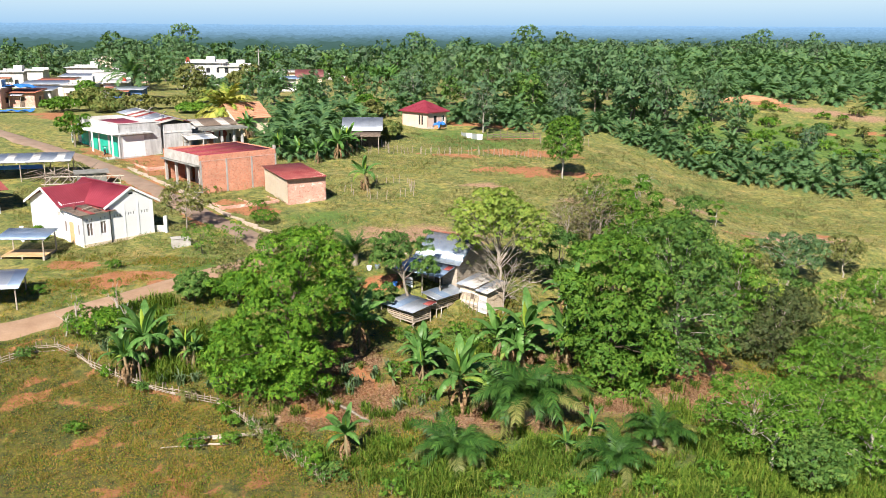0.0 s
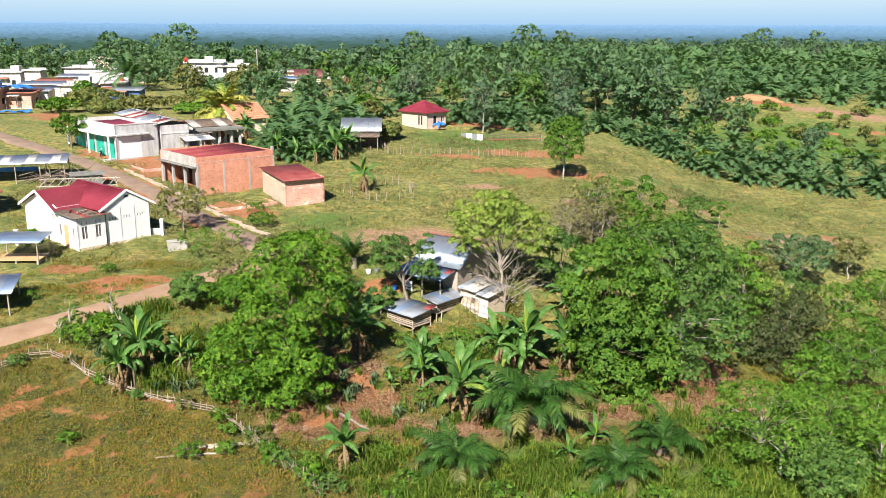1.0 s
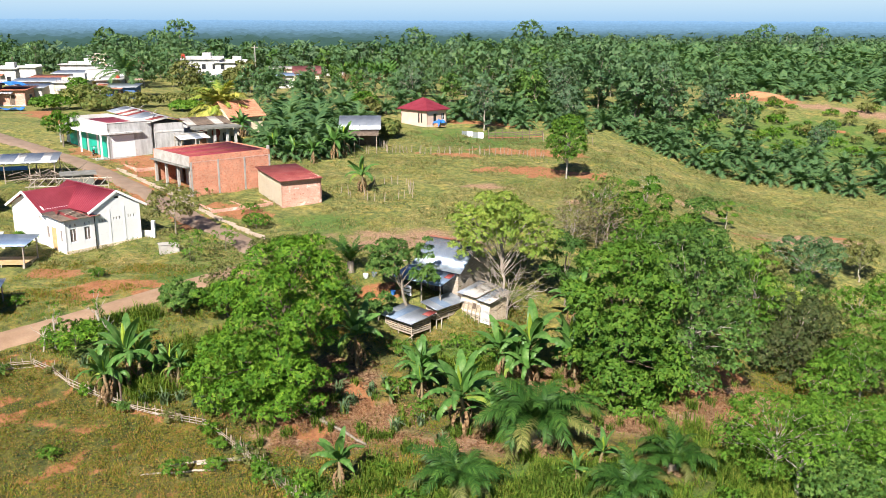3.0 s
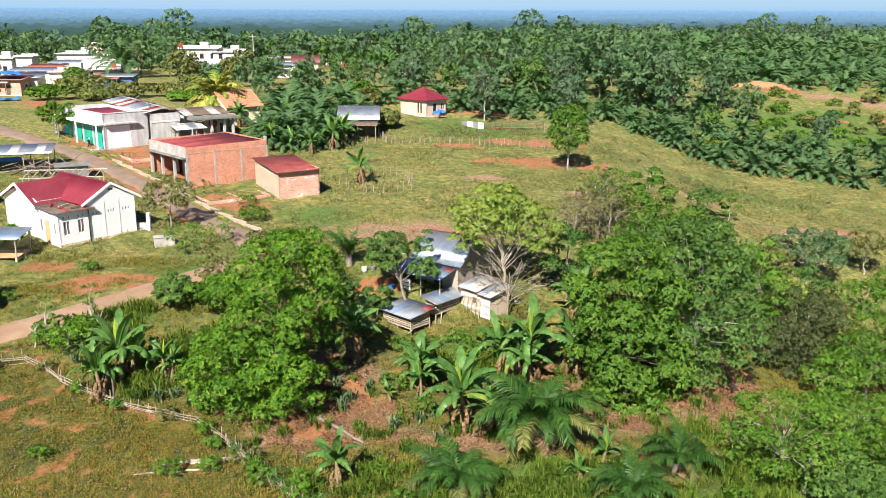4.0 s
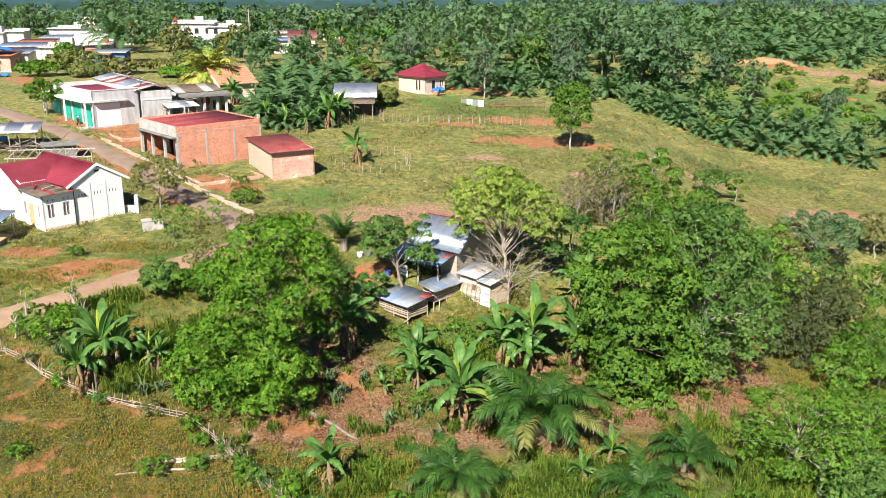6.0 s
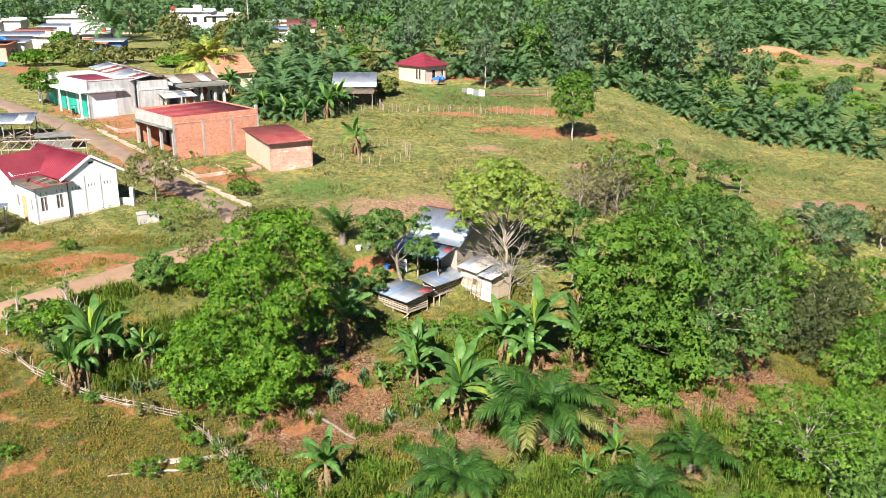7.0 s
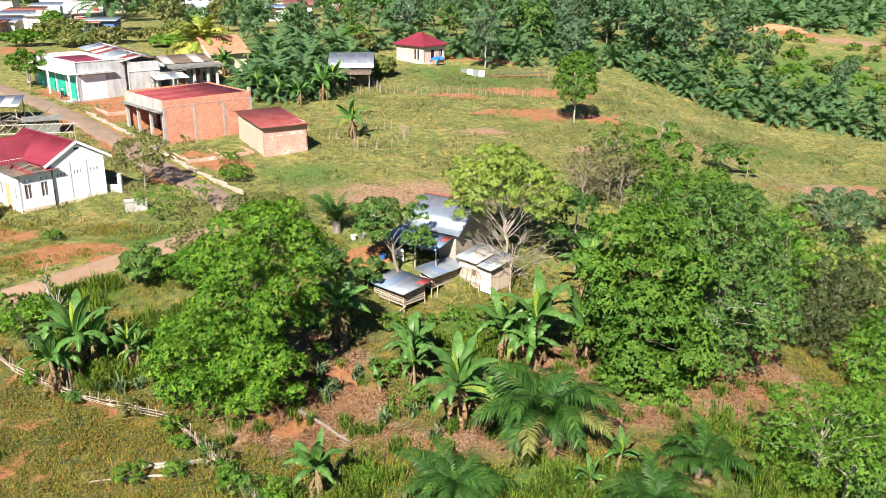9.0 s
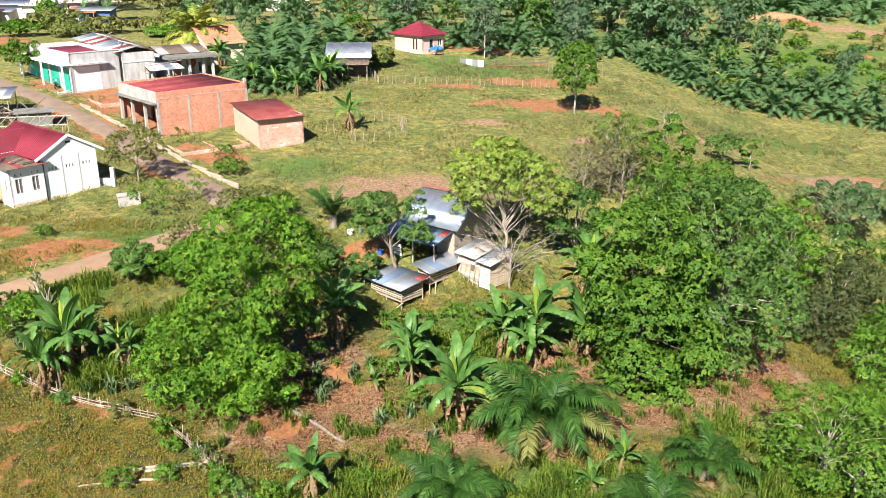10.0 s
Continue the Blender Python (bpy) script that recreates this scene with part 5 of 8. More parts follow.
def far_ridge(dist, top, seed, colour, name):
    """A plain distant line of woods that glows, its haze painted in as colour."""
    a = np.linspace(-0.72, 0.72, 1600 if dist < 2500 else 700)
    x, y = dist * np.sin(a), dist * np.cos(a)
    z = top + 0.0007 * dist * (value_noise(x, y * 0 + seed, dist * 0.12, seed) - 0.5) + 3.0 * value_noise(x, y * 0, 5.0, seed + 1) ** 2 + 3.0 * value_noise(x, y * 0, 14.0, seed + 2) + 1.5 * value_noise(x, y * 0, 40.0, seed + 3)
    V = np.concatenate([np.column_stack([x, y, 0 * x - 60]), np.column_stack([x, y, z])])
    n = len(a)
    Q = np.array([(i, i + 1, n + i + 1, n + i) for i in range(n - 1)])
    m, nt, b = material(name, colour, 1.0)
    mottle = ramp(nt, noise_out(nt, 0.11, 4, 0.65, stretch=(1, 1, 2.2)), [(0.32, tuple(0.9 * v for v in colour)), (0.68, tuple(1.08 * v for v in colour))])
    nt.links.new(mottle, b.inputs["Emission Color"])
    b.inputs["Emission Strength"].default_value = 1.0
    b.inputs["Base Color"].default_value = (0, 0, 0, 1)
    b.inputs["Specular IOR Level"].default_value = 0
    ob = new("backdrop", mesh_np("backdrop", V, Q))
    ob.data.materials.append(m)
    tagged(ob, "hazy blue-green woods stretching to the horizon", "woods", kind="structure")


# ridge glow runs from dull green to pale blue, imitating haze by distance
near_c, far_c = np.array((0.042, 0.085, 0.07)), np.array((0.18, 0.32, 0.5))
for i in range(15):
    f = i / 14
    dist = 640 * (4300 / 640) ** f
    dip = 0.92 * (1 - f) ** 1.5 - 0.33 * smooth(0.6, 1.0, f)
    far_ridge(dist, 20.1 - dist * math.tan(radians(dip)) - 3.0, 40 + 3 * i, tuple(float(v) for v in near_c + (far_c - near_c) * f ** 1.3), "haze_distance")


def cut_bank():
    """A low face of orange earth where the slope was dug away."""
    u, v = np.linspace(0, 1, 60), np.linspace(0, 1, 9)
    U, Vv = np.meshgrid(u, v)
    x = 41.5 + 13.0 * U + 0.6 * (value_noise(U * 40, Vv * 9, 3.0, 51) - 0.5)
    top = (1.5 + 0.9 * value_noise(U * 40, 0 * U, 5.0, 52)) * np.sin(math.pi * np.clip(U, 0.02, 0.98)) ** 0.5
    y = 186.5 - 3.6 * U + 3.2 * Vv + 0.9 * (value_noise(U * 40, Vv * 9, 2.0, 53) - 0.5)
    z = height(x, y) - 0.15 + 0.6 * top * Vv ** 0.7 * (1 - 0.9 * (Vv > 0.95))
    idx = np.arange(U.size).reshape(U.shape)
    Q = np.stack([idx[:-1, :-1], idx[:-1, 1:], idx[1:, 1:], idx[1:, :-1]], -1).reshape(-1, 4)
    ob = new("ground", mesh_np("ground", np.stack([x, y, z], -1).reshape(-1, 3), Q, True))
    ob.data.materials.append(surface("orange_earth", (0.34, 0.15, 0.065), (0.46, 0.25, 0.13), 0.95, 0.5, 5, third=(0.3, 0.13, 0.06), bump_d=0.05))
    tagged(ob, "dug-away bank of bare orange earth", "bank", kind="structure")


cut_bank()


# ---- buildings ----
def wall(parent, p0, p1, h, mat, openings=(), thick=0.15, z0=-0.4, peak=None, name="wall", label="", h1=None):
    """A wall from p0 to p1 with holes (x0, x1, z0, z1); h1: other end's height; peak: (x, z) of a gable. Its outer face is on the right of the way from p0 to p1."""
    p0, p1 = Vector((*p0, 0)), Vector((*p1, 0))
    L = (p1 - p0).length
    h1 = h if h1 is None else h1
    bm = bmesh.new()
    def top(x):
        if peak:
            return h + (peak[1] - h) * x / peak[0] if x <= peak[0] else h1 + (peak[1] - h1) * (L - x) / (L - peak[0])
        return h + (h1 - h) * x / L
    xs = sorted({0.0, L, *([peak[0]] if peak else []), *[v for o in openings for v in o[:2]]})
    zs = sorted({z0, *[v for o in openings for v in o[2:]]}) + [None]
    nx, nz = len(xs) - 1, len(zs) - 1
    def solid(i, j):
        if not (0 <= i < nx and 0 <= j < nz):
            return False
        cx = (xs[i] + xs[i + 1]) / 2
        cz = (zs[j] + zs[j + 1]) / 2 if zs[j + 1] is not None else zs[j] + 0.01
        return not any(o[0] < cx < o[1] and o[2] < cz < o[3] for o in openings)
    made = {}
    def vert(i, j, s):
        if (i, j, s) not in made:
            made[i, j, s] = bm.verts.new((xs[i], s * thick, top(xs[i]) if zs[j] is None else zs[j]))
        return made[i, j, s]
    for i in range(nx):
        for j in range(nz):
            if not solid(i, j):
                continue
            bm.faces.new([vert(i, j, 0), vert(i + 1, j, 0), vert(i + 1, j + 1, 0), vert(i, j + 1, 0)])
            bm.faces.new([vert(i, j + 1, 1), vert(i + 1, j + 1, 1), vert(i + 1, j, 1), vert(i, j, 1)])
            for di, dj, c in ((-1, 0, ((i, j), (i, j + 1))), (1, 0, ((i + 1, j + 1), (i + 1, j))), (0, -1, ((i + 1, j), (i, j))), (0, 1, ((i, j + 1), (i + 1, j + 1)))):
                if not solid(i + di, j + dj):
                    (a, b), (c2, d2) = c
                    bm.faces.new([vert(a, b, 0), vert(c2, d2, 0), vert(c2, d2, 1), vert(a, b, 1)])
    ang = math.degrees(math.atan2(p1.y - p0.y, p1.x - p0.x))
    return part(name, bm, mat, parent, label, pose(p0.x, p0.y, 0, 0, 0, ang))


def window(w, x0, x1, z0, z1, frame_mat, pane_mat, bars=1, name="window", label=""):
    """A framed window set into a hole of a wall part."""
    bm = bmesh.new()
    t = 0.05
    for b in ((x0, x0 + t, z0, z1), (x1 - t, x1, z0, z1), (x0 + t, x1 - t, z0, z0 + t), (x0 + t, x1 - t, z1 - t, z1)):
        add_box(bm, b[0], b[1], 0.02, 0.1, b[2], b[3])
    for i in range(bars):
        c = x0 + (x1 - x0) * (i + 1) / (bars + 1)
        add_box(bm, c - 0.02, c + 0.02, 0.03, 0.09, z0 + t, z1 - t)
    fr = part(name, bm, frame_mat, w, label)
    return fr


def pane(w, x0, x1, z0, z1, mat, name="pane", depth=0.07, label=""):
    return part(name, box(x0, x1, depth, depth + 0.02, z0, z1), mat, w, label)


def sheet(parent, a, b, c, mat, pitch=0.25, depth=0.03, rows=1, step=0.0, name="roof_sheet", label="", thick=0.02):
    """A ribbed roof sheet: a to b along the eave, c the way up the slope; rows with small steps read as pressed tiles."""
    a, b, c = np.array(a, float), np.array(b, float), np.array(c, float)
    u = b - a
    n = np.cross(u, c)
    n /= np.linalg.norm(n)
    if n[2] < 0:
        n = -n
    k = max(2, int(np.linalg.norm(u) / pitch))
    us, hs = [], []
    for i in range(k):
        for f, hh in ((0.0, 0.0), (0.35, 0.0), (0.5, 1.0), (0.85, 1.0)):
            us.append((i + f) / k)
            hs.append(hh * depth)
    us.append(1.0)
    hs.append(0.0)
    us, hs = np.array(us), np.array(hs)
    vs, dz = [], []
    for r in range(rows):
        vs += [r / rows, (r + 0.98) / rows]
        dz += [step, 0.0]
    V = []
    for v, d in zip(vs, dz):
        V.append(a + u * us[:, None] + c * v + n * (hs + d)[:, None])
    for v in (vs[0], vs[-1]):
        V.append(a + u * us[:, None] + c * v - n * thick + 0 * us[:, None])
    m = len(us)
    V = np.concatenate(V)
    Q, R = [], len(vs)
    for r in range(R - 1):
        Q += [(r * m + i, r * m + i + 1, (r + 1) * m + i + 1, (r + 1) * m + i) for i in range(m - 1)]
    B0, B1 = R * m, (R + 1) * m
    Q += [(B0 + i, B1 + i, B1 + i + 1, B0 + i + 1) for i in range(m - 1)]
    Q += [(i, B0 + i, B0 + i + 1, i + 1) for i in range(m - 1)]
    Q += [((R - 1) * m + i, (R - 1) * m + i + 1, B1 + i + 1, B1 + i) for i in range(m - 1)]
    for i in (0, m - 1):
        Q.append((i, (R - 1) * m + i, B1 + i, B0 + i))
    return part(name, mesh_np(name, V, np.array(Q)), mat, parent, label)


def board(parent, p, q, w, t, mat, name="board", label=""):
    """A flat board from p to q, w high and t thick."""
    p, q = Vector(p), Vector(q)
    d = q - p
    m = Matrix.Translation(p) @ d.to_track_quat("X", "Z").to_matrix().to_4x4()
    return part(name, box(0, d.length, -t / 2, t / 2, -w / 2, w / 2), mat, parent, label, m)


def post(parent, x, y, z0, z1, r, mat, name="post", label="", top=None):
    bm = bmesh.new()
    tx, ty = top or (x, y)
    cap_pole(bm, (x, y, z0), (tx, ty, z1), r, r * 0.85, 7)
    return part(name, bm, mat, parent, label)


def slab(parent, pts, z0, z1, mat, name, label=""):
    """A flat plate over a plan outline."""
    bm = bmesh.new()
    lo, hi = [bm.verts.new((x, y, z0)) for x, y in pts], [bm.verts.new((x, y, z1)) for x, y in pts]
    bm.faces.new(lo[::-1]), bm.faces.new(hi)
    for i in range(len(pts)):
        j = (i + 1) % len(pts)
        bm.faces.new((lo[i], lo[j], hi[j], hi[i]))
    return part(name, bm, mat, parent, label)


def white_house():
    h = thing("house", -35.2, 68.75, gz(-35, 70) - 0.1, 56, "white plastered house with a dark red metal roof", "house")
    H = 3.35
    vents = [(x + i * 0.26, x + i * 0.26 + 0.12, 2.25, 2.5) for x in (0.4, 1.75, 3.1) for i in range(3)]
    w = wall(h, (0, 0), (4.3, 0), H, WHITE, vents, peak=(2.15, 4.55))
    for v in vents:
        pane(w, *v, INSIDE, "vent", 0.11)
    part("gable_vent", box(1.95, 2.35, -0.012, 0.02, 4.1, 4.25), GLASS_DARK, w)
    wall(h, (4.3, 0.0), (4.3, 8.1), H, WHITE)
    for x in (1.35, 2.7, 4.15):
        part("pilaster", box(x, x + 0.12, -0.03, -0.002, 0.28, 3.3), WHITE, w)
    wall(h, (4.3, 8.1), (0.0, 8.1), H, WHITE, peak=(2.15, 4.55))
    wall(h, (0.0, 8.253), (0.0, 9.2), H, WHITE)
    wall(h, (-0.003, 9.2), (-2.6, 9.2), H, WHITE)
    win = [(0.4, 0.98, 0.95, 2.1), (1.65, 2.23, 0.95, 2.1)]
    small = [(x + d, x + d + 0.12, 2.3, 2.5) for x in (0.42, 1.67) for d in (0.0, 0.42)]
    w = wall(h, (-2.6, 0.0), (-0.003, 0.0), 2.95, WHITE, win + small)
    for v in win:
        f = window(w, *v, WHITE, None, 1)
        pane(f, v[0] + 0.05, v[1] - 0.05, v[2] + 0.05, v[3] - 0.05, CURTAIN)
    for v in small:
        pane(w, *v, INSIDE, "vent", 0.11)
    w = wall(h, (-2.6, 9.2), (-2.6, 6.2), H, WHITE, [], h1=4.4)
    w = wall(h, (-2.6, 6.2), (-2.6, 3.5), 4.4, WHITE, [(1.75, 2.5, 2.3, 2.7)], h1=H)
    pane(w, 1.75, 2.5, 2.3, 2.7, INSIDE, "vent", 0.1)
    w = wall(h, (-2.6, 3.5), (-2.6, 0.0), 2.95, WHITE, [(0.35, 0.8, 1.0, 2.05), (1.15, 2.0, 0.0, 2.05), (2.6, 2.95, 1.0, 2.0)])
    for v in ((0.35, 0.8, 1.0, 2.05), (2.6, 2.95, 1.0, 2.0)):
        f = window(w, *v, PLASTER, None, 0)
        pane(f, v[0] + 0.05, v[1] - 0.05, v[2] + 0.05, v[3] - 0.05, CURTAIN)
    d = part("door", box(1.18, 1.97, 0.03, 0.08, 0.0, 2.02, 0.01), PLANK_ORANGE, w, "light orange wooden door")
    for k in range(2):
        part("door_panel", box(1.3, 1.85, 0.015, 0.03, 0.25 + 0.95 * k, 0.95 + 0.95 * k), PLANK_ORANGE, d)
    part("floor_slab", box(-2.55, 4.25, 0.16, 8.05, -0.4, 0.02), CONCRETE, h)
    wall(h, (0.0, 3.6), (0.0, 0.16), H, WHITE)
    wall(h, (-2.45, 3.6), (0.0, 3.6), H, WHITE, [(1.0, 1.85, 0.0, 2.05)])
    # roofs
    sheet(h, (-0.5, -0.1, 3.22), (-0.5, 8.3, 3.22), (2.65, 0, 1.5), ROOF_RED, 0.24, 0.02, 1, 0.0, "roof")
    sheet(h, (4.85, -0.1, 3.18), (4.85, 8.3, 3.18), (-2.7, 0, 1.54), ROOF_RED, 0.24, 0.02, 1, 0.0, "roof")
    sheet(h, (-2.95, 3.0, 3.0), (2.2, 3.0, 3.0), (0, 3.2, 1.62), ROOF_RED, 0.2, 0.03, 9, 0.035, "roof")
    sheet(h, (-2.95, 9.6, 3.05), (0.3, 9.6, 3.05), (0, -3.4, 1.57), ROOF_RED, 0.2, 0.03, 9, 0.035, "roof")
    for p, q in (((-0.58, -0.13, 3.16), (2.15, -0.13, 4.72)), ((2.15, -0.13, 4.72), (4.95, -0.13, 3.12)), ((-3.0, 2.9, 2.93), (-3.0, 6.2, 4.6)), ((-3.0, 6.2, 4.6), (-3.0, 9.6, 3.0))):
        board(h, p, q, 0.2, 0.06, WHITE, "barge_board")
    part("ridge_cap", box(2.02, 2.28, -0.1, 8.3, 4.7, 4.76, 0.02), ROOF_RED, h)
    # the patched lean-to roof
    for i in range(7):
        x = -3.0 + i * 0.5
        sheet(h, (x, -0.35, 2.93 + 0.02 * (i % 2)), (x + 0.49, -0.35, 2.93 + 0.02 * (i % 2)), (0, 3.55, 0.22), ROOF_RUST if i in (2, 5) else WOOD_DARK, 0.16, 0.025, label="weathered dark roof sheet")
    board(h, (-2.0, 0.9, 3.2), (-0.8, 1.5, 3.2), 0.06, 0.12, WOOD, "loose_board", "loose pale board lying on the roof")
    board(h, (-2.4, 1.6, 3.22), (-1.9, 2.6, 3.5), 0.06, 0.1, ROOF_RUST, "loose_board", "fallen reddish strip")
    board(h, (-1.4, 0.2, 3.12), (-0.3, 0.4, 3.14), 0.06, 0.14, WOOD_DARK, "loose_board")
    post(h, -0.02, -0.09, -0.2, 3.1, 0.05, GLASS_DARK, "downpipe", "black rain pipe")
    part("skirting", box(-2.64, 4.34, -0.05, 0.0, -0.4, 0.28), CREAM, h, "stained yellowish footing")


def brick_house():
    h = thing("unfinished_house", -33.4, 85.8, gz(-34, 88) + 0.0, 48, "unfinished orange brick house with a rusty red roof", "house")
    Wd, D, H = 9.4, 8.6, 4.1
    w = wall(h, (0, 0), (Wd, 0), H, BRICK, z0=-0.6)
    for x in (0.0, 3.05, 6.15, Wd - 0.2):
        part("concrete_column", box(x, x + 0.2, -0.03, 0.18, -0.6, H - 0.55), CONCRETE, w)
    part("ring_beam", box(-0.03, Wd + 0.03, -0.025, 0.19, H - 0.66, H - 0.55), BRICK_PALE, w)
    wall(h, (Wd, 0), (Wd, D), H, BRICK, z0=-0.6)
    wall(h, (Wd, D), (0, D), H, BRICK, z0=-0.6)
    # open front with columns
    part("lintel_wall", box(0.0, 0.15, 0.16, D - 0.16, 3.05, H), CONCRETE, h, "raw plastered upper front wall")
    for y in (0.2, 2.9, 5.7, D - 0.4):
        part("concrete_column", box(0.0, 0.24, y, y + 0.24, -0.6, 3.05), CONCRETE, h)
    wall(h, (2.4, D - 0.15), (2.4, 0.15), 3.0, CONCRETE, [(1.5, 2.4, 0.0, 2.1), (5.0, 5.9, 0.0, 2.1)])
    part("floor_slab", box(0.0, Wd - 0.15, 0.16, D - 0.16, -0.6, 0.03), CONCRETE, h)
    for i in range(9):
        y = 0.25 + i * 0.9
        sheet(h, (0.2, y, 3.86), (0.2, y + 0.89, 3.86), (Wd - 0.5, 0, 0.22), ROOF_RUST if i % 3 != 1 else ROOF_RED, 0.22, 0.025, label="faded red roof sheet")
    part("canopy_slab", box(-0.45, -0.003, 0.0, D, 2.95, 3.07), MOSSY, h, "stained concrete ledge over the front")
    part("corner_stub", box(Wd - 0.25, Wd, 0.02, 0.27, H, H + 0.4), CONCRETE, h)


def shed():
    h = thing("brick_shed", -23.5, 84.4, gz(-22.9, 84.3), 37, "small brick shed with one cream wall and a red tin roof", "shed")
    Wd, D = 4.3, 6.8
    wall(h, (0, 0), (Wd, 0), 2.75, BRICK_PALE, z0=-0.7, h1=2.9)
    wall(h, (Wd, 0), (Wd, D), 2.9, BRICK_PALE, z0=-0.7, h1=3.2)
    wall(h, (Wd, D), (0, D), 3.2, BRICK_PALE, z0=-0.7)
    w = wall(h, (0, D), (0, 0), 3.2, BRICK_PALE, z0=-0.7, h1=2.75)
    bm = bmesh.new()
    bm.faces.new([bm.verts.new(c) for c in ((0.02, -0.025, -0.15), (D - 1.4, -0.025, 0.25), (D - 0.02, -0.025, 0.15), (D - 0.02, -0.025, 2.72), (0.02, -0.025, 3.15))])
    bmesh.ops.solidify(bm, geom=bm.faces[:], thickness=-0.02)
    part("plaster_coat", bm, CREAM_PALE, w, "cream plastered wall face")
    for i in range(5):
        x = -0.35 + i * 0.94
        sheet(h, (x, -0.45, 2.82), (x + 0.93, -0.45, 2.82), (0, D + 0.7, 0.5), ROOF_RUST, 0.2, 0.03, label="weathered dark red roof sheet")


def shophouse():
    h = thing("shophouse", -49.0, 99.9, gz(-50, 103) - 0.1, 50, "white concrete shophouse with green shutters", "shop")
    L, D, H = 12.5, 5.6, 4.1
    # street front runs along +y, side along +x
    op = [(0.4 + i * 2.9, 2.9 + i * 2.9, 0.0, 2.55) for i in range(4)]
    w = wall(h, (0, L), (0, 0), H, WHITE_OLD, [(L - b, L - a, z0, z1) for a, b, z0, z1 in op], z0=-0.8, thick=0.2)
    for a, b, z0, z1 in op:
        for k in range(8):
            x0 = (L - b) + k * (b - a) / 8
            part("shutter_slat", box(x0 + 0.01, x0 + (b - a) / 8 - 0.01, 0.08, 0.12, 0.0, 2.52), GREEN_PAINT, w, "green shutter board")
    for y in (0.0, 5.9, L - 0.2):
        part("porch_column", box(-0.92, -0.76, y, y + 0.16, -0.8, 2.85), WHITE, h)
    part("canopy_slab", box(-0.95, -0.003, -0.1, L + 0.3, 2.85, 3.1), WHITE, h, "white concrete canopy over the shop front")
    part("porch_floor", box(-1.6, -0.003, -0.1, L, -0.8, 0.02), CONCRETE, h)
    w = wall(h, (0.003, 0), (D, 0), H, WHITE_OLD, [(0.35, 3.3, 0.0, 2.6)], z0=-0.8, thick=0.2)
    part("roller_door", box(0.35, 3.3, 0.07, 0.11, 0.0, 2.6), WHITE, w, "closed white roller door")
    for k in range(13):
        part("roller_slat", box(0.37, 3.28, 0.05, 0.07, 0.2 * k + 0.02, 0.2 * k + 0.18), WHITE, w)
    part("side_canopy", box(0.0, 4.2, -0.5, -0.003, 2.82, 3.0), WHITE_OLD, h, "grey concrete ledge over the side door")
    wall(h, (D, 0), (D, L), H, PLASTER, z0=-0.8)
    wall(h, (D, L), (0, L), H, PLASTER, z0=-0.8)
    part("roof_slab", box(0.2, D - 0.16, 0.2, L - 0.16, 3.3, 3.45), CONCRETE, h)
    sheet(h, (0.4, 0.5, 3.55), (D - 0.4, 0.5, 3.55), (0, 9.5, 0.3), ROOF_RED, 0.25, 0.03)
    part("parapet_cap", box(-0.05, 0.25, -0.05, L + 0.05, H, H + 0.08), PLASTER, h)
    part("parapet_cap", box(0.255, D + 0.05, -0.05, 0.25, H, H + 0.08), PLASTER, h)
    # grey plastered annexe with a patched roof
    g = thing("annexe", -45.1, 104.35, gz(-45, 106) - 0.1, 44, "grey plastered annexe with patched red and tin roof", "house")
    w = wall(g, (0, 0), (3.7, 0), 3.7, WHITE_OLD, [(2.4, 3.1, 1.0, 2.2)], z0=-0.8, thick=0.2)
    f = window(w, 2.4, 3.1, 1.0, 2.2, WHITE_OLD, None, 1, label="louvred grey window")
    for k in range(6):
        part("louvre", box(2.46, 3.04, 0.03, 0.06, 1.07 + k * 0.18, 1.2 + k * 0.18), PLASTER, f)
    part("plaster_band", box(0.0, 3.7, -0.05, 0.0, 2.6, 2.8), PLASTER, w, "grey ledge on the wall")
    wall(g, (3.7, 0), (3.7, 15), 3.7, PLASTER, z0=-0.8)
    wall(g, (3.7, 15), (0, 15), 3.7, PLASTER, z0=-0.8)
    wall(g, (0, 15), (0, 0), 3.7, PLASTER, z0=-0.8)
    tones = (ROOF_RUST, ZINC, CONCRETE, ZINC, ROOF_RUST, WHITE_OLD, ZINC)
    for i in range(12):
        y = -0.2 + i * 1.28
        dz = 0.02 * (i % 2) + 0.03 * i
        sheet(g, (4.1, y, 3.75 + dz), (4.1, y + 1.32, 3.75 + dz), (-2.3, 0, 0.6), tones[(i * 3) % 7], 0.2, 0.03, label="patched roof sheet")
        sheet(g, (-0.9, y, 3.85 + dz), (-0.9, y + 1.32, 3.85 + dz), (2.7, 0, 0.5), tones[(i * 5 + 2) % 7], 0.2, 0.03, label="patched roof sheet")
    for k, (x, y) in enumerate(((0.4, 2.0), (2.0, 5.0), (0.9, 8.0), (2.2, 10.5))):
        board(g, (x, y, 4.62 + 0.03 * y / 1.28), (x + 0.9, y + 1.6, 4.66 + 0.03 * y / 1.28), 0.05, 0.14, WOOD, "roof_batten", "loose batten weighing down the sheets")
    # stall against the annexe
    st = thing("market_stall", -41.6, 104.0, gz(-41, 104.6) - 0.05, 44, "open stall of poles under loose grey sheets", "stall")
    for x, y, h1 in ((0, 0, 2.1), (3.4, 0, 2.0), (0, 2.2, 2.6), (3.4, 2.2, 2.5), (1.7, 0, 2.05)):
        post(st, x, y, -0.5, h1, 0.06, WOOD)
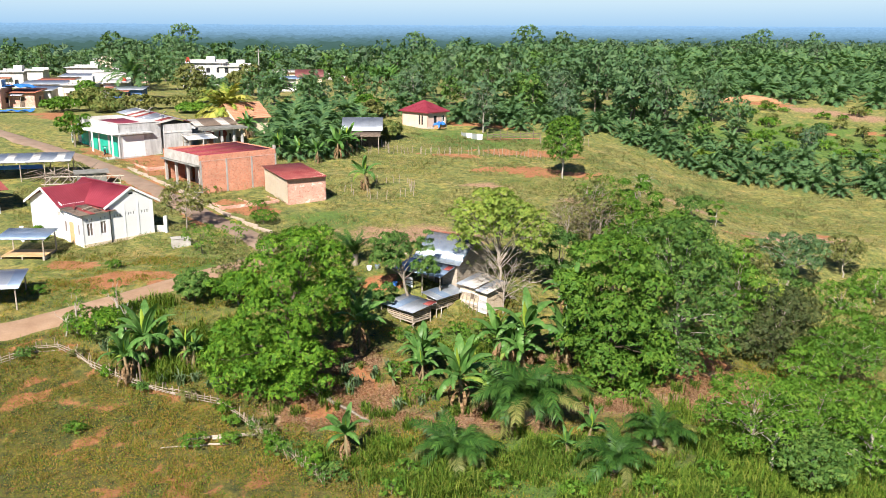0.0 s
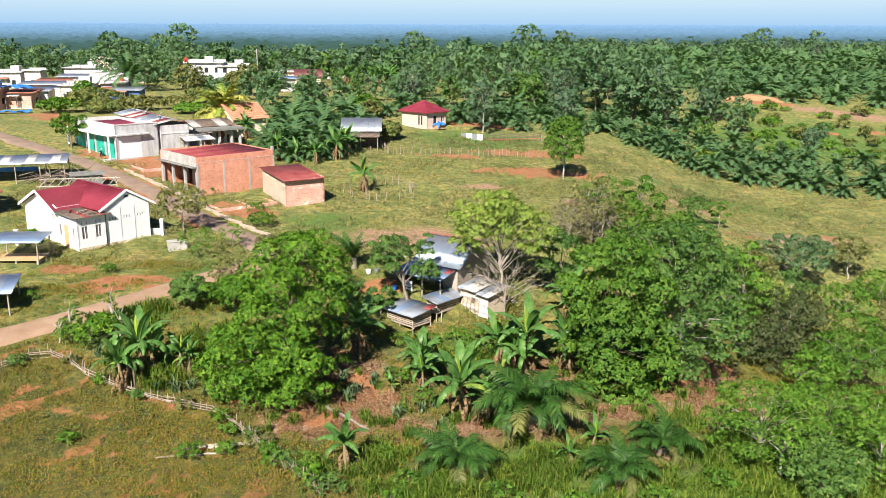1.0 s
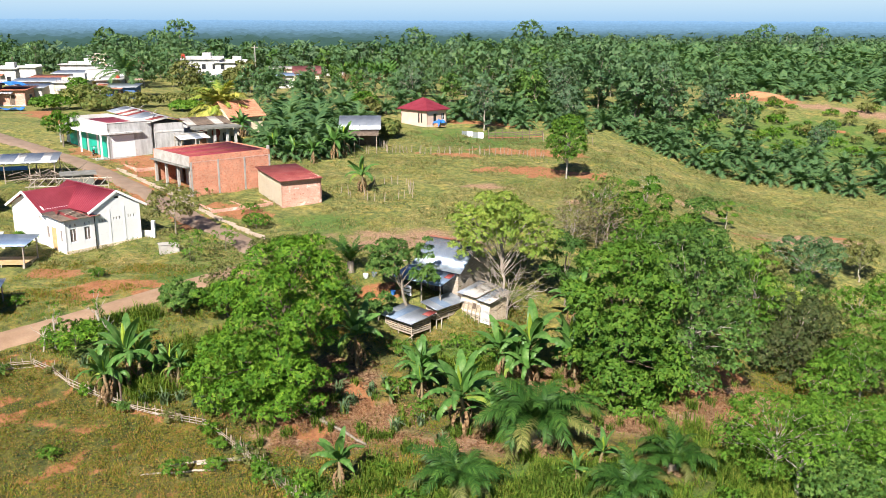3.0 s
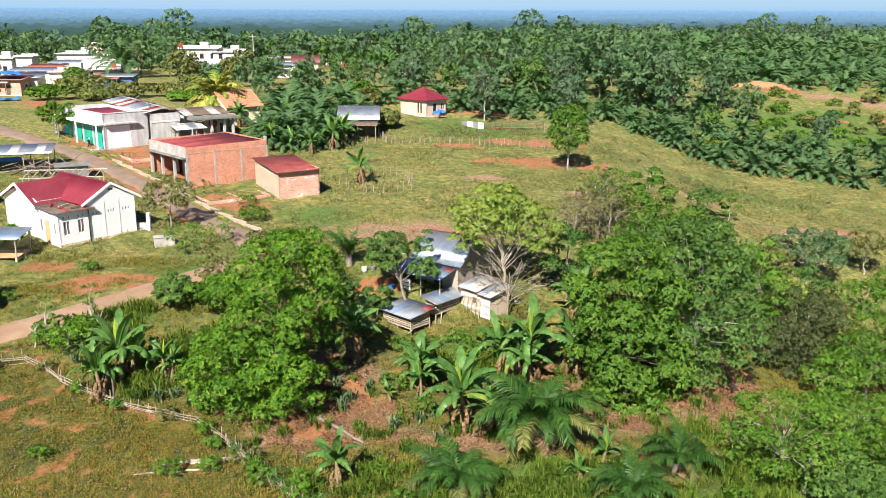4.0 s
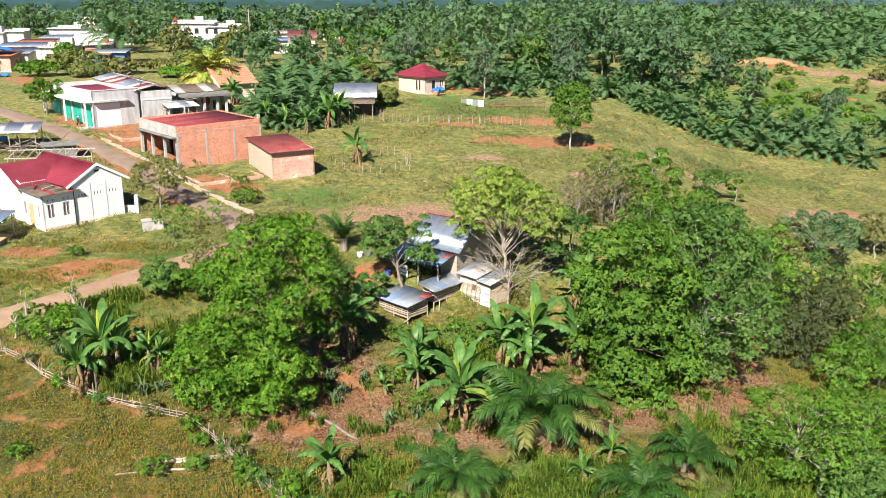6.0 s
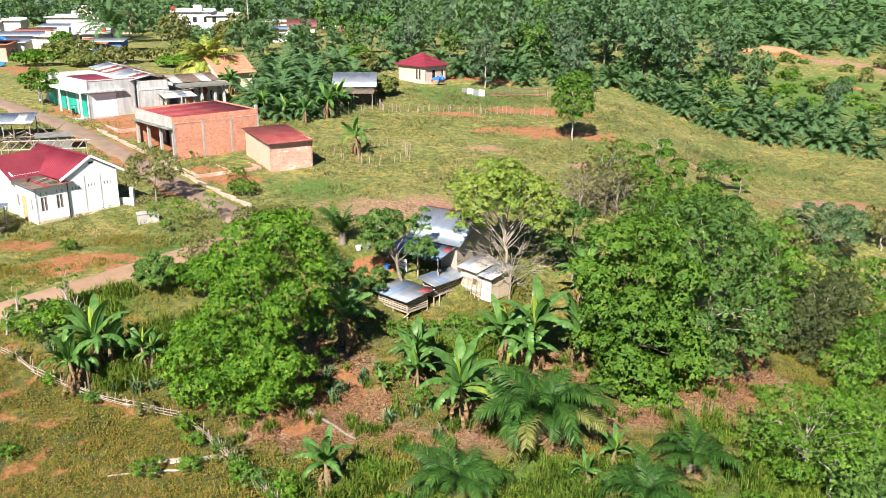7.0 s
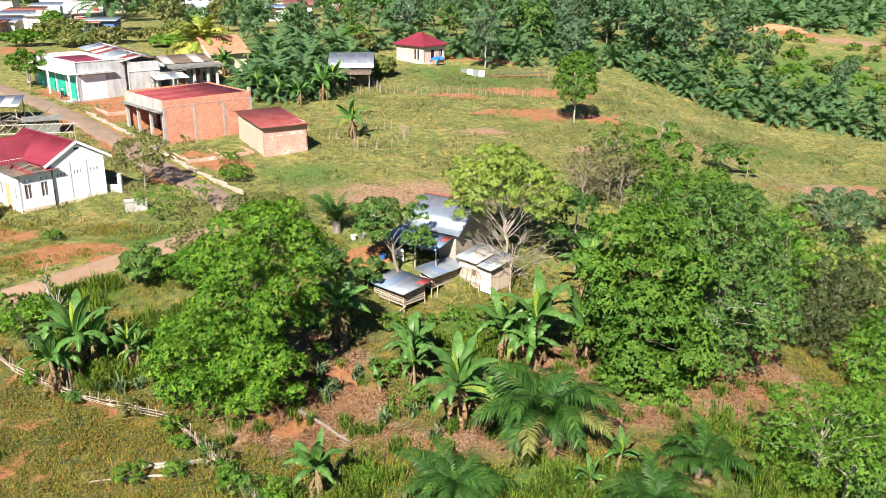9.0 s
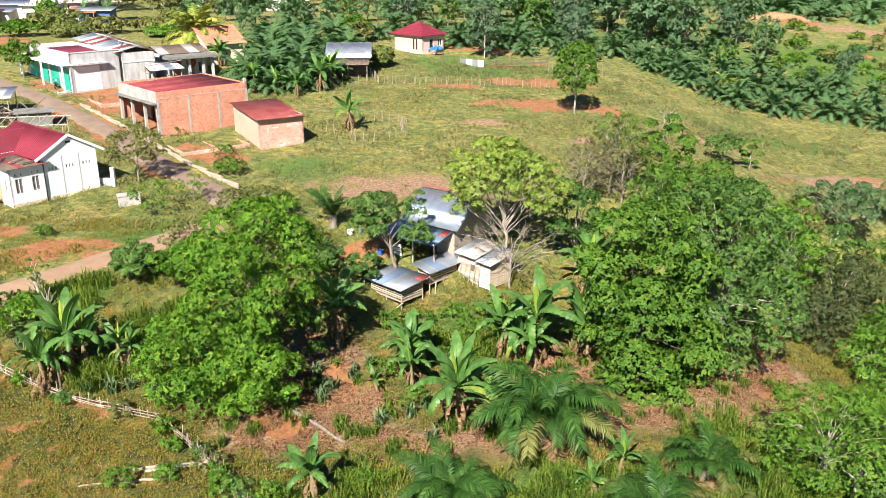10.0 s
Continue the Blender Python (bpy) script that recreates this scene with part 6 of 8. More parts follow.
    for i in range(4):
        x = -0.3 + i
        sheet(st, (x, -0.4, 2.08 + 0.03 * (i % 2)), (x + 0.98, -0.4, 2.08), (0.1, 2.9, 0.5), (WHITE_OLD, PLASTER, ZINC, PLASTER)[i], 0.14, 0.02, label="loose grey roof sheet")
    board(st, (-0.3, 0.1, 2.62), (3.9, 0.9, 2.86), 0.06, 0.1, BARK_PALE, "loose_pole", "pale pole lying on the roof")
    part("counter", box(0.2, 3.2, 0.1, 0.7, 0.75, 0.85, 0.01), PLANK_ORANGE, st, "orange plank counter")
    part("counter_front", box(0.2, 3.2, 0.08, 0.1, 0.0, 0.747), PLANK_WARM, st)
    for i in range(4):
        part("sack", box(0.3 + 0.75 * i, 0.85 + 0.75 * i, 0.2, 0.6, 0.853, 1.15 + 0.1 * (i % 2), 0.08), (ROOF_TILE, PLANK_ORANGE, CREAM, ROOF_RUST)[i], st, "bulging cloth sack")
    # porch house with arches
    p = thing("porch_house", -41.0, 107.5, gz(-39.5, 109.5) - 0.2, 42, "old house with an open porch and arched red doors", "house")
    w = wall(p, (0, 2), (5.4, 2), 3.0, PLASTER, [(1.1, 2.0, 0, 2.1), (2.9, 3.8, 0, 2.1), (4.2, 5.0, 0.8, 2.0)], z0=-0.8)
    for x in (1.1, 2.9):
        d = part("door", box(x, x + 0.9, 0.05, 0.1, 0, 2.1), ROOF_TILE, w, "orange-red wooden door")
        bm = bmesh.new()
        bmesh.ops.create_cone(bm, cap_ends=True, segments=20, radius1=0.6, radius2=0.6, depth=0.04, matrix=pose(x + 0.45, -0.025, 1.95, 90, 0, 0))
        part("door_arch", bm, ROOF_RUST, d, "red arched door head")
    f = window(w, 4.2, 5.0, 0.8, 2.0, WHITE, None, 1)
    pane(f, 4.25, 4.95, 0.85, 1.95, GLASS_DARK)
    wall(p, (5.4, 2), (5.4, 8), 3.0, CREAM, z0=-0.8)
    wall(p, (5.4, 8), (0, 8), 3.0, PLASTER, z0=-0.8)
    wall(p, (0, 8), (0, 2), 3.0, PLASTER, z0=-0.8)
    for x in (0.0, 2.3, 4.0, 5.15):
        part("porch_column", box(x, x + 0.28, 0, 0.28, -0.8, 2.75), WHITE_OLD, p)
    part("porch_slab", box(-0.4, 5.9, -0.6, 1.997, 2.75, 3.0), MOSSY, p, "black-stained concrete porch slab")
    part("porch_floor", box(-0.2, 5.5, -0.3, 1.997, -0.8, 0.05), CONCRETE, p)
    for i in range(5):
        x = -0.3 + i * 1.22
        sheet(p, (x, 2.05, 3.1), (x + 1.2, 2.05, 3.1), (0, 3.2, 0.7), WOOD_DARK if i % 3 else CONCRETE, 0.2, 0.03, label="dark old roof sheet")
        sheet(p, (x, 8.5, 3.1), (x + 1.2, 8.5, 3.1), (0, -3.2, 0.7), ROOF_RUST, 0.2, 0.03)
    # tiled roof house
    q = thing("tile_roofed_house", -39.8, 116.8, gz(-38, 119) - 0.2, 46, "small cream house with an old clay tile roof", "house")
    for a, b in (((0, 0), (5, 0)), ((5, 0), (5, 6)), ((5, 6), (0, 6)), ((0, 6), (0, 0))):
        gab = (3.0, 4.6) if abs(a[0] - b[0]) < 0.1 else None
        wall(q, a, b, 2.8, CREAM, z0=-0.8, peak=gab)
    for r in range(9):
        f = r / 9
        sheet(q, (-0.4, -0.5 + 3.5 * f, 2.75 + 2.0 * f), (5.4, -0.5 + 3.5 * f, 2.75 + 2.0 * f), (0, 0.43, 0.245), ROOF_TILE, 0.22, 0.05, name="roof_course", label="course of worn clay tiles")
        sheet(q, (-0.4, 6.5 - 3.5 * f, 2.75 + 2.0 * f), (5.4, 6.5 - 3.5 * f, 2.75 + 2.0 * f), (0, -0.43, 0.245), ROOF_TILE, 0.22, 0.05, name="roof_course", label="course of worn clay tiles")


def pink_house():
    h = thing("house", -14.4, 131.8, gz(-15, 134) - 0.0, 52, "small peach-coloured house with a crimson hipped roof", "house")
    h.scale = (0.86, 0.86, 0.86)
    Wd, D, H = 4.9, 6.6, 2.9
    w = wall(h, (0, 0), (Wd, 0), H, PEACH, [(1.6, 2.4, 0, 2.1), (3.6, 4.4, 0.9, 2.1)], z0=-0.8)
    part("door", box(1.6, 2.4, 0.08, 0.12, 0, 2.1), GLASS_DARK, w, "dark doorway")
    f = window(w, 3.6, 4.4, 0.9, 2.1, WHITE, None, 1)
    pane(f, 3.65, 4.35, 0.95, 2.05, GLASS_DARK)
    wall(h, (Wd, 0), (Wd, D), H, PEACH, z0=-0.8)
    wall(h, (Wd, D), (0, D), H, PEACH, z0=-0.8)
    w = wall(h, (0, D), (0, 0), H, PEACH, [(4.3, 4.7, 0.5, 2.2), (5.0, 5.4, 0.5, 2.2)], z0=-0.8)
    for x in (4.3, 5.0):
        f = window(w, x, x + 0.4, 0.5, 2.2, WOOD_DARK, None, 0)
        pane(f, x + 0.05, x + 0.35, 0.55, 2.15, GLASS_DARK)
    part("footing", box(-0.04, Wd, -0.04, 0.0, -0.8, 0.25), PLASTER, h)
    bm = bmesh.new()
    o, zt, zb = 0.5, 4.7, 2.8
    e = [(-o, -o, zb), (Wd + o, -o, zb), (Wd + o, D + o, zb), (-o, D + o, zb)]
    r = [(Wd / 2, 3.0, zt), (Wd / 2, D - 3.0, zt)]
    for rows in range(10):
        f0, f1 = rows / 10, (rows + 1) / 10
        lift = 0.03
        for i, (c0, c1, t0, t1) in enumerate(((0, 1, 0, 0), (1, 2, 0, 1), (2, 3, 1, 1), (3, 0, 1, 0))):
            A, B, TA, TB = Vector(e[c0]), Vector(e[c1]), Vector(r[t0]), Vector(r[t1])
            q = [A.lerp(TA, f0), B.lerp(TB, f0), B.lerp(TB, f1), A.lerp(TA, f1)]
            q[0].z += lift
            q[1].z += lift
            vs = [bm.verts.new(v) for v in q]
            if (q[2] - q[3]).length < 1e-4:
                vs = vs[:3]
            bm.faces.new(vs)
            lo = [bm.verts.new(q[0]), bm.verts.new(q[1]), bm.verts.new(A.lerp(TA, f0)), bm.verts.new(B.lerp(TB, f0))]
            bm.faces.new((lo[0], lo[2], lo[3], lo[1]))
    bmesh.ops.remove_doubles(bm, verts=bm.verts, dist=0.001)
    part("eaves_board", box(-o, Wd + o, -o, D + o, zb - 0.12, zb - 0.01), ROOF_RED, h)
    part("roof", bm, ROOF_RED, h, "crimson pressed-metal hipped roof")
    t = thing("plank_stack", -12.6, 132.8, gz(-12.6, 132.8), 50, "stack of brown planks beside the house wall", "planks")
    for k in range(9):
        part("plank", box(-0.9 + 0.05 * (k % 3), 0.9 - 0.04 * (k % 2), -0.5 + 0.34 * (k % 3), -0.2 + 0.34 * (k % 3), 0.06 + 0.2 * (k // 3), 0.24 + 0.2 * (k // 3), 0.01), ROOF_TILE if k % 2 else PLANK_ORANGE, t)
    t = thing("blue_tarp", -12.6, 132.8, gz(-12.6, 132.8) + 0.66, 50, "crumpled blue tarpaulin thrown over a plank stack", "tarp")
    bm = bmesh.new()
    bmesh.ops.create_grid(bm, x_segments=12, y_segments=10, size=1.0)
    for v in bm.verts:
        x, y = v.co.x * 0.9, v.co.y * 0.75
        fall = max(0.0, abs(x) - 0.55) * 1.2 + max(0.0, abs(y) - 0.5) * 1.2
        v.co = Vector((x, y, 0.35 - fall + 0.3 * noise.noise(Vector((x * 2.6, y * 2.6, 4)))))
    bmesh.ops.solidify(bm, geom=bm.faces[:], thickness=0.02)
    part("cover", bm, TARP_BLUE, t)


white_house(), brick_house(), shed(), shophouse(), pink_house()


def tin_house():
    """The wooden house under tin sheets in the hollow, with its porch and back hut."""
    h = thing("tin_roofed_house", -8.4, 65.1, -0.6, -30, "low wooden house under shiny tin roof sheets", "house")
    w = wall(h, (0.1, 1.9), (3.9, 1.9), 2.4, WOOD, [(1.5, 2.3, 0, 1.9)], 0.06)
    part("door", box(1.5, 2.3, 0.02, 0.06, 0, 1.9), WOOD_DARK, w, "dark plank door")
    wall(h, (3.9, 1.9), (3.9, 6.2), 2.4, WOOD, thick=0.06, peak=(2.1, 4.0))
    wall(h, (3.9, 6.2), (0.1, 6.2), 2.4, WOOD, thick=0.06)
    wall(h, (0.1, 6.2), (0.1, 1.9), 2.4, WHITE, thick=0.06, peak=(2.2, 4.0), label="whitewashed side wall")
    for i in range(6):
        x = -0.45 + i * 0.8
        sheet(h, (x, 1.5, 2.35), (x + 0.79, 1.5, 2.35), (0, 2.6, 1.85), ZINC_SHINY, 0.1, 0.018, label="bright tin roof sheet")
        sheet(h, (x, 6.8, 2.35), (x + 0.79, 6.8, 2.35), (0, -2.7, 1.85), ZINC, 0.1, 0.018, label="bright tin roof sheet")
    board(h, (-0.45, 4.1, 4.24), (4.35, 4.1, 4.24), 0.06, 0.3, ZINC_RUST, "ridge_cap", "rusty ridge strip")
    for i in range(6):
        x = -1.0 + i * 0.8
        sheet(h, (x, -0.3, 1.72), (x + 0.79, -0.3, 1.72), (0, 2.2, 0.5), ZINC_BLUE, 0.1, 0.018, label="blue-grey porch roof sheet")
    for x, y in ((0.0, -0.1), (1.8, -0.1), (3.6, -0.1), (0.0, 1.7)):
        post(h, x, y, -0.5, 1.8, 0.06, WOOD)
    for i in range(4):
        board(h, (0.0, -0.08, 0.15 + i * 0.3), (0.8, -0.08, 0.15 + i * 0.3), 0.24, 0.02, WHITE, "porch_board", "whitewashed porch board")
    sheet(h, (3.2, 0.9, 2.03), (3.75, 0.9, 2.03), (0, 0.7, 0.16), ROOF_RUST, 0.1, 0.018, label="rusty red patch sheet")
    # plank hut at its side
    b = thing("wooden_hut", -3.75, 63.9, -1.35, -40, "pale plank hut with a rusted tin roof", "hut")
    b.scale = (0.88, 0.88, 0.88)
    for k in range(9):
        z = 0.05 + k * 0.23
        board(b, (rng.uniform(-0.06, 0.03), 0, z), (2.2, 0, z + rng.uniform(-0.02, 0.02)), 0.21, 0.025, (PLANK_WARM, PLANK_WARM, CREAM_PALE, WOOD)[(k * 3) % 4], "plank")
        board(b, (2.22, -0.02, z - 0.1), (3.3, -0.02, z - 0.1), 0.21, 0.025, (WHITE, WHITE_OLD, CREAM_PALE)[k % 3] if k < 7 else PLANK_WARM, "plank")
        board(b, (3.32, 0, z), (3.32, 2.2, z), 0.21, 0.025, PLANK_WARM, "plank")
        board(b, (-0.02, 0, z), (-0.02, 2.2, z), 0.21, 0.025, PLANK_WARM, "plank")
        board(b, (0, 2.2, z), (3.3, 2.2, z), 0.21, 0.025, PLANK_WARM, "plank")
    for x in (0.0, 1.1, 2.2, 3.25):
        post(b, x, 0.07, -0.6, 2.1, 0.05, WOOD)
        post(b, x, 2.13, -0.6, 2.4, 0.05, WOOD)
    for i in range(5):
        x = -0.25 + i * 0.78
        dz = 0.02 * (i % 2) - (0.16 if i > 2 else 0)
        sheet(b, (x, -0.4, 2.05 + dz), (x + 0.8, -0.4, 2.05 + dz), (0, 3.0, 0.5), (ZINC, CONCRETE, CONCRETE, ZINC, CONCRETE)[i], 0.1, 0.018, label="weathered tin sheet")
    part("hatch", box(1.3, 1.8, -0.05, -0.015, 0.9, 1.4), WOOD_DARK, b)
    for i in range(5):
        board(b, (0.2 + 0.5 * i, -0.3, -0.6), (0.4 + 0.5 * i, -0.06, 1.3 + 0.1 * i), 0.06, 0.05, WOOD, "leaning_pole")


def coop(x, y, z, rz, L, D, stilts, label, patch_col):
    """A raised slatted coop under tin sheets."""
    c = thing("chicken_coop", x, y, z, rz, label, "coop", "coops")
    for px, py in ((0, 0), (L, 0), (L, D), (0, D), (L / 2, 0), (L / 2, D)):
        post(c, px, py, -0.3, stilts + 0.9, 0.045, WOOD)
    for k in range(6):
        z0 = stilts + 0.03 + k * 0.15
        for p, q in (((0, 0), (L, 0)), ((L, 0), (L, D)), ((L, D), (0, D)), ((0, D), (0, 0))):
            board(c, (*p, z0), (*q, z0 + rng.uniform(-0.02, 0.02)), 0.09, 0.02, (BAMBOO, WOOD, PLANK_WARM)[k % 3], "slat")
    part("coop_floor", box(-0.02, L + 0.02, -0.02, D + 0.02, stilts - 0.06, stilts), WOOD, c)
    n = int(round((L + 0.7) / 0.8))
    for i in range(n):
        x0 = -0.35 + i * (L + 0.7) / n
        sheet(c, (x0, -0.4, stilts + 0.9 + 0.012 * (i % 2)), (x0 + (L + 0.7) / n + 0.02, -0.4, stilts + 0.9 + 0.012 * (i % 2)), (0, D + 0.8, 0.3), ZINC_BLUE if i % 3 == 1 else ZINC, 0.1, 0.016, label="tin roof sheet")
    if patch_col:
        sheet(c, (L - 0.3, D * 0.7, stilts + 1.14), (L + 0.38, D * 0.7, stilts + 1.14), (0, D * 0.3 + 0.35, 0.11), patch_col, 0.1, 0.016, label="rusty red patch sheet")
    for px in (0.2, L - 0.2):
        board(c, (px, -0.3, -0.1), (px + 0.4, -0.02, stilts), 0.06, 0.06, WOOD, "brace")
    return c


tin_house()
coop(-9.3, 61.6, -1.95, -38.5, 2.85, 1.9, 0.32, "slatted bamboo coop with a blue-grey tin roof", ROOF_RUST)
coop(-5.48, 61.84, -1.75, 53, 2.65, 1.0, 0.6, "raised plank coop with a pale tin roof", None)


def motorbike(x, y, rz):
    """A small parked motorbike."""
    b = thing("motorbike", x, y, gz(x, y) + 0.06, rz, "dark small motorbike parked before the green shutters", "motorbike")
    for wx in (0.0, 1.22):
        ring = [(wx + 0.26 * math.cos(a), 0, 0.29 + 0.26 * math.sin(a)) for a in np.linspace(0, 2 * math.pi, 19)]
        w = part("wheel", tube("wheel", ring, [0.045] * 19, 6), GLASS_DARK, b)
        bm = bmesh.new()
        cap_pole(bm, (wx, -0.05, 0.29), (wx, 0.05, 0.29), 0.06, 0.06, 8)
        for k in range(5):
            a = k * 2 * math.pi / 5
            cap_pole(bm, (wx, 0, 0.29), (wx + 0.24 * math.cos(a), 0, 0.29 + 0.24 * math.sin(a)), 0.012, 0.012, 4)
        part("rim", bm, ZINC, w)
    part("body", box(0.25, 0.95, -0.1, 0.1, 0.32, 0.62, 0.05), ROOF_RUST, b)
    part("seat", box(-0.1, 0.62, -0.13, 0.13, 0.64, 0.76, 0.04), GLASS_DARK, b)
    bm = bmesh.new()
    cap_pole(bm, (1.2, 0, 0.3), (0.98, 0, 0.98), 0.03, 0.03, 6)
    part("fork", bm, ZINC, b)
    bm = bmesh.new()
    cap_pole(bm, (0.95, -0.32, 1.0), (0.95, 0.32, 1.0), 0.02, 0.02, 6)
    part("handlebar", bm, GLASS_DARK, b)
    part("headlight", box(1.0, 1.12, -0.09, 0.09, 0.8, 0.97, 0.03), WHITE, b)
    bm = bmesh.new()
    cap_pole(bm, (0.4, 0.1, 0.35), (0.45, 0.3, 0.0), 0.018, 0.018, 5)
    part("kickstand", bm, ZINC, b)


motorbike(-51.6, 101.0, 110)


# ---- village, shelters, fences ----
def shelter(x, y, rz, L, D, h0, h1, mats, label, deck=None, post_mat=None):
    """An open shelter: posts, rails and a sloping sheet roof."""
    s = thing("shelter", x, y, gz(x, y), rz, label, "shelter")
    nx = max(2, int(L / 2.2) + 1)
    for i in range(nx):
        px = L * i / (nx - 1)
        post(s, px, 0, -0.5, h0, 0.06, post_mat or WOOD)
        post(s, px, D, -0.5, h1, 0.06, post_mat or WOOD)
    board(s, (-0.2, 0, h0 - 0.04), (L + 0.2, 0, h0 - 0.04), 0.1, 0.06, WOOD, "rail")
    board(s, (-0.2, D, h1 - 0.04), (L + 0.2, D, h1 - 0.04), 0.1, 0.06, WOOD, "rail")
    n = max(2, int((L + 0.6) / 0.85))
    for i in range(n):
        a = -0.3 + (L + 0.6) * i / n
        b = -0.3 + (L + 0.6) * (i + 1) / n
        sheet(s, (a, -0.3, h0 + 0.03), (b, -0.3, h0 + 0.03), (0, D + 0.6, h1 - h0), mats[i % len(mats)], 0.12, 0.02, label="roof sheet")
    if deck:
        for k in range(int(D / 0.3)):
            part("deck_plank", box(0, L, k * 0.3 + 0.01, k * 0.3 + 0.28, 0.2, 0.25), deck, s)
        for px in (0.1, L / 2, L - 0.1):
            part("deck_bearer", box(px - 0.05, px + 0.05, 0, D, -0.4, 0.197), WOOD, s)
    return s


shelter(-41.9, 62.6, 8, 3.6, 2.6, 1.75, 2.0, (ZINC_BLUE,), "open shelter with a blue tin roof over an orange plank deck", PLANK_ORANGE)
shelter(-38.8, 51.0, 20, 4.6, 3.4, 1.5, 1.9, (ZINC, ZINC, ZINC_BLUE), "low open shelter with a pale tin roof")
shelter(-60.8, 83.6, 22, 12.3, 4.5, 2.1, 2.5, (ZINC, PLASTER, ZINC), "long open shelter with a pale tin roof", None, WOOD)
tp = thing("blue_tarp", -57.3, 85.8, gz(-57, 86) + 0.8, 22, "blue tarpaulin hung under the shelter roof", "tarp")
part("cover", box(-2.5, 5.5, -0.05, 0.05, 0.45, 0.9, 0.03), TARP_BLUE, tp)

lh = thing("house", -54.2, 71.8, gz(-50, 74) - 0.1, 50, "low house with a rust-red roof and white porch posts", "house")
for a, b in (((0, 0), (5, 0)), ((5, 0), (5, 5)), ((5, 5), (0, 5)), ((0, 5), (0, 0))):
    wall(lh, a, b, 2.5, WHITE)
for i in range(7):
    sheet(lh, (-0.6 + i, -2.0, 2.4), (0.38 + i, -2.0, 2.4), (0, 4.6, 1.2), ROOF_RUST, 0.2, 0.03, label="rust-red roof sheet")
    sheet(lh, (-0.6 + i, 5.6, 2.5), (0.38 + i, 5.6, 2.5), (0, -3.0, 1.1), ROOF_RUST, 0.2, 0.03)
for x in (0.0, 2.5, 5.4):
    post(lh, x, -1.8, -0.4, 2.4, 0.09, WHITE, "porch_post")


def village_house(x, y, rz, w, d, h, wmat, roof, rmat, label, holes=2, tank=None, category="house"):
    """A house of the village: walls with window holes, panes, and a flat, shed or gabled roof."""
    v = thing("village_house", x, y, gz(x, y) - 0.1, rz, label, category, "village houses")
    ops = []
    for i in range(holes):
        c = w * (i + 0.5) / holes
        ops.append((c - 0.45, c + 0.45, 0.0 if i == 0 else 0.9, 2.05))
        if h > 5:
            ops.append((c - 0.45, c + 0.45, 3.7, 4.9))
    pk = (d / 2, h + d * 0.28) if roof == "gable" else None
    f = wall(v, (0, 0), (w, 0), h, wmat, ops, z0=-0.6)
    for o in ops:
        pane(f, o[0], o[1], o[2], o[3], GLASS_DARK if o[2] > 0 else WOOD_DARK, "window_pane" if o[2] > 0 else "door")
    wall(v, (w, 0), (w, d), h, wmat, z0=-0.6, peak=pk)
    wall(v, (w, d), (0, d), h, wmat, z0=-0.6)
    wall(v, (0, d), (0, 0), h, wmat, z0=-0.6, peak=pk)
    if w > 4:
        board(v, (0.4, -0.95, 2.35), (w * 0.55, -0.95, 2.35), 0.06, 0.06, WOOD, "awning_beam")
        sheet(v, (0.3, -1.0, 2.38), (w * 0.6, -1.0, 2.38), (0, 0.99, 0.3), ZINC_RUST if int(abs(x)) % 3 == 0 else (ZINC if int(abs(x)) % 3 == 1 else ZINC_BLUE), 0.16, 0.02, name="awning", label="small sheet awning over the door")
        for px in (0.45, w * 0.53):
            post(v, px, -0.93, -0.5, 2.34, 0.05, WOOD, "awning_post")
        part("side_window", box(w - 0.003, w + 0.03, d * 0.35, d * 0.35 + 0.9, 1.0, 2.0), GLASS_DARK, v, "dark side window")
        part("wall_stain", box(-0.004, w * 0.999, -0.012, -0.001, -0.6, 0.25), PLASTER, v, "damp grey footing")
    if roof == "flat":
        part("roof_slab", box(-0.4, w + 0.4, -0.5, d + 0.3, h - 0.003, h + 0.18), rmat, v)
        part("parapet", box(0.0, w, d - 0.2, d, h + 0.183, h + 0.6), wmat, v)
        if w > 5:
            part("stair_room", box(w * 0.55, w * 0.55 + 2.0, d * 0.4, d * 0.4 + 1.8, h + 0.183, h + 1.5, 0.03), PLASTER, v, "small grey room on the flat roof")
            for k in range(4):
                post(v, w * (0.08 + 0.12 * k), 0.3, h + 0.18, h + 0.85, 0.04, WOOD_DARK, "steel_stub")
    elif roof == "shed":
        sheet(v, (-0.4, -0.6, h - 0.05), (w + 0.4, -0.6, h - 0.05), (0, d + 1.0, 0.45), rmat, 0.25, 0.03, name="roof")
    else:
        sheet(v, (-0.5, -0.6, h - 0.3), (w + 0.5, -0.6, h - 0.3), (0, d / 2 + 0.6, d * 0.28 + 0.36), rmat, 0.25, 0.03, name="roof")
        sheet(v, (-0.5, d + 0.6, h - 0.3), (w + 0.5, d + 0.6, h - 0.3), (0, -d / 2 - 0.6, d * 0.28 + 0.36), rmat, 0.25, 0.03, name="roof")
    if tank:
        t = thing("water_tank", 0, 0, 0, 0, "red plastic water tank on the roof", "tank", "water tanks")
        t.matrix_basis = v.matrix_basis @ pose(tank[0], tank[1], h + 0.2)
        bm = bmesh.new()
        bmesh.ops.create_cone(bm, cap_ends=True, segments=14, radius1=0.45, radius2=0.42, depth=0.9, matrix=pose(0, 0, 0.45))
        bmesh.ops.create_cone(bm, cap_ends=True, segments=14, radius1=0.42, radius2=0.15, depth=0.22, matrix=pose(0, 0, 1.01))
        part("tank_body", bm, RED_PLASTIC, t)
    return v


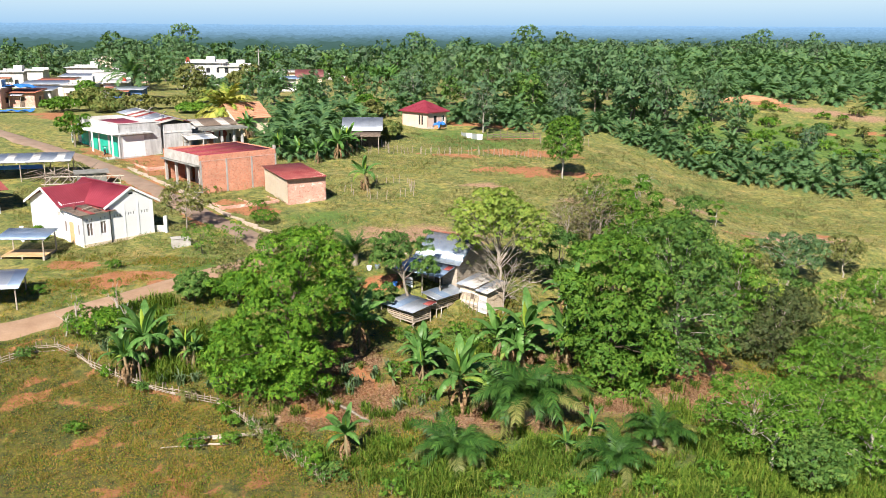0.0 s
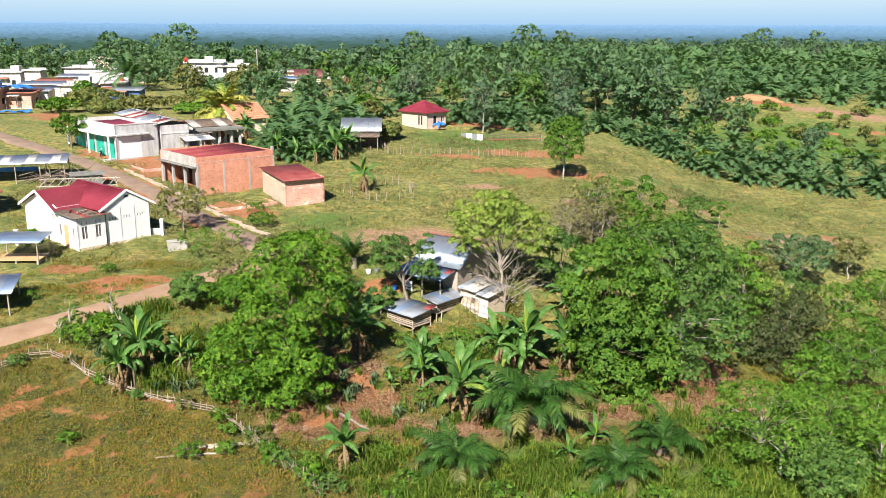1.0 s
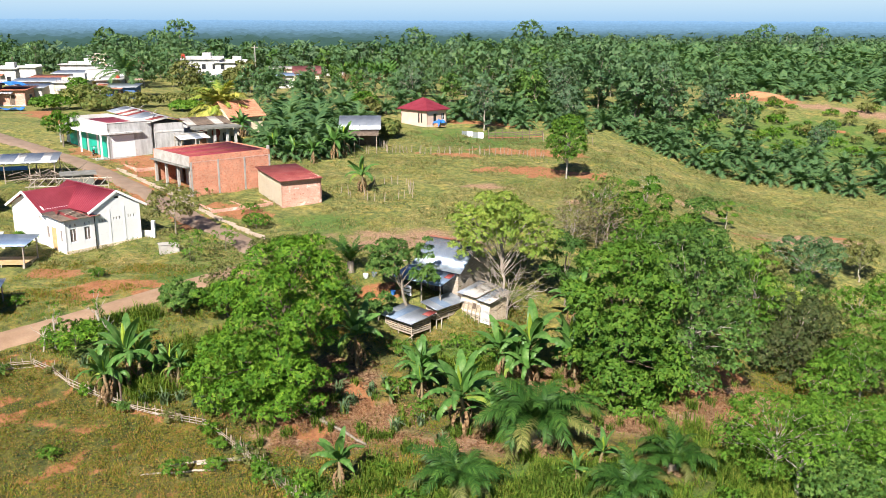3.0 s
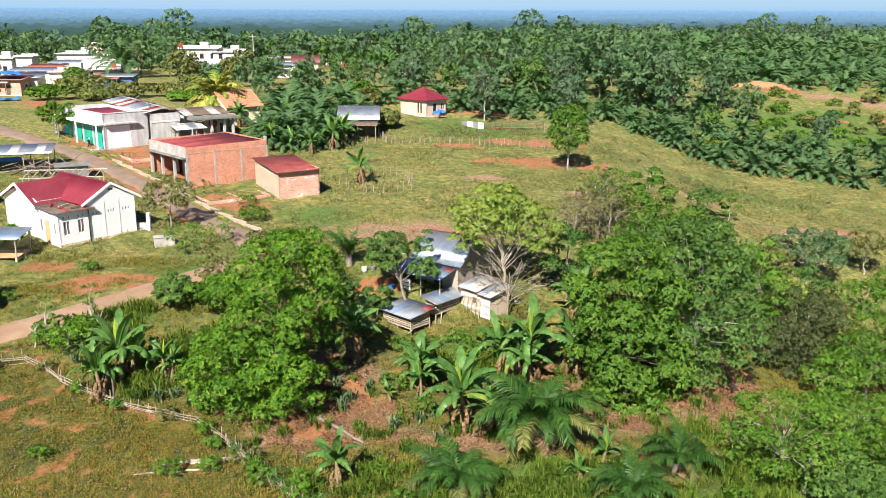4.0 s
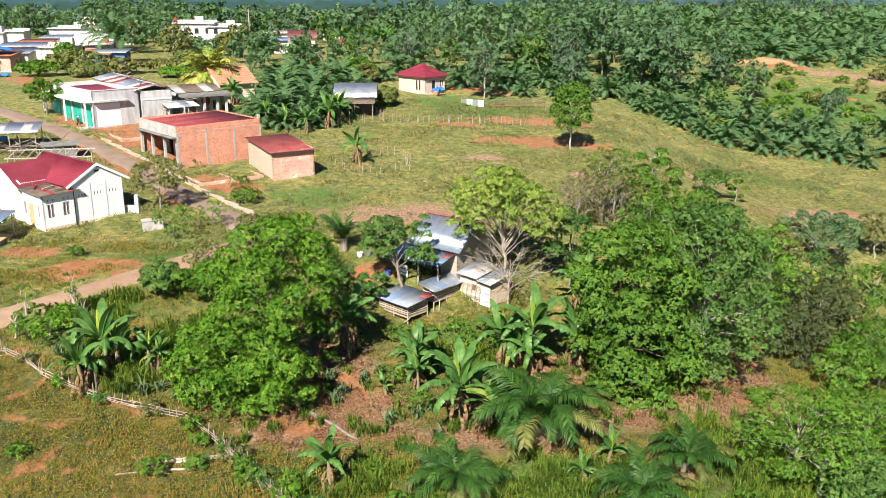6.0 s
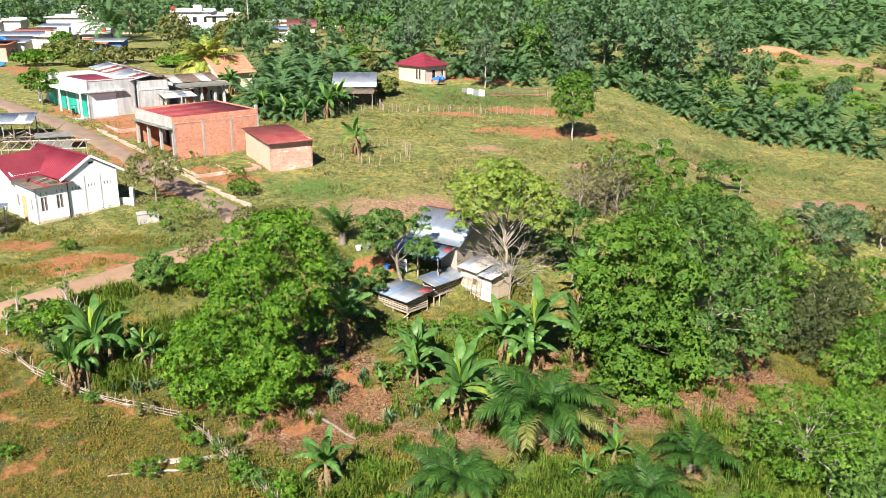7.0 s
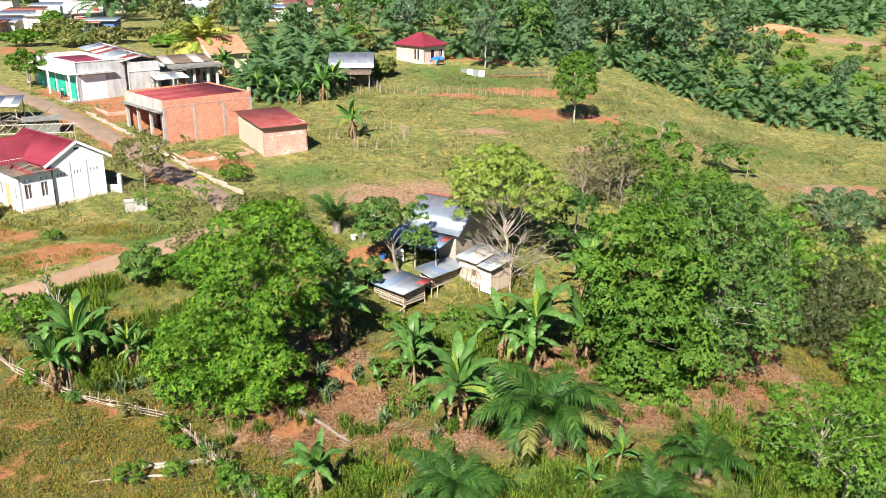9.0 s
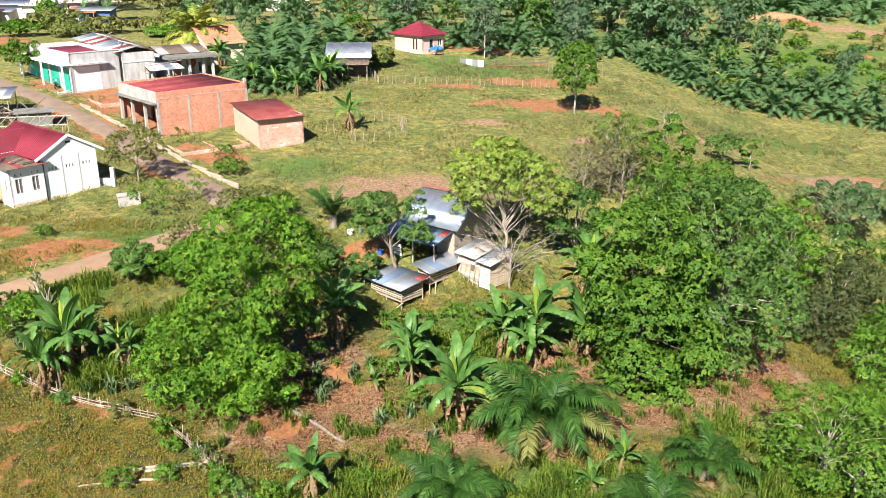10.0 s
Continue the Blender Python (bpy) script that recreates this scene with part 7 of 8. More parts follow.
PINK = surface("pink_plaster", (0.62, 0.36, 0.3), (0.7, 0.45, 0.38), 0.85, 0.9, 16)
BLUE_PAINT = surface("blue_wall", (0.05, 0.12, 0.3), (0.08, 0.17, 0.38), 0.7, 0.9, 16)
village_house(-83.4, 206, 12, 10, 8, 6.0, WHITE_OLD, "flat", PLASTER, "two-storey white building with a flat roof", 4, (1.2, 2))
village_house(-74.4, 207, 12, 7, 7, 5.2, PLASTER, "flat", PLASTER, "pale concrete building with a flat roof", 2)
village_house(-63.5, 215, 14, 8, 6, 3.6, CREAM, "shed", CONCRETE, "long cream house with a grey sheet roof", 3)
village_house(-56.0, 210.5, 14, 6.0, 5, 3.0, CREAM, "gable", ROOF_DARK, "cream house with a dark red gabled roof", 2)
village_house(-59.8, 190.5, 20, 3.6, 4, 3.2, WHITE_OLD, "shed", ZINC, "small white kiosk with a tin roof", 1)
village_house(-57.5, 196.0, 20, 5.0, 4, 3.0, PLASTER, "shed", ZINC_BLUE, "grey kiosk with a blue tin roof", 2)
village_house(-65, 283, 10, 6, 5, 3.0, WHITE_OLD, "gable", ROOF_RED, "distant white house with a red roof", 2)
village_house(-126.5, 197, 10, 7, 6, 3.8, WHITE_OLD, "flat", WHITE_OLD, "plain white flat-roofed house", 2)
village_house(-118.6, 198, 10, 3.8, 4, 4.2, PLASTER, "flat", PLASTER, "narrow grey tower-like house", 1)
village_house(-117.4, 214, 10, 9.5, 7, 4.2, WHITE_OLD, "flat", WHITE_OLD, "white flat-roofed house with a stepped upper floor", 3)
village_house(-112.0, 219, 10, 4.0, 4, 6.2, CREAM, "flat", WHITE_OLD, "cream upper storey behind the white house", 1)
village_house(-108.0, 212, 12, 6.0, 6, 3.4, WHITE_OLD, "flat", PLASTER, "low white house with a grey slab roof", 2)
village_house(-104.0, 218, 40, 6.0, 6, 4.6, PINK, "gable", ROOF_RUST, "pink house with a dark red gabled roof", 1)
village_house(-85.6, 154.0, 15, 5.4, 6, 3.7, CREAM, "flat", WHITE_OLD, "beige house with a white flat roof", 2, (3.2, 3.5))
village_house(-89.6, 150.2, 15, 3.4, 5, 3.0, PLASTER, "shed", ZINC, "grey rendered house with a tin roof", 1)
village_house(-96.0, 158.0, 15, 8.0, 5, 3.6, PLASTER, "shed", ZINC, "pale house with a broad tin roof", 2)
village_house(-78.2, 158.8, 10, 5.4, 4, 2.7, BLUE_PAINT, "shed", ZINC, "dark blue shed under a grey tin roof", 1, None, "shed")
village_house(-91.6, 146.2, 8, 4.6, 5, 2.9, BRICK_PALE, "shed", ZINC_RUST, "half-built orange brick house", 1)
village_house(-97.0, 142.8, 8, 5.6, 5, 3.6, PINK, "flat", PLASTER, "unfinished pink block house", 1)
village_house(-84.6, 168.0, 15, 4.6, 5, 3.4, WHITE_OLD, "shed", PLASTER, "small white house with a grey roof", 1, (3.6, 2.5))
village_house(-124.0, 176, 12, 7, 6, 3.0, WHITE_OLD, "shed", PLASTER, "low whitewashed house with a grey roof", 2)
village_house(-101.0, 172, 12, 6.5, 5, 3.4, PLASTER, "shed", ZINC_RUST, "weathered house with a rusted roof", 2)
village_house(-94.0, 182, 12, 7.5, 5, 3.2, CREAM, "gable", PLASTER, "cream house with a grey gabled roof", 2)
village_house(-106.0, 190, 12, 7.5, 5, 3.4, WHITE_OLD, "shed", ZINC, "stained white house with a tin roof", 2)

tp = thing("blue_tarp", -90.6, 147.6, gz(-90, 147) + 3.5, 8, "bright blue tarpaulin slung over a half-built house", "tarp")
bm = bmesh.new()
bmesh.ops.create_grid(bm, x_segments=14, y_segments=10, size=1.0)
for v in bm.verts:
    v.co = Vector((v.co.x * 3.2, v.co.y * 1.8, 0.55 - 0.5 * abs(v.co.x) + 0.35 * noise.noise(Vector((v.co.x * 2.5, v.co.y * 2.5, 3)))))
bmesh.ops.solidify(bm, geom=bm.faces[:], thickness=0.03)
part("cover", bm, TARP_BLUE, tp)
tp = thing("blue_tarp", -85.6, 138.0, gz(-85.6, 138) + 0.1, 20, "blue tarpaulin spread on the ground", "tarp")
bm = bmesh.new()
bmesh.ops.create_grid(bm, x_segments=14, y_segments=8, size=1.0)
for v in bm.verts:
    v.co = Vector((v.co.x * 3.0, v.co.y * 0.9, 0.25 + 0.4 * noise.noise(Vector((v.co.x * 3, v.co.y * 3, 8)))))
bmesh.ops.solidify(bm, geom=bm.faces[:], thickness=0.03)
part("cover", bm, TARP_BLUE, tp)

# tin-roofed shack in the palm grove
sk = thing("shack", -24.0, 115.6, gz(-22, 117) - 0.1, 8, "grey shack with a bright tin roof at the palm grove", "shack")
for a, b in (((0, 0), (4.6, 0)), ((4.6, 0), (4.6, 4)), ((4.6, 4), (0, 4)), ((0, 4), (0, 0))):
    wall(sk, a, b, 2.3, WOOD_DARK, thick=0.08)
for i in range(6):
    sheet(sk, (-0.5 + i * 0.95, -0.6, 2.3), (0.44 + i * 0.95, -0.6, 2.3), (0, 3.6, 1.5), ZINC, 0.12, 0.02, label="bright tin roof sheet")
    sheet(sk, (-0.5 + i * 0.95, 5.2, 2.5), (0.44 + i * 0.95, 5.2, 2.5), (0, -2.2, 1.3), ZINC, 0.12, 0.02)
for i in range(5):
    sheet(sk, (0.2 + i * 0.95, -2.4, 1.7), (1.14 + i * 0.95, -2.4, 1.7), (0, 2.3, 0.5), WOOD_DARK, 0.15, 0.02)
for x in (0.3, 2.4, 4.7):
    post(sk, x, -2.2, -0.3, 1.75, 0.05, WOOD)

# pen and water trough by the crimson roof
tr = thing("sheet_fence", -8.8, 127.6, gz(-7, 127), -34, "bright corrugated sheet fence by the pen", "fence")
for i in range(4):
    part("fence_panel", box(i * 1.0, i * 1.0 + 0.97, -0.015, 0.015, -0.1, 0.72 + 0.05 * (i % 2), 0.005), WHITE if i % 2 else ZINC, tr, "bright flat sheet")
    post(tr, i * 1.0, 0.06, -0.4, 0.85, 0.04, WOOD)
pen = thing("cattle_pen", -4.8, 125.6, gz(-1, 126.5), 14, "weathered wooden pen with dark rails", "fence")
for i in range(9):
    post(pen, i * 1.0, rng.uniform(-0.1, 0.1), -0.4, 1.3 + rng.uniform(-0.2, 0.3), 0.06, WOOD_DARK)
for k in (0.3, 0.65, 1.0):
    board(pen, (0, 0, k), (8.0, 0, k + 0.05), 0.1, 0.05, ZINC_RUST if k < 0.5 else WOOD_DARK, "rail")

# utility pole
up = thing("utility_pole", -61.9, 199.0, gz(-62, 199), 0, "tall grey-green utility pole in the village", "pole")
post(up, 0, 0, -0.5, 9.5, 0.13, CONCRETE, "mast")
board(up, (-0.8, 0, 9.0), (0.8, 0, 9.0), 0.1, 0.08, WOOD, "crossarm")

# concrete well, planters and rubble
wl = thing("concrete_cistern", -29.6, 68.6, gz(-29, 69), 30, "low weathered concrete cistern in the weeds", "cistern")
part("basin", box(0, 1.6, 0, 0.8, -0.3, 0.7, 0.04), CONCRETE, wl)
part("basin_lid", box(-0.06, 1.1, -0.06, 0.86, 0.703, 0.78, 0.02), CONCRETE, wl)
wl = thing("gate_post", -31.9, 72.8, gz(-32, 73), 0, "short white concrete gate post", "post")
part("pillar", box(-0.15, 0.15, -0.15, 0.15, -0.3, 1.5, 0.02), WHITE, wl)
part("low_wall", box(-1.1, -0.153, -0.08, 0.08, -0.3, 0.6), PLASTER, wl)

# building plots along the road: low brick footings
for x, y, rz, L, W in ((-29.4, 81.0, 43, 6.4, 5.6), (-43.4, 95.0, 45, 7.0, 4.6)):
    ft = thing("brick_footing", x, y, gz(x, y), rz, "low unfinished brick footing on bare earth", "footing")
    for b in ((0, L, 0, 0.2), (0, L, W - 0.2, W), (0, 0.2, 0.203, W - 0.203), (L - 0.2, L, 0.203, W - 0.203), (L / 2, L / 2 + 0.2, 0.203, W - 0.203)):
        part("footing_wall", box(*b, -0.5, 0.34, 0.02), BRICK_PALE, ft)

# bare rafters laid out beside the white house, and its gate pillars
rf = thing("rafter_frame", -48.6, 81.6, gz(-48.6, 81.6), 16, "bare pale rafters of a roofless shed", "frame")
for i in range(9):
    x = i * 0.85
    bm = bmesh.new()
    cap_pole(bm, (x, 0.0, 1.2), (x + 0.35, 2.6, 1.75), 0.045, 0.04, 5)
    part("rafter", bm, BAMBOO_PALE, rf)
for y, z in ((0.25, 1.2), (2.35, 1.64)):
    bm = bmesh.new()
    cap_pole(bm, (-0.3, y, z), (7.6, y, z), 0.05, 0.05, 5)
    part("beam", bm, BAMBOO_PALE, rf)
    for x in (0.0, 2.4, 4.8, 7.2):
        post(rf, x, y, -0.6, z, 0.05, WOOD, "frame_post")
for x, y in ((-42.6, 67.2), (-41.2, 68.2)):
    gp = thing("gate_pillar", x, y, gz(x, y), 20, "slim white gate pillar before the house", "post", "gate pillars")
    part("shaft", box(-0.13, 0.13, -0.13, 0.13, -0.3, 1.35, 0.015), WHITE, gp)
    part("cap", box(-0.17, 0.17, -0.17, 0.17, 1.353, 1.43, 0.015), WHITE, gp)

# heap of cut timber beside the shelter
tm = thing("timber_heap", -49.4, 88.0, gz(-49, 88.5), 30, "tangled heap of pale poles and boards", "timber")
for i in range(64):
    x, y = rng.uniform(-3.4, 3.4), rng.uniform(-1.8, 1.8)
    a, L = rng.uniform(0, 3.14), rng.uniform(1.5, 3.5)
    dz = rng.uniform(-0.3, 0.9)
    z = rng.uniform(0.1, 1.1)
    bm = bmesh.new()
    cap_pole(bm, (x - math.cos(a) * L / 2, y - math.sin(a) * L / 2, z), (x + math.cos(a) * L / 2, y + math.sin(a) * L / 2, z + dz), 0.05, 0.04, 5)
    part("timber_pole", bm, (BAMBOO, BARK, WOOD_DARK)[i % 3], tm)
tb = thing("concrete_block_hut", -47.2, 85.8, gz(-46, 86), 30, "low dark concrete hut behind the roof", "hut")
part("hut_body", box(0, 3.0, 0, 2.0, -0.4, 1.5, 0.03), MOSSY, tb)
part("hut_roof", box(-0.3, 3.3, -0.3, 2.3, 1.503, 1.62), MOSSY, tb)

# bamboo fence round the pasture
FENCE = [(-33.6, 44.6), (-32.1, 46.4), (-29.9, 49.0), (-28.3, 48.6), (-26.4, 47.5), (-22.6, 46.5), (-20.1, 46.2), (-17.6, 46.1), (-15.6, 44.7), (-13.8, 43.1), (-11.3, 40.5), (-8.9, 38.1)]
fence = thing("bamboo_fence", 0, 0, 0, 0, "old sagging fence of split bamboo rails and stakes", "fence")
fp = np.array(FENCE)
fs = np.concatenate([[0], np.cumsum(np.linalg.norm(np.diff(fp, axis=0), axis=1))])
for i, s in enumerate(np.arange(0, fs[-1], 0.42)):
    x, y = np.interp(s, fs, fp[:, 0]), np.interp(s, fs, fp[:, 1])
    z = gz(x, y)
    hgt = rng.uniform(0.45, 0.85)
    lean = rng.normal(0, 0.09, 2)
    bm = bmesh.new()
    cap_pole(bm, (x, y, z - 0.3), (x + lean[0], y + lean[1], z + hgt), 0.032, 0.026, 5)
    part("stake", bm, BAMBOO if i % 4 else WOOD_DARK, fence)
for s in np.arange(0, fs[-1] - 1.5, 1.55):
    for k, zz in enumerate((0.14, 0.3, 0.46)):
        a, b = s - 0.15, s + 1.75
        P = [np.interp(v, fs, fp[:, j]) for v in (a, b) for j in (0, 1)]
        j0, j1 = rng.normal(0, 0.05, 2)
        bm = bmesh.new()
        cap_pole(bm, (P[0], P[1] - 0.06, gz(P[0], P[1]) + zz + j0), (P[2], P[3] - 0.06, gz(P[2], P[3]) + zz + j1), 0.026, 0.02, 5)
        part("rail", bm, BAMBOO if k != 1 else WOOD, fence)
for i, s in enumerate(np.concatenate([np.arange(1.0, fs[-1] - 9, 3.2), np.arange(fs[-1] - 8, fs[-1], 1.3)])):
    x, y = np.interp(s, fs, fp[:, 0]) + rng.normal(0, 0.3), np.interp(s, fs, fp[:, 1]) + rng.normal(0, 0.35)
    w = rng.uniform(0.9, 1.9) * (1.25 if s > fs[-1] - 9 else 1.0)
    make_tree("fence_weed", x, y, ((LEAF_MANGO, LEAF_DEEP, LEAF_OLIVE)[i % 3], BARK), "creeping weeds grown through the bamboo fence", "shrub", "fence weeds", seed=170 + i, w=w, h=w * 0.55, trunk_h=0.2, leaves=int(500 * w), leaf=0.13, lobes_n=8, trunk_r=0.02, low=0.05)
for s in np.arange(fs[-1] - 8.5, fs[-1], 0.13):
    x, y = np.interp(s, fs, fp[:, 0]) + rng.normal(0, 0.06), np.interp(s, fs, fp[:, 1]) + rng.normal(0, 0.06)
    z, lean = gz(x, y), rng.normal(0, 0.16, 2)
    bm = bmesh.new()
    cap_pole(bm, (x, y, z - 0.2), (x + lean[0], y + lean[1], z + rng.uniform(0.5, 0.95)), 0.02, 0.015, 5)
    part("stake", bm, BAMBOO, fence)
bp = thing("fence_post", -22.9, 46.7, gz(-22.9, 46.7), 0, "dark upright fence post", "post")
post(bp, 0, 0, -0.3, 1.9, 0.07, WOOD_DARK, "stem")


def stake_row(pts, gap, hgt, label):
    r = thing("stake_fence", 0, 0, 0, 0, label, "fence", "stake fences")
    p = np.array(pts, float)
    c = np.concatenate([[0], np.cumsum(np.linalg.norm(np.diff(p, axis=0), axis=1))])
    for s in np.arange(0, c[-1], gap):
        if rng.random() < 0.12:
            continue
        x, y = np.interp(s, c, p[:, 0]) + rng.normal(0, 0.12), np.interp(s, c, p[:, 1]) + rng.normal(0, 0.2)
        z, l = gz(x, y), rng.normal(0, 0.12, 2)
        bm = bmesh.new()
        cap_pole(bm, (x, y, z - 0.2), (x + l[0], y + l[1], z + hgt * rng.uniform(0.7, 1.15)), 0.045, 0.035, 5)
        part("stake", bm, BAMBOO, r)


stake_row([(-19.5, 117.5), (-17.1, 112.3), (-12, 113.8), (-6.7, 114.8), (3.2, 115.3)], 0.5, 1.05, "row of pale wooden stakes in the pasture")
stake_row([(-20.2, 91.8), (-15.6, 89.4), (-11.3, 90.6), (-12.0, 96.5), (-18.5, 95.5)], 0.75, 0.95, "ring of thin stakes round a banana plant")
stake_row([(-25.5, 110.0), (-21.5, 111.0), (-18.0, 112.0)], 0.8, 1.3, "thin stakes at the edge of the grove")
stake_row([(3.0, 124.6), (10.0, 125.6)], 0.7, 1.4, "dark stakes behind the pen")


def log_thing(a, b, r, label, mat=WOOD):
    t = thing("felled_log", 0, 0, 0, 0, label, "log", "felled logs")
    rg = np.random.default_rng(int(abs(a[0] * 100)))
    p = branch_path(rg, (a[0], a[1], gz(*a) + a[2] if len(a) > 2 else gz(*a) + r), (b[0], b[1], gz(b[0], b[1]) + (b[2] if len(b) > 2 else r)), 0.05, 8, 0.0)
    part("stem", tube("stem", p, np.linspace(r, r * 0.6, 8), 8), mat, t)


log_thing((-13.7, 43.3), (-16.6, 42.2), 0.13, "pale split log beside the fence")
log_thing((-16.2, 42.7), (-18.0, 41.9), 0.09, "thin dry branch on the grass")
log_thing((-15.4, 41.9), (-19.2, 40.8), 0.07, "thin bamboo pole on the grass")
log_thing((-12.2, 48.7), (-7.8, 45.6), 0.13, "fallen grey log across the dead leaves", BARK)
log_thing((-12.6, 49.0), (-10.8, 48.0), 0.16, "weathered tree stump end of a log", BARK)
snag = thing("bare_snag", 15.6, 43.4, gz(15.6, 43.4), 0, "pale bare trunk with broken forks", "tree")
rg = np.random.default_rng(77)
part("stem", tube("stem", branch_path(rg, (0, 0, -0.2), (0.15, 0, 2.6), 0.1, 7), np.linspace(0.13, 0.07, 7), 7), BARK_PALE, snag)
for i in range(4):
    a = i * 1.7
    part("limb", tube("limb", branch_path(rg, (0.08, 0, 1.2 + 0.25 * i), (math.cos(a) * 0.8, math.sin(a) * 0.8, 1.9 + 0.4 * i), 0.2, 5), np.linspace(0.06, 0.02, 5), 5), BARK_PALE, snag)
for x, y, h in ((-26.4, 52.2, 2.0), (-29.8, 50.4, 1.6)):
    snag = thing("bare_sapling", x, y, gz(x, y), 0, "thin pale leaning sapling by the road", "tree")
    part("stem", tube("stem", branch_path(rg, (0, 0, -0.2), (0.35, 0.1, h), 0.2, 6), np.linspace(0.07, 0.025, 6), 6), BARK_PALE, snag)
    for i in range(3):
        part("limb", tube("limb", branch_path(rg, (0.15, 0, h * 0.5), (0.5 - 0.5 * i, 0.4 - 0.3 * i, h * (0.8 + 0.15 * i)), 0.2, 5), np.linspace(0.03, 0.01, 5), 5), BARK_PALE, snag)

# banana grove beyond the garden
pat = make_banana(-43, 226.5, 6.0, 50, "tall banana plant in a far grove", 1, 8, group="far banana grove")
for i in range(13):
    x, y = -46 + i * 1.6 + rng.uniform(-0.5, 0.5), 224 + rng.uniform(-6, 4)
    copy_thing(pat, pose(x, y, gz(x, y), 0, 0, rng.uniform(0, 360)))


# ---- grass, weeds and litter ----
def blades(P, hgt, wid, lean, rg, per):
    """Upright blades, per of them at each point, one triangle each."""
    n = len(P) * per
    B = np.repeat(P, per, axis=0) + np.column_stack([rg.normal(0, 0.09, (n, 2)), np.zeros(n)])
    a = rg.uniform(0, 2 * math.pi, n)
    h = np.repeat(hgt, per) * rg.uniform(0.5, 1.2, n)
    d = np.column_stack([np.cos(a), np.sin(a), np.zeros(n)])
    s = np.column_stack([-np.sin(a), np.cos(a), np.zeros(n)]) * (np.repeat(wid, per) * 0.5)[:, None]
    tip = B + d * (h * lean * rg.uniform(0.3, 1.2, n))[:, None] + np.column_stack([np.zeros((n, 2)), h])
    V = np.stack([B - s, B + s, tip], 1).reshape(-1, 3)
    return V, np.arange(n * 3).reshape(-1, 3)


def arching(P, hgt, wid, rg, per):
    """Long blades that rise and bend over: three triangles each."""
    n = len(P) * per
    B = np.repeat(P, per, axis=0) + np.column_stack([rg.normal(0, 0.12, (n, 2)), np.zeros(n)])
    a = rg.uniform(0, 2 * math.pi, n)
    h = np.repeat(hgt, per) * rg.uniform(0.55, 1.2, n)
    d = np.column_stack([np.cos(a), np.sin(a), np.zeros(n)])
    s = np.column_stack([-np.sin(a), np.cos(a), np.zeros(n)]) * (wid * 0.5)
    up = np.array((0.0, 0.0, 1.0))
    out = rg.uniform(0.25, 0.7, n)[:, None]
    mid = B + d * h[:, None] * out * 0.45 + up * (h * 0.75)[:, None]
    tip = B + d * h[:, None] * out * 1.3 + up * (h * rg.uniform(0.45, 0.95, n))[:, None]
    V = np.stack([B - s, B + s, mid + s, mid - s, tip], 1).reshape(-1, 3)
    b = (np.arange(n) * 5)[:, None]
    F = np.concatenate([b + (0, 1, 2), b + (0, 2, 3), b + (3, 2, 4)])
    return V, F


ROADS = [np.array(LANE), np.array(VILLAGE_ROAD)]


def off_road(x, y):
    ok = np.ones(len(x), bool)
    for r in ROADS:
        for a, b in zip(r[:-1], r[1:]):
            d = b - a
            t = np.clip(((x - a[0]) * d[0] + (y - a[1]) * d[1]) / (d @ d), 0, 1)
            ok &= np.hypot(x - a[0] - t * d[0], y - a[1] - t * d[1]) > 1.35
    return ok


def sow(n, x0, x1, y0, y1, seed, bare=0.9):
    rg = np.random.default_rng(seed)
    x, y = rg.uniform(x0, x1, n), rg.uniform(y0, y1, n)
    keep = (np.abs(x) < 0.56 * (y + 4) + 4) & off_road(x, y)
    x, y = x[keep], y[keep]
    soil, straw, lush = cover(x, y)
    keep = rg.random(len(x)) > np.maximum(soil * bare, straw * 0.85)
    x, y, lush = x[keep], y[keep], lush[keep]
    return np.column_stack([x, y, height(x, y)]), lush, rg


def stuff(name, V, F, mat, label, category):
    ob = new(name, mesh_np(name, V, F))
    ob.data.materials.append(mat)
    return tagged(ob, label, category, kind="stuff")


P, lush, rg = sow(120000, -38, 36, 34, 66, 5, 0.6)
clump = 0.6 * value_noise(P[:, 0], P[:, 1], 0.7, 61) + 0.5 * value_noise(P[:, 0], P[:, 1], 2.6, 60)
keep = clump > 0.34 + 0.25 * rg.random(len(P))
P, clump = P[keep], clump[keep]
V, F = blades(P, 0.04 + 0.24 * clump ** 2, 0.055 + 0 * clump, 0.9, rg, 3)
stuff("grass", V, F, GRASS, "rough yellow-green pasture grass", "grass")
P, lush, rg = sow(90000, -36, -6, 34, 49, 25, 0.7)
clump = 0.6 * value_noise(P[:, 0], P[:, 1], 0.55, 76) + 0.5 * value_noise(P[:, 0], P[:, 1], 1.9, 77)
P = P[clump > 0.36 + 0.2 * rg.random(len(P))]
V, F = leaf_cloud(P + np.column_stack([rg.normal(0, 0.05, (len(P), 2)), rg.uniform(0.02, 0.2, len(P))]), np.tile((0.0, 0.0, 1.0), (len(P), 1)), 0.1, rg, 0.9, 0.8)
stuff("weeds", V, F, GRASS, "low leafy pasture growth, green to reddish", "weeds")
P, lush, rg = sow(100000, -31, 30, 35, 57, 15)
P = P[rg.random(len(P)) < lush * 0.8]
clump = value_noise(P[:, 0], P[:, 1], 0.8, 66) * 0.6 + value_noise(P[:, 0], P[:, 1], 2.4, 67) * 0.6
P = P[clump > 0.5]
V, F = arching(P, 0.45 + 0.75 * value_noise(P[:, 0], P[:, 1], 1.6, 68), 0.04, rg, 3)
stuff("tall_grass", V, F, LUSH_GRASS, "tall lush yellow-green grass", "grass")
P, lush, rg = sow(120000, -60, 62, 64, 128, 6)
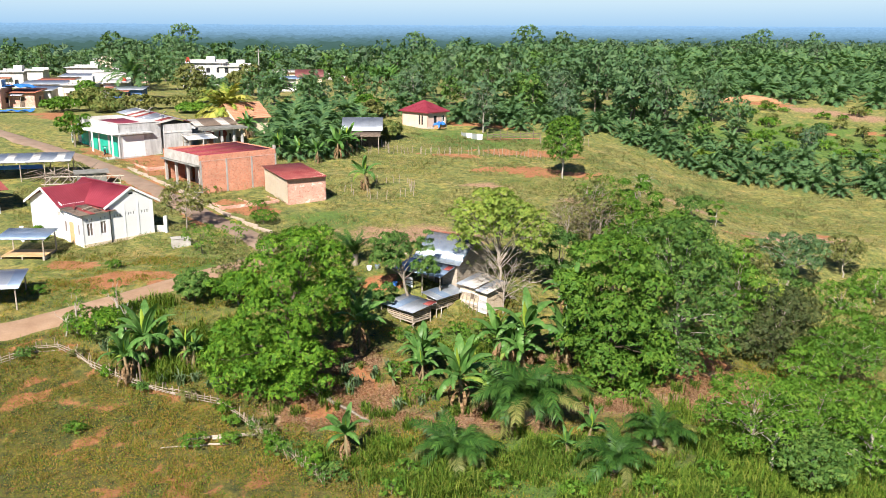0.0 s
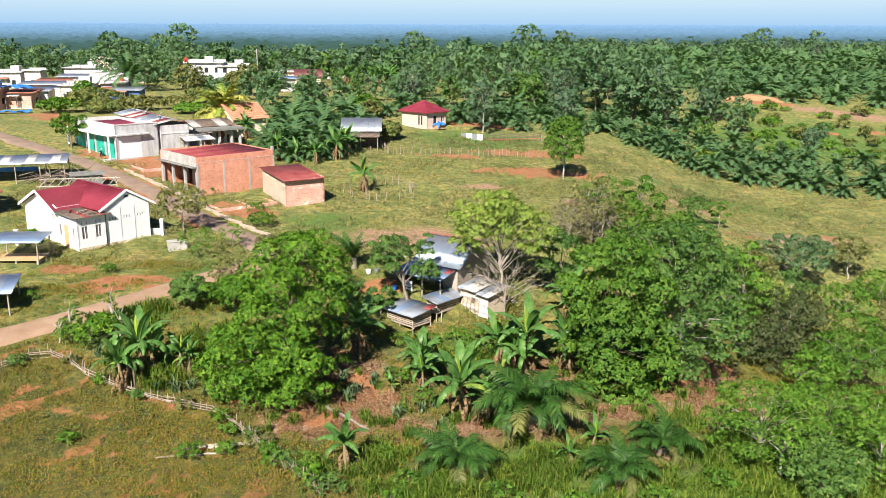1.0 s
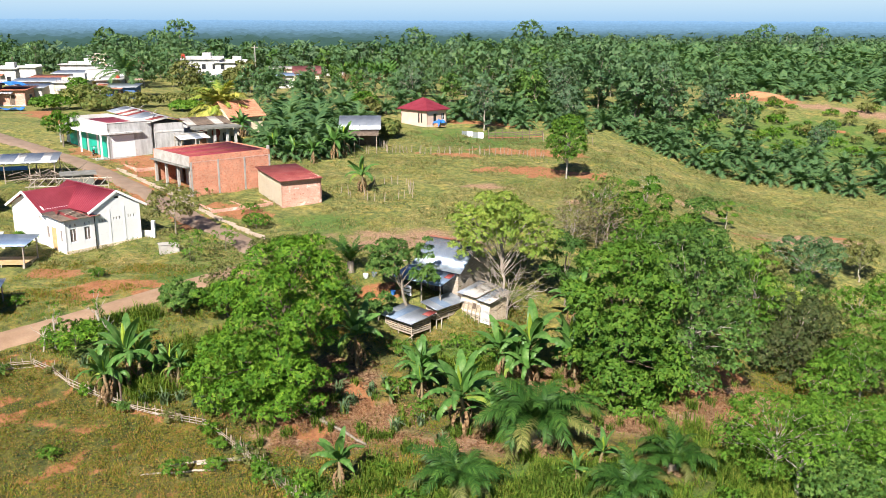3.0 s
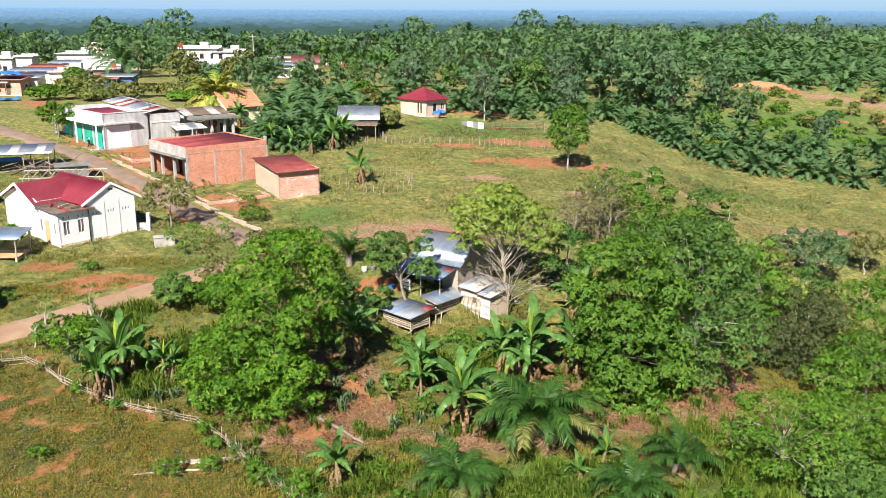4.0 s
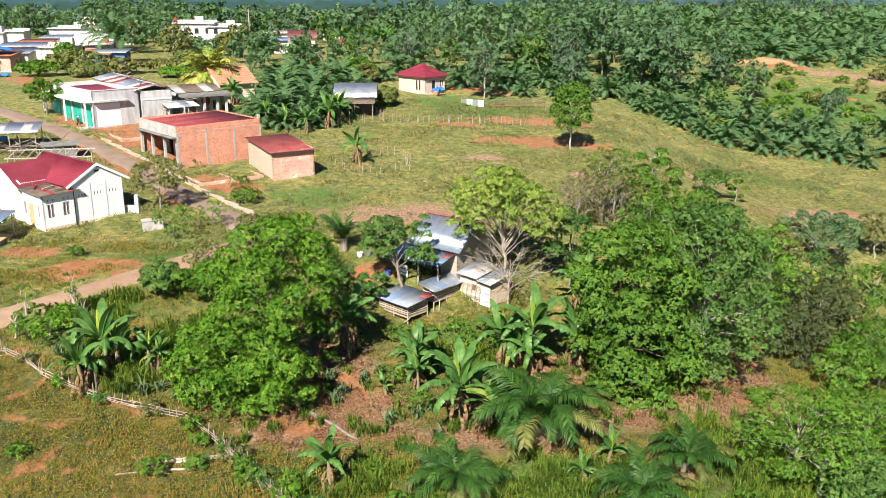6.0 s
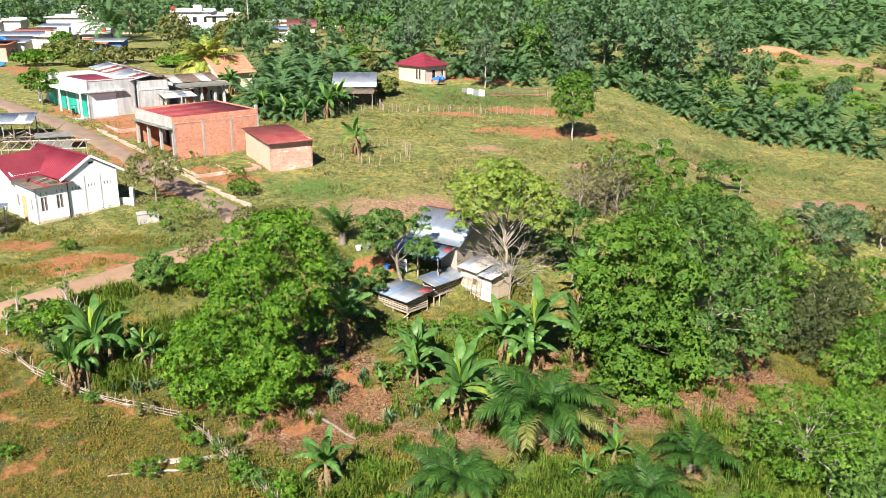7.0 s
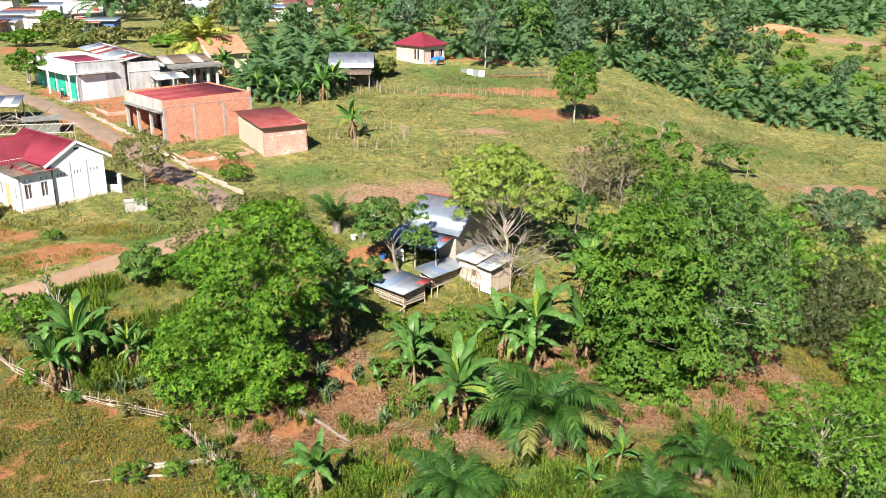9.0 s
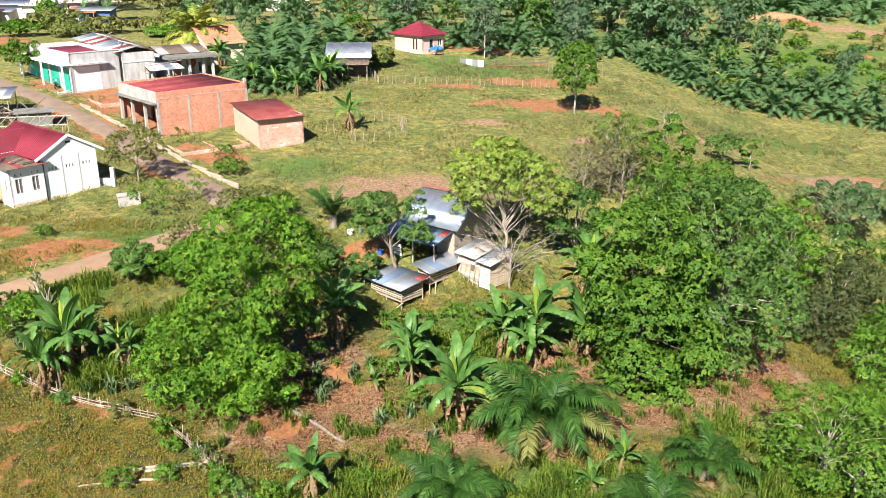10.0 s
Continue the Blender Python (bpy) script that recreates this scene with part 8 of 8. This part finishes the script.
clump = 0.6 * value_noise(P[:, 0], P[:, 1], 0.9, 62) + 0.5 * value_noise(P[:, 0], P[:, 1], 3.2, 59)
keep = clump > 0.34 + 0.3 * rg.random(len(P))
P, lush, clump = P[keep], lush[keep], clump[keep]
V, F = blades(P, 0.05 + 0.3 * clump ** 2 + 0.15 * lush, 0.09 + 0 * lush, 1.1, rg, 3)
stuff("grass", V, F, FIELD, "rough meadow grass in the open field", "grass")
for seed, cell, mat, lab in ((8, 1.3, WEED_YELLOW, "broad-leaved yellow-green weeds among the grass"), (18, 0.9, LEAF_OLIVE, "dull olive weeds in the pasture"), (28, 2.2, LEAF_LIGHT, "fresh green weeds in the pasture")):
    P, lush, rg = sow(46000, -38, 34, 34, 75, seed)
    P = P[0.7 * value_noise(P[:, 0], P[:, 1], cell, 63 + seed) + 0.45 * value_noise(P[:, 0], P[:, 1], 0.45, 64 + seed) + 0.3 * lush > 0.58]
    up = np.tile((0.0, 0.0, 1.0), (len(P), 1))
    V, F = leaf_cloud(P + np.column_stack([rg.normal(0, 0.1, (len(P), 2)), rg.uniform(0.03, 0.3, len(P))]), up, 0.11, rg, 0.9)
    stuff("weeds", V, F, mat, lab, "weeds")
P, lush, rg = sow(100000, -55, 62, 66, 128, 9)
keep = value_noise(P[:, 0], P[:, 1], 1.5, 64) * 0.65 + value_noise(P[:, 0], P[:, 1], 7.0, 65) * 0.55 > 0.64
P = P[keep]
up = np.tile((0.0, 0.0, 1.0), (len(P), 1))
V, F = leaf_cloud(P + np.column_stack([rg.normal(0, 0.2, (len(P), 2)), rg.uniform(0.03, 0.35, len(P))]), up, 0.17, rg, 0.9)
stuff("weeds", V, F, WEED_SOFT, "patches of low weeds in the field", "weeds")
rg = np.random.default_rng(12)
x, y = rg.uniform(-17, 17, 230000), rg.uniform(42, 60, 230000)
_, straw, _ = cover(x, y)
keep = rg.random(len(x)) < straw * 0.8 * (value_noise(x, y, 0.9, 71) > 0.3)
x, y = x[keep], y[keep]
P = np.column_stack([x, y, height(x, y) + rg.uniform(0.03, 0.14, len(x))])
up = np.tile((0.0, 0.0, 1.0), (len(P), 1))
V, F = leaf_cloud(P, up, 0.22, rg, 0.5, 0.22)
stuff("leaf_litter", V, F, LITTER, "dry brown leaves and cut straw on the ground", "litter")

# green tufts pushing through the dead leaves, and spiky rosettes by the fence
x, y = rg.uniform(-16, 16, 9000), rg.uniform(42, 60, 9000)
_, straw, _ = cover(x, y)
keep = (straw > 0.3) & (value_noise(x, y, 0.7, 73) > 0.8)
x, y = x[keep], y[keep]
V, F = arching(np.column_stack([x, y, height(x, y)]), 0.4 + 0.5 * value_noise(x, y, 1.0, 74), 0.045, rg, 14)
stuff("grass_tufts", V, F, LUSH_GRASS, "green tufts of grass among dead leaves", "grass")
ROSETTE = leaf_material("rosette_leaves", [(0.07, 0.13, 0.06), (0.13, 0.2, 0.1), (0.2, 0.26, 0.16)], 0.2, 0.5)
for i, (x, y) in enumerate([(-8.6, 51.4), (-9.4, 50.2), (-10.6, 51.2), (-5.0, 48.6), (-4.2, 49.4), (-9.9, 49.0), (-18.6, 47.6), (-19.8, 48.0), (-20.6, 47.4), (-24.6, 48.2), (-25.4, 49.2), (-17.4, 47.4), (-6.4, 47.6), (-3.6, 46.2), (-21.8, 47.3), (-26.6, 49.6), (-7.8, 52.6), (-24.2, 50.6)]):
    r = thing("spiky_plant", x, y, gz(x, y), rg.uniform(0, 360), "spiky grey-green rosette of sword-shaped leaves", "plant", "spiky plants")
    V, F = arching(np.tile((0.0, 0.0, 0.0), (1, 1)), np.array([rg.uniform(0.75, 1.15)]), 0.085, rg, 26)
    part("leaves", mesh_np("leaves", V, F), ROSETTE, r)

# yard clutter by the tin-roofed house
for i, (x, y, mat, lab) in enumerate(((-11.6, 66.2, WHITE, "white plastic bucket on the yard soil"), (-11.0, 66.6, ZINC_SHINY, "dented tin bucket in the yard"), (-9.2, 64.6, TARP_BLUE, "blue plastic tub beside the porch"))):
    k = thing("bucket", x, y, gz(x, y), 40 * i, lab, "bucket", "yard buckets")
    bm = bmesh.new()
    bmesh.ops.create_cone(bm, cap_ends=True, segments=16, radius1=0.16, radius2=0.22, depth=0.36, matrix=pose(0, 0, 0.17))
    top = max(bm.faces, key=lambda f: f.calc_center_median().z)
    bmesh.ops.inset_individual(bm, faces=[top], thickness=0.025, depth=0.0)
    for v in top.verts:
        v.co.z -= 0.28
    part("pail", bm, mat, k)
    part("rim", tube("rim", [(0.225 * math.cos(a), 0.225 * math.sin(a), 0.35) for a in np.linspace(0, 2 * math.pi, 17)], [0.015] * 17, 5), mat, k)
wp = thing("firewood_pile", -12.6, 63.6, gz(-12.6, 63.6), 20, "pile of split firewood in the yard", "firewood")
for i in range(22):
    bm = bmesh.new()
    x, z, y = rng.uniform(-0.8, 0.8), 0.07 + 0.11 * (i % 4), rng.uniform(-0.12, 0.12)
    cap_pole(bm, (x, y - 0.45, z), (x + rng.uniform(-0.25, 0.25), y + 0.45, z + rng.uniform(-0.04, 0.06)), 0.06, 0.05, 6)
    part("split_log", bm, WOOD if i % 3 else BARK, wp)
bt = thing("drying_rack", -10.6, 68.2, gz(-10.6, 68.2), -25, "low pole rack leaning over the yard", "rack")
for a, b in (((0, 0, -0.2), (0, 0, 1.1)), ((2.6, 0, -0.2), (2.6, 0, 1.0)), ((-0.2, 0, 1.05), (2.9, 0, 0.98))):
    bm = bmesh.new()
    cap_pole(bm, a, b, 0.05, 0.045, 6)
    part("rack_pole", bm, BARK_PALE, bt)
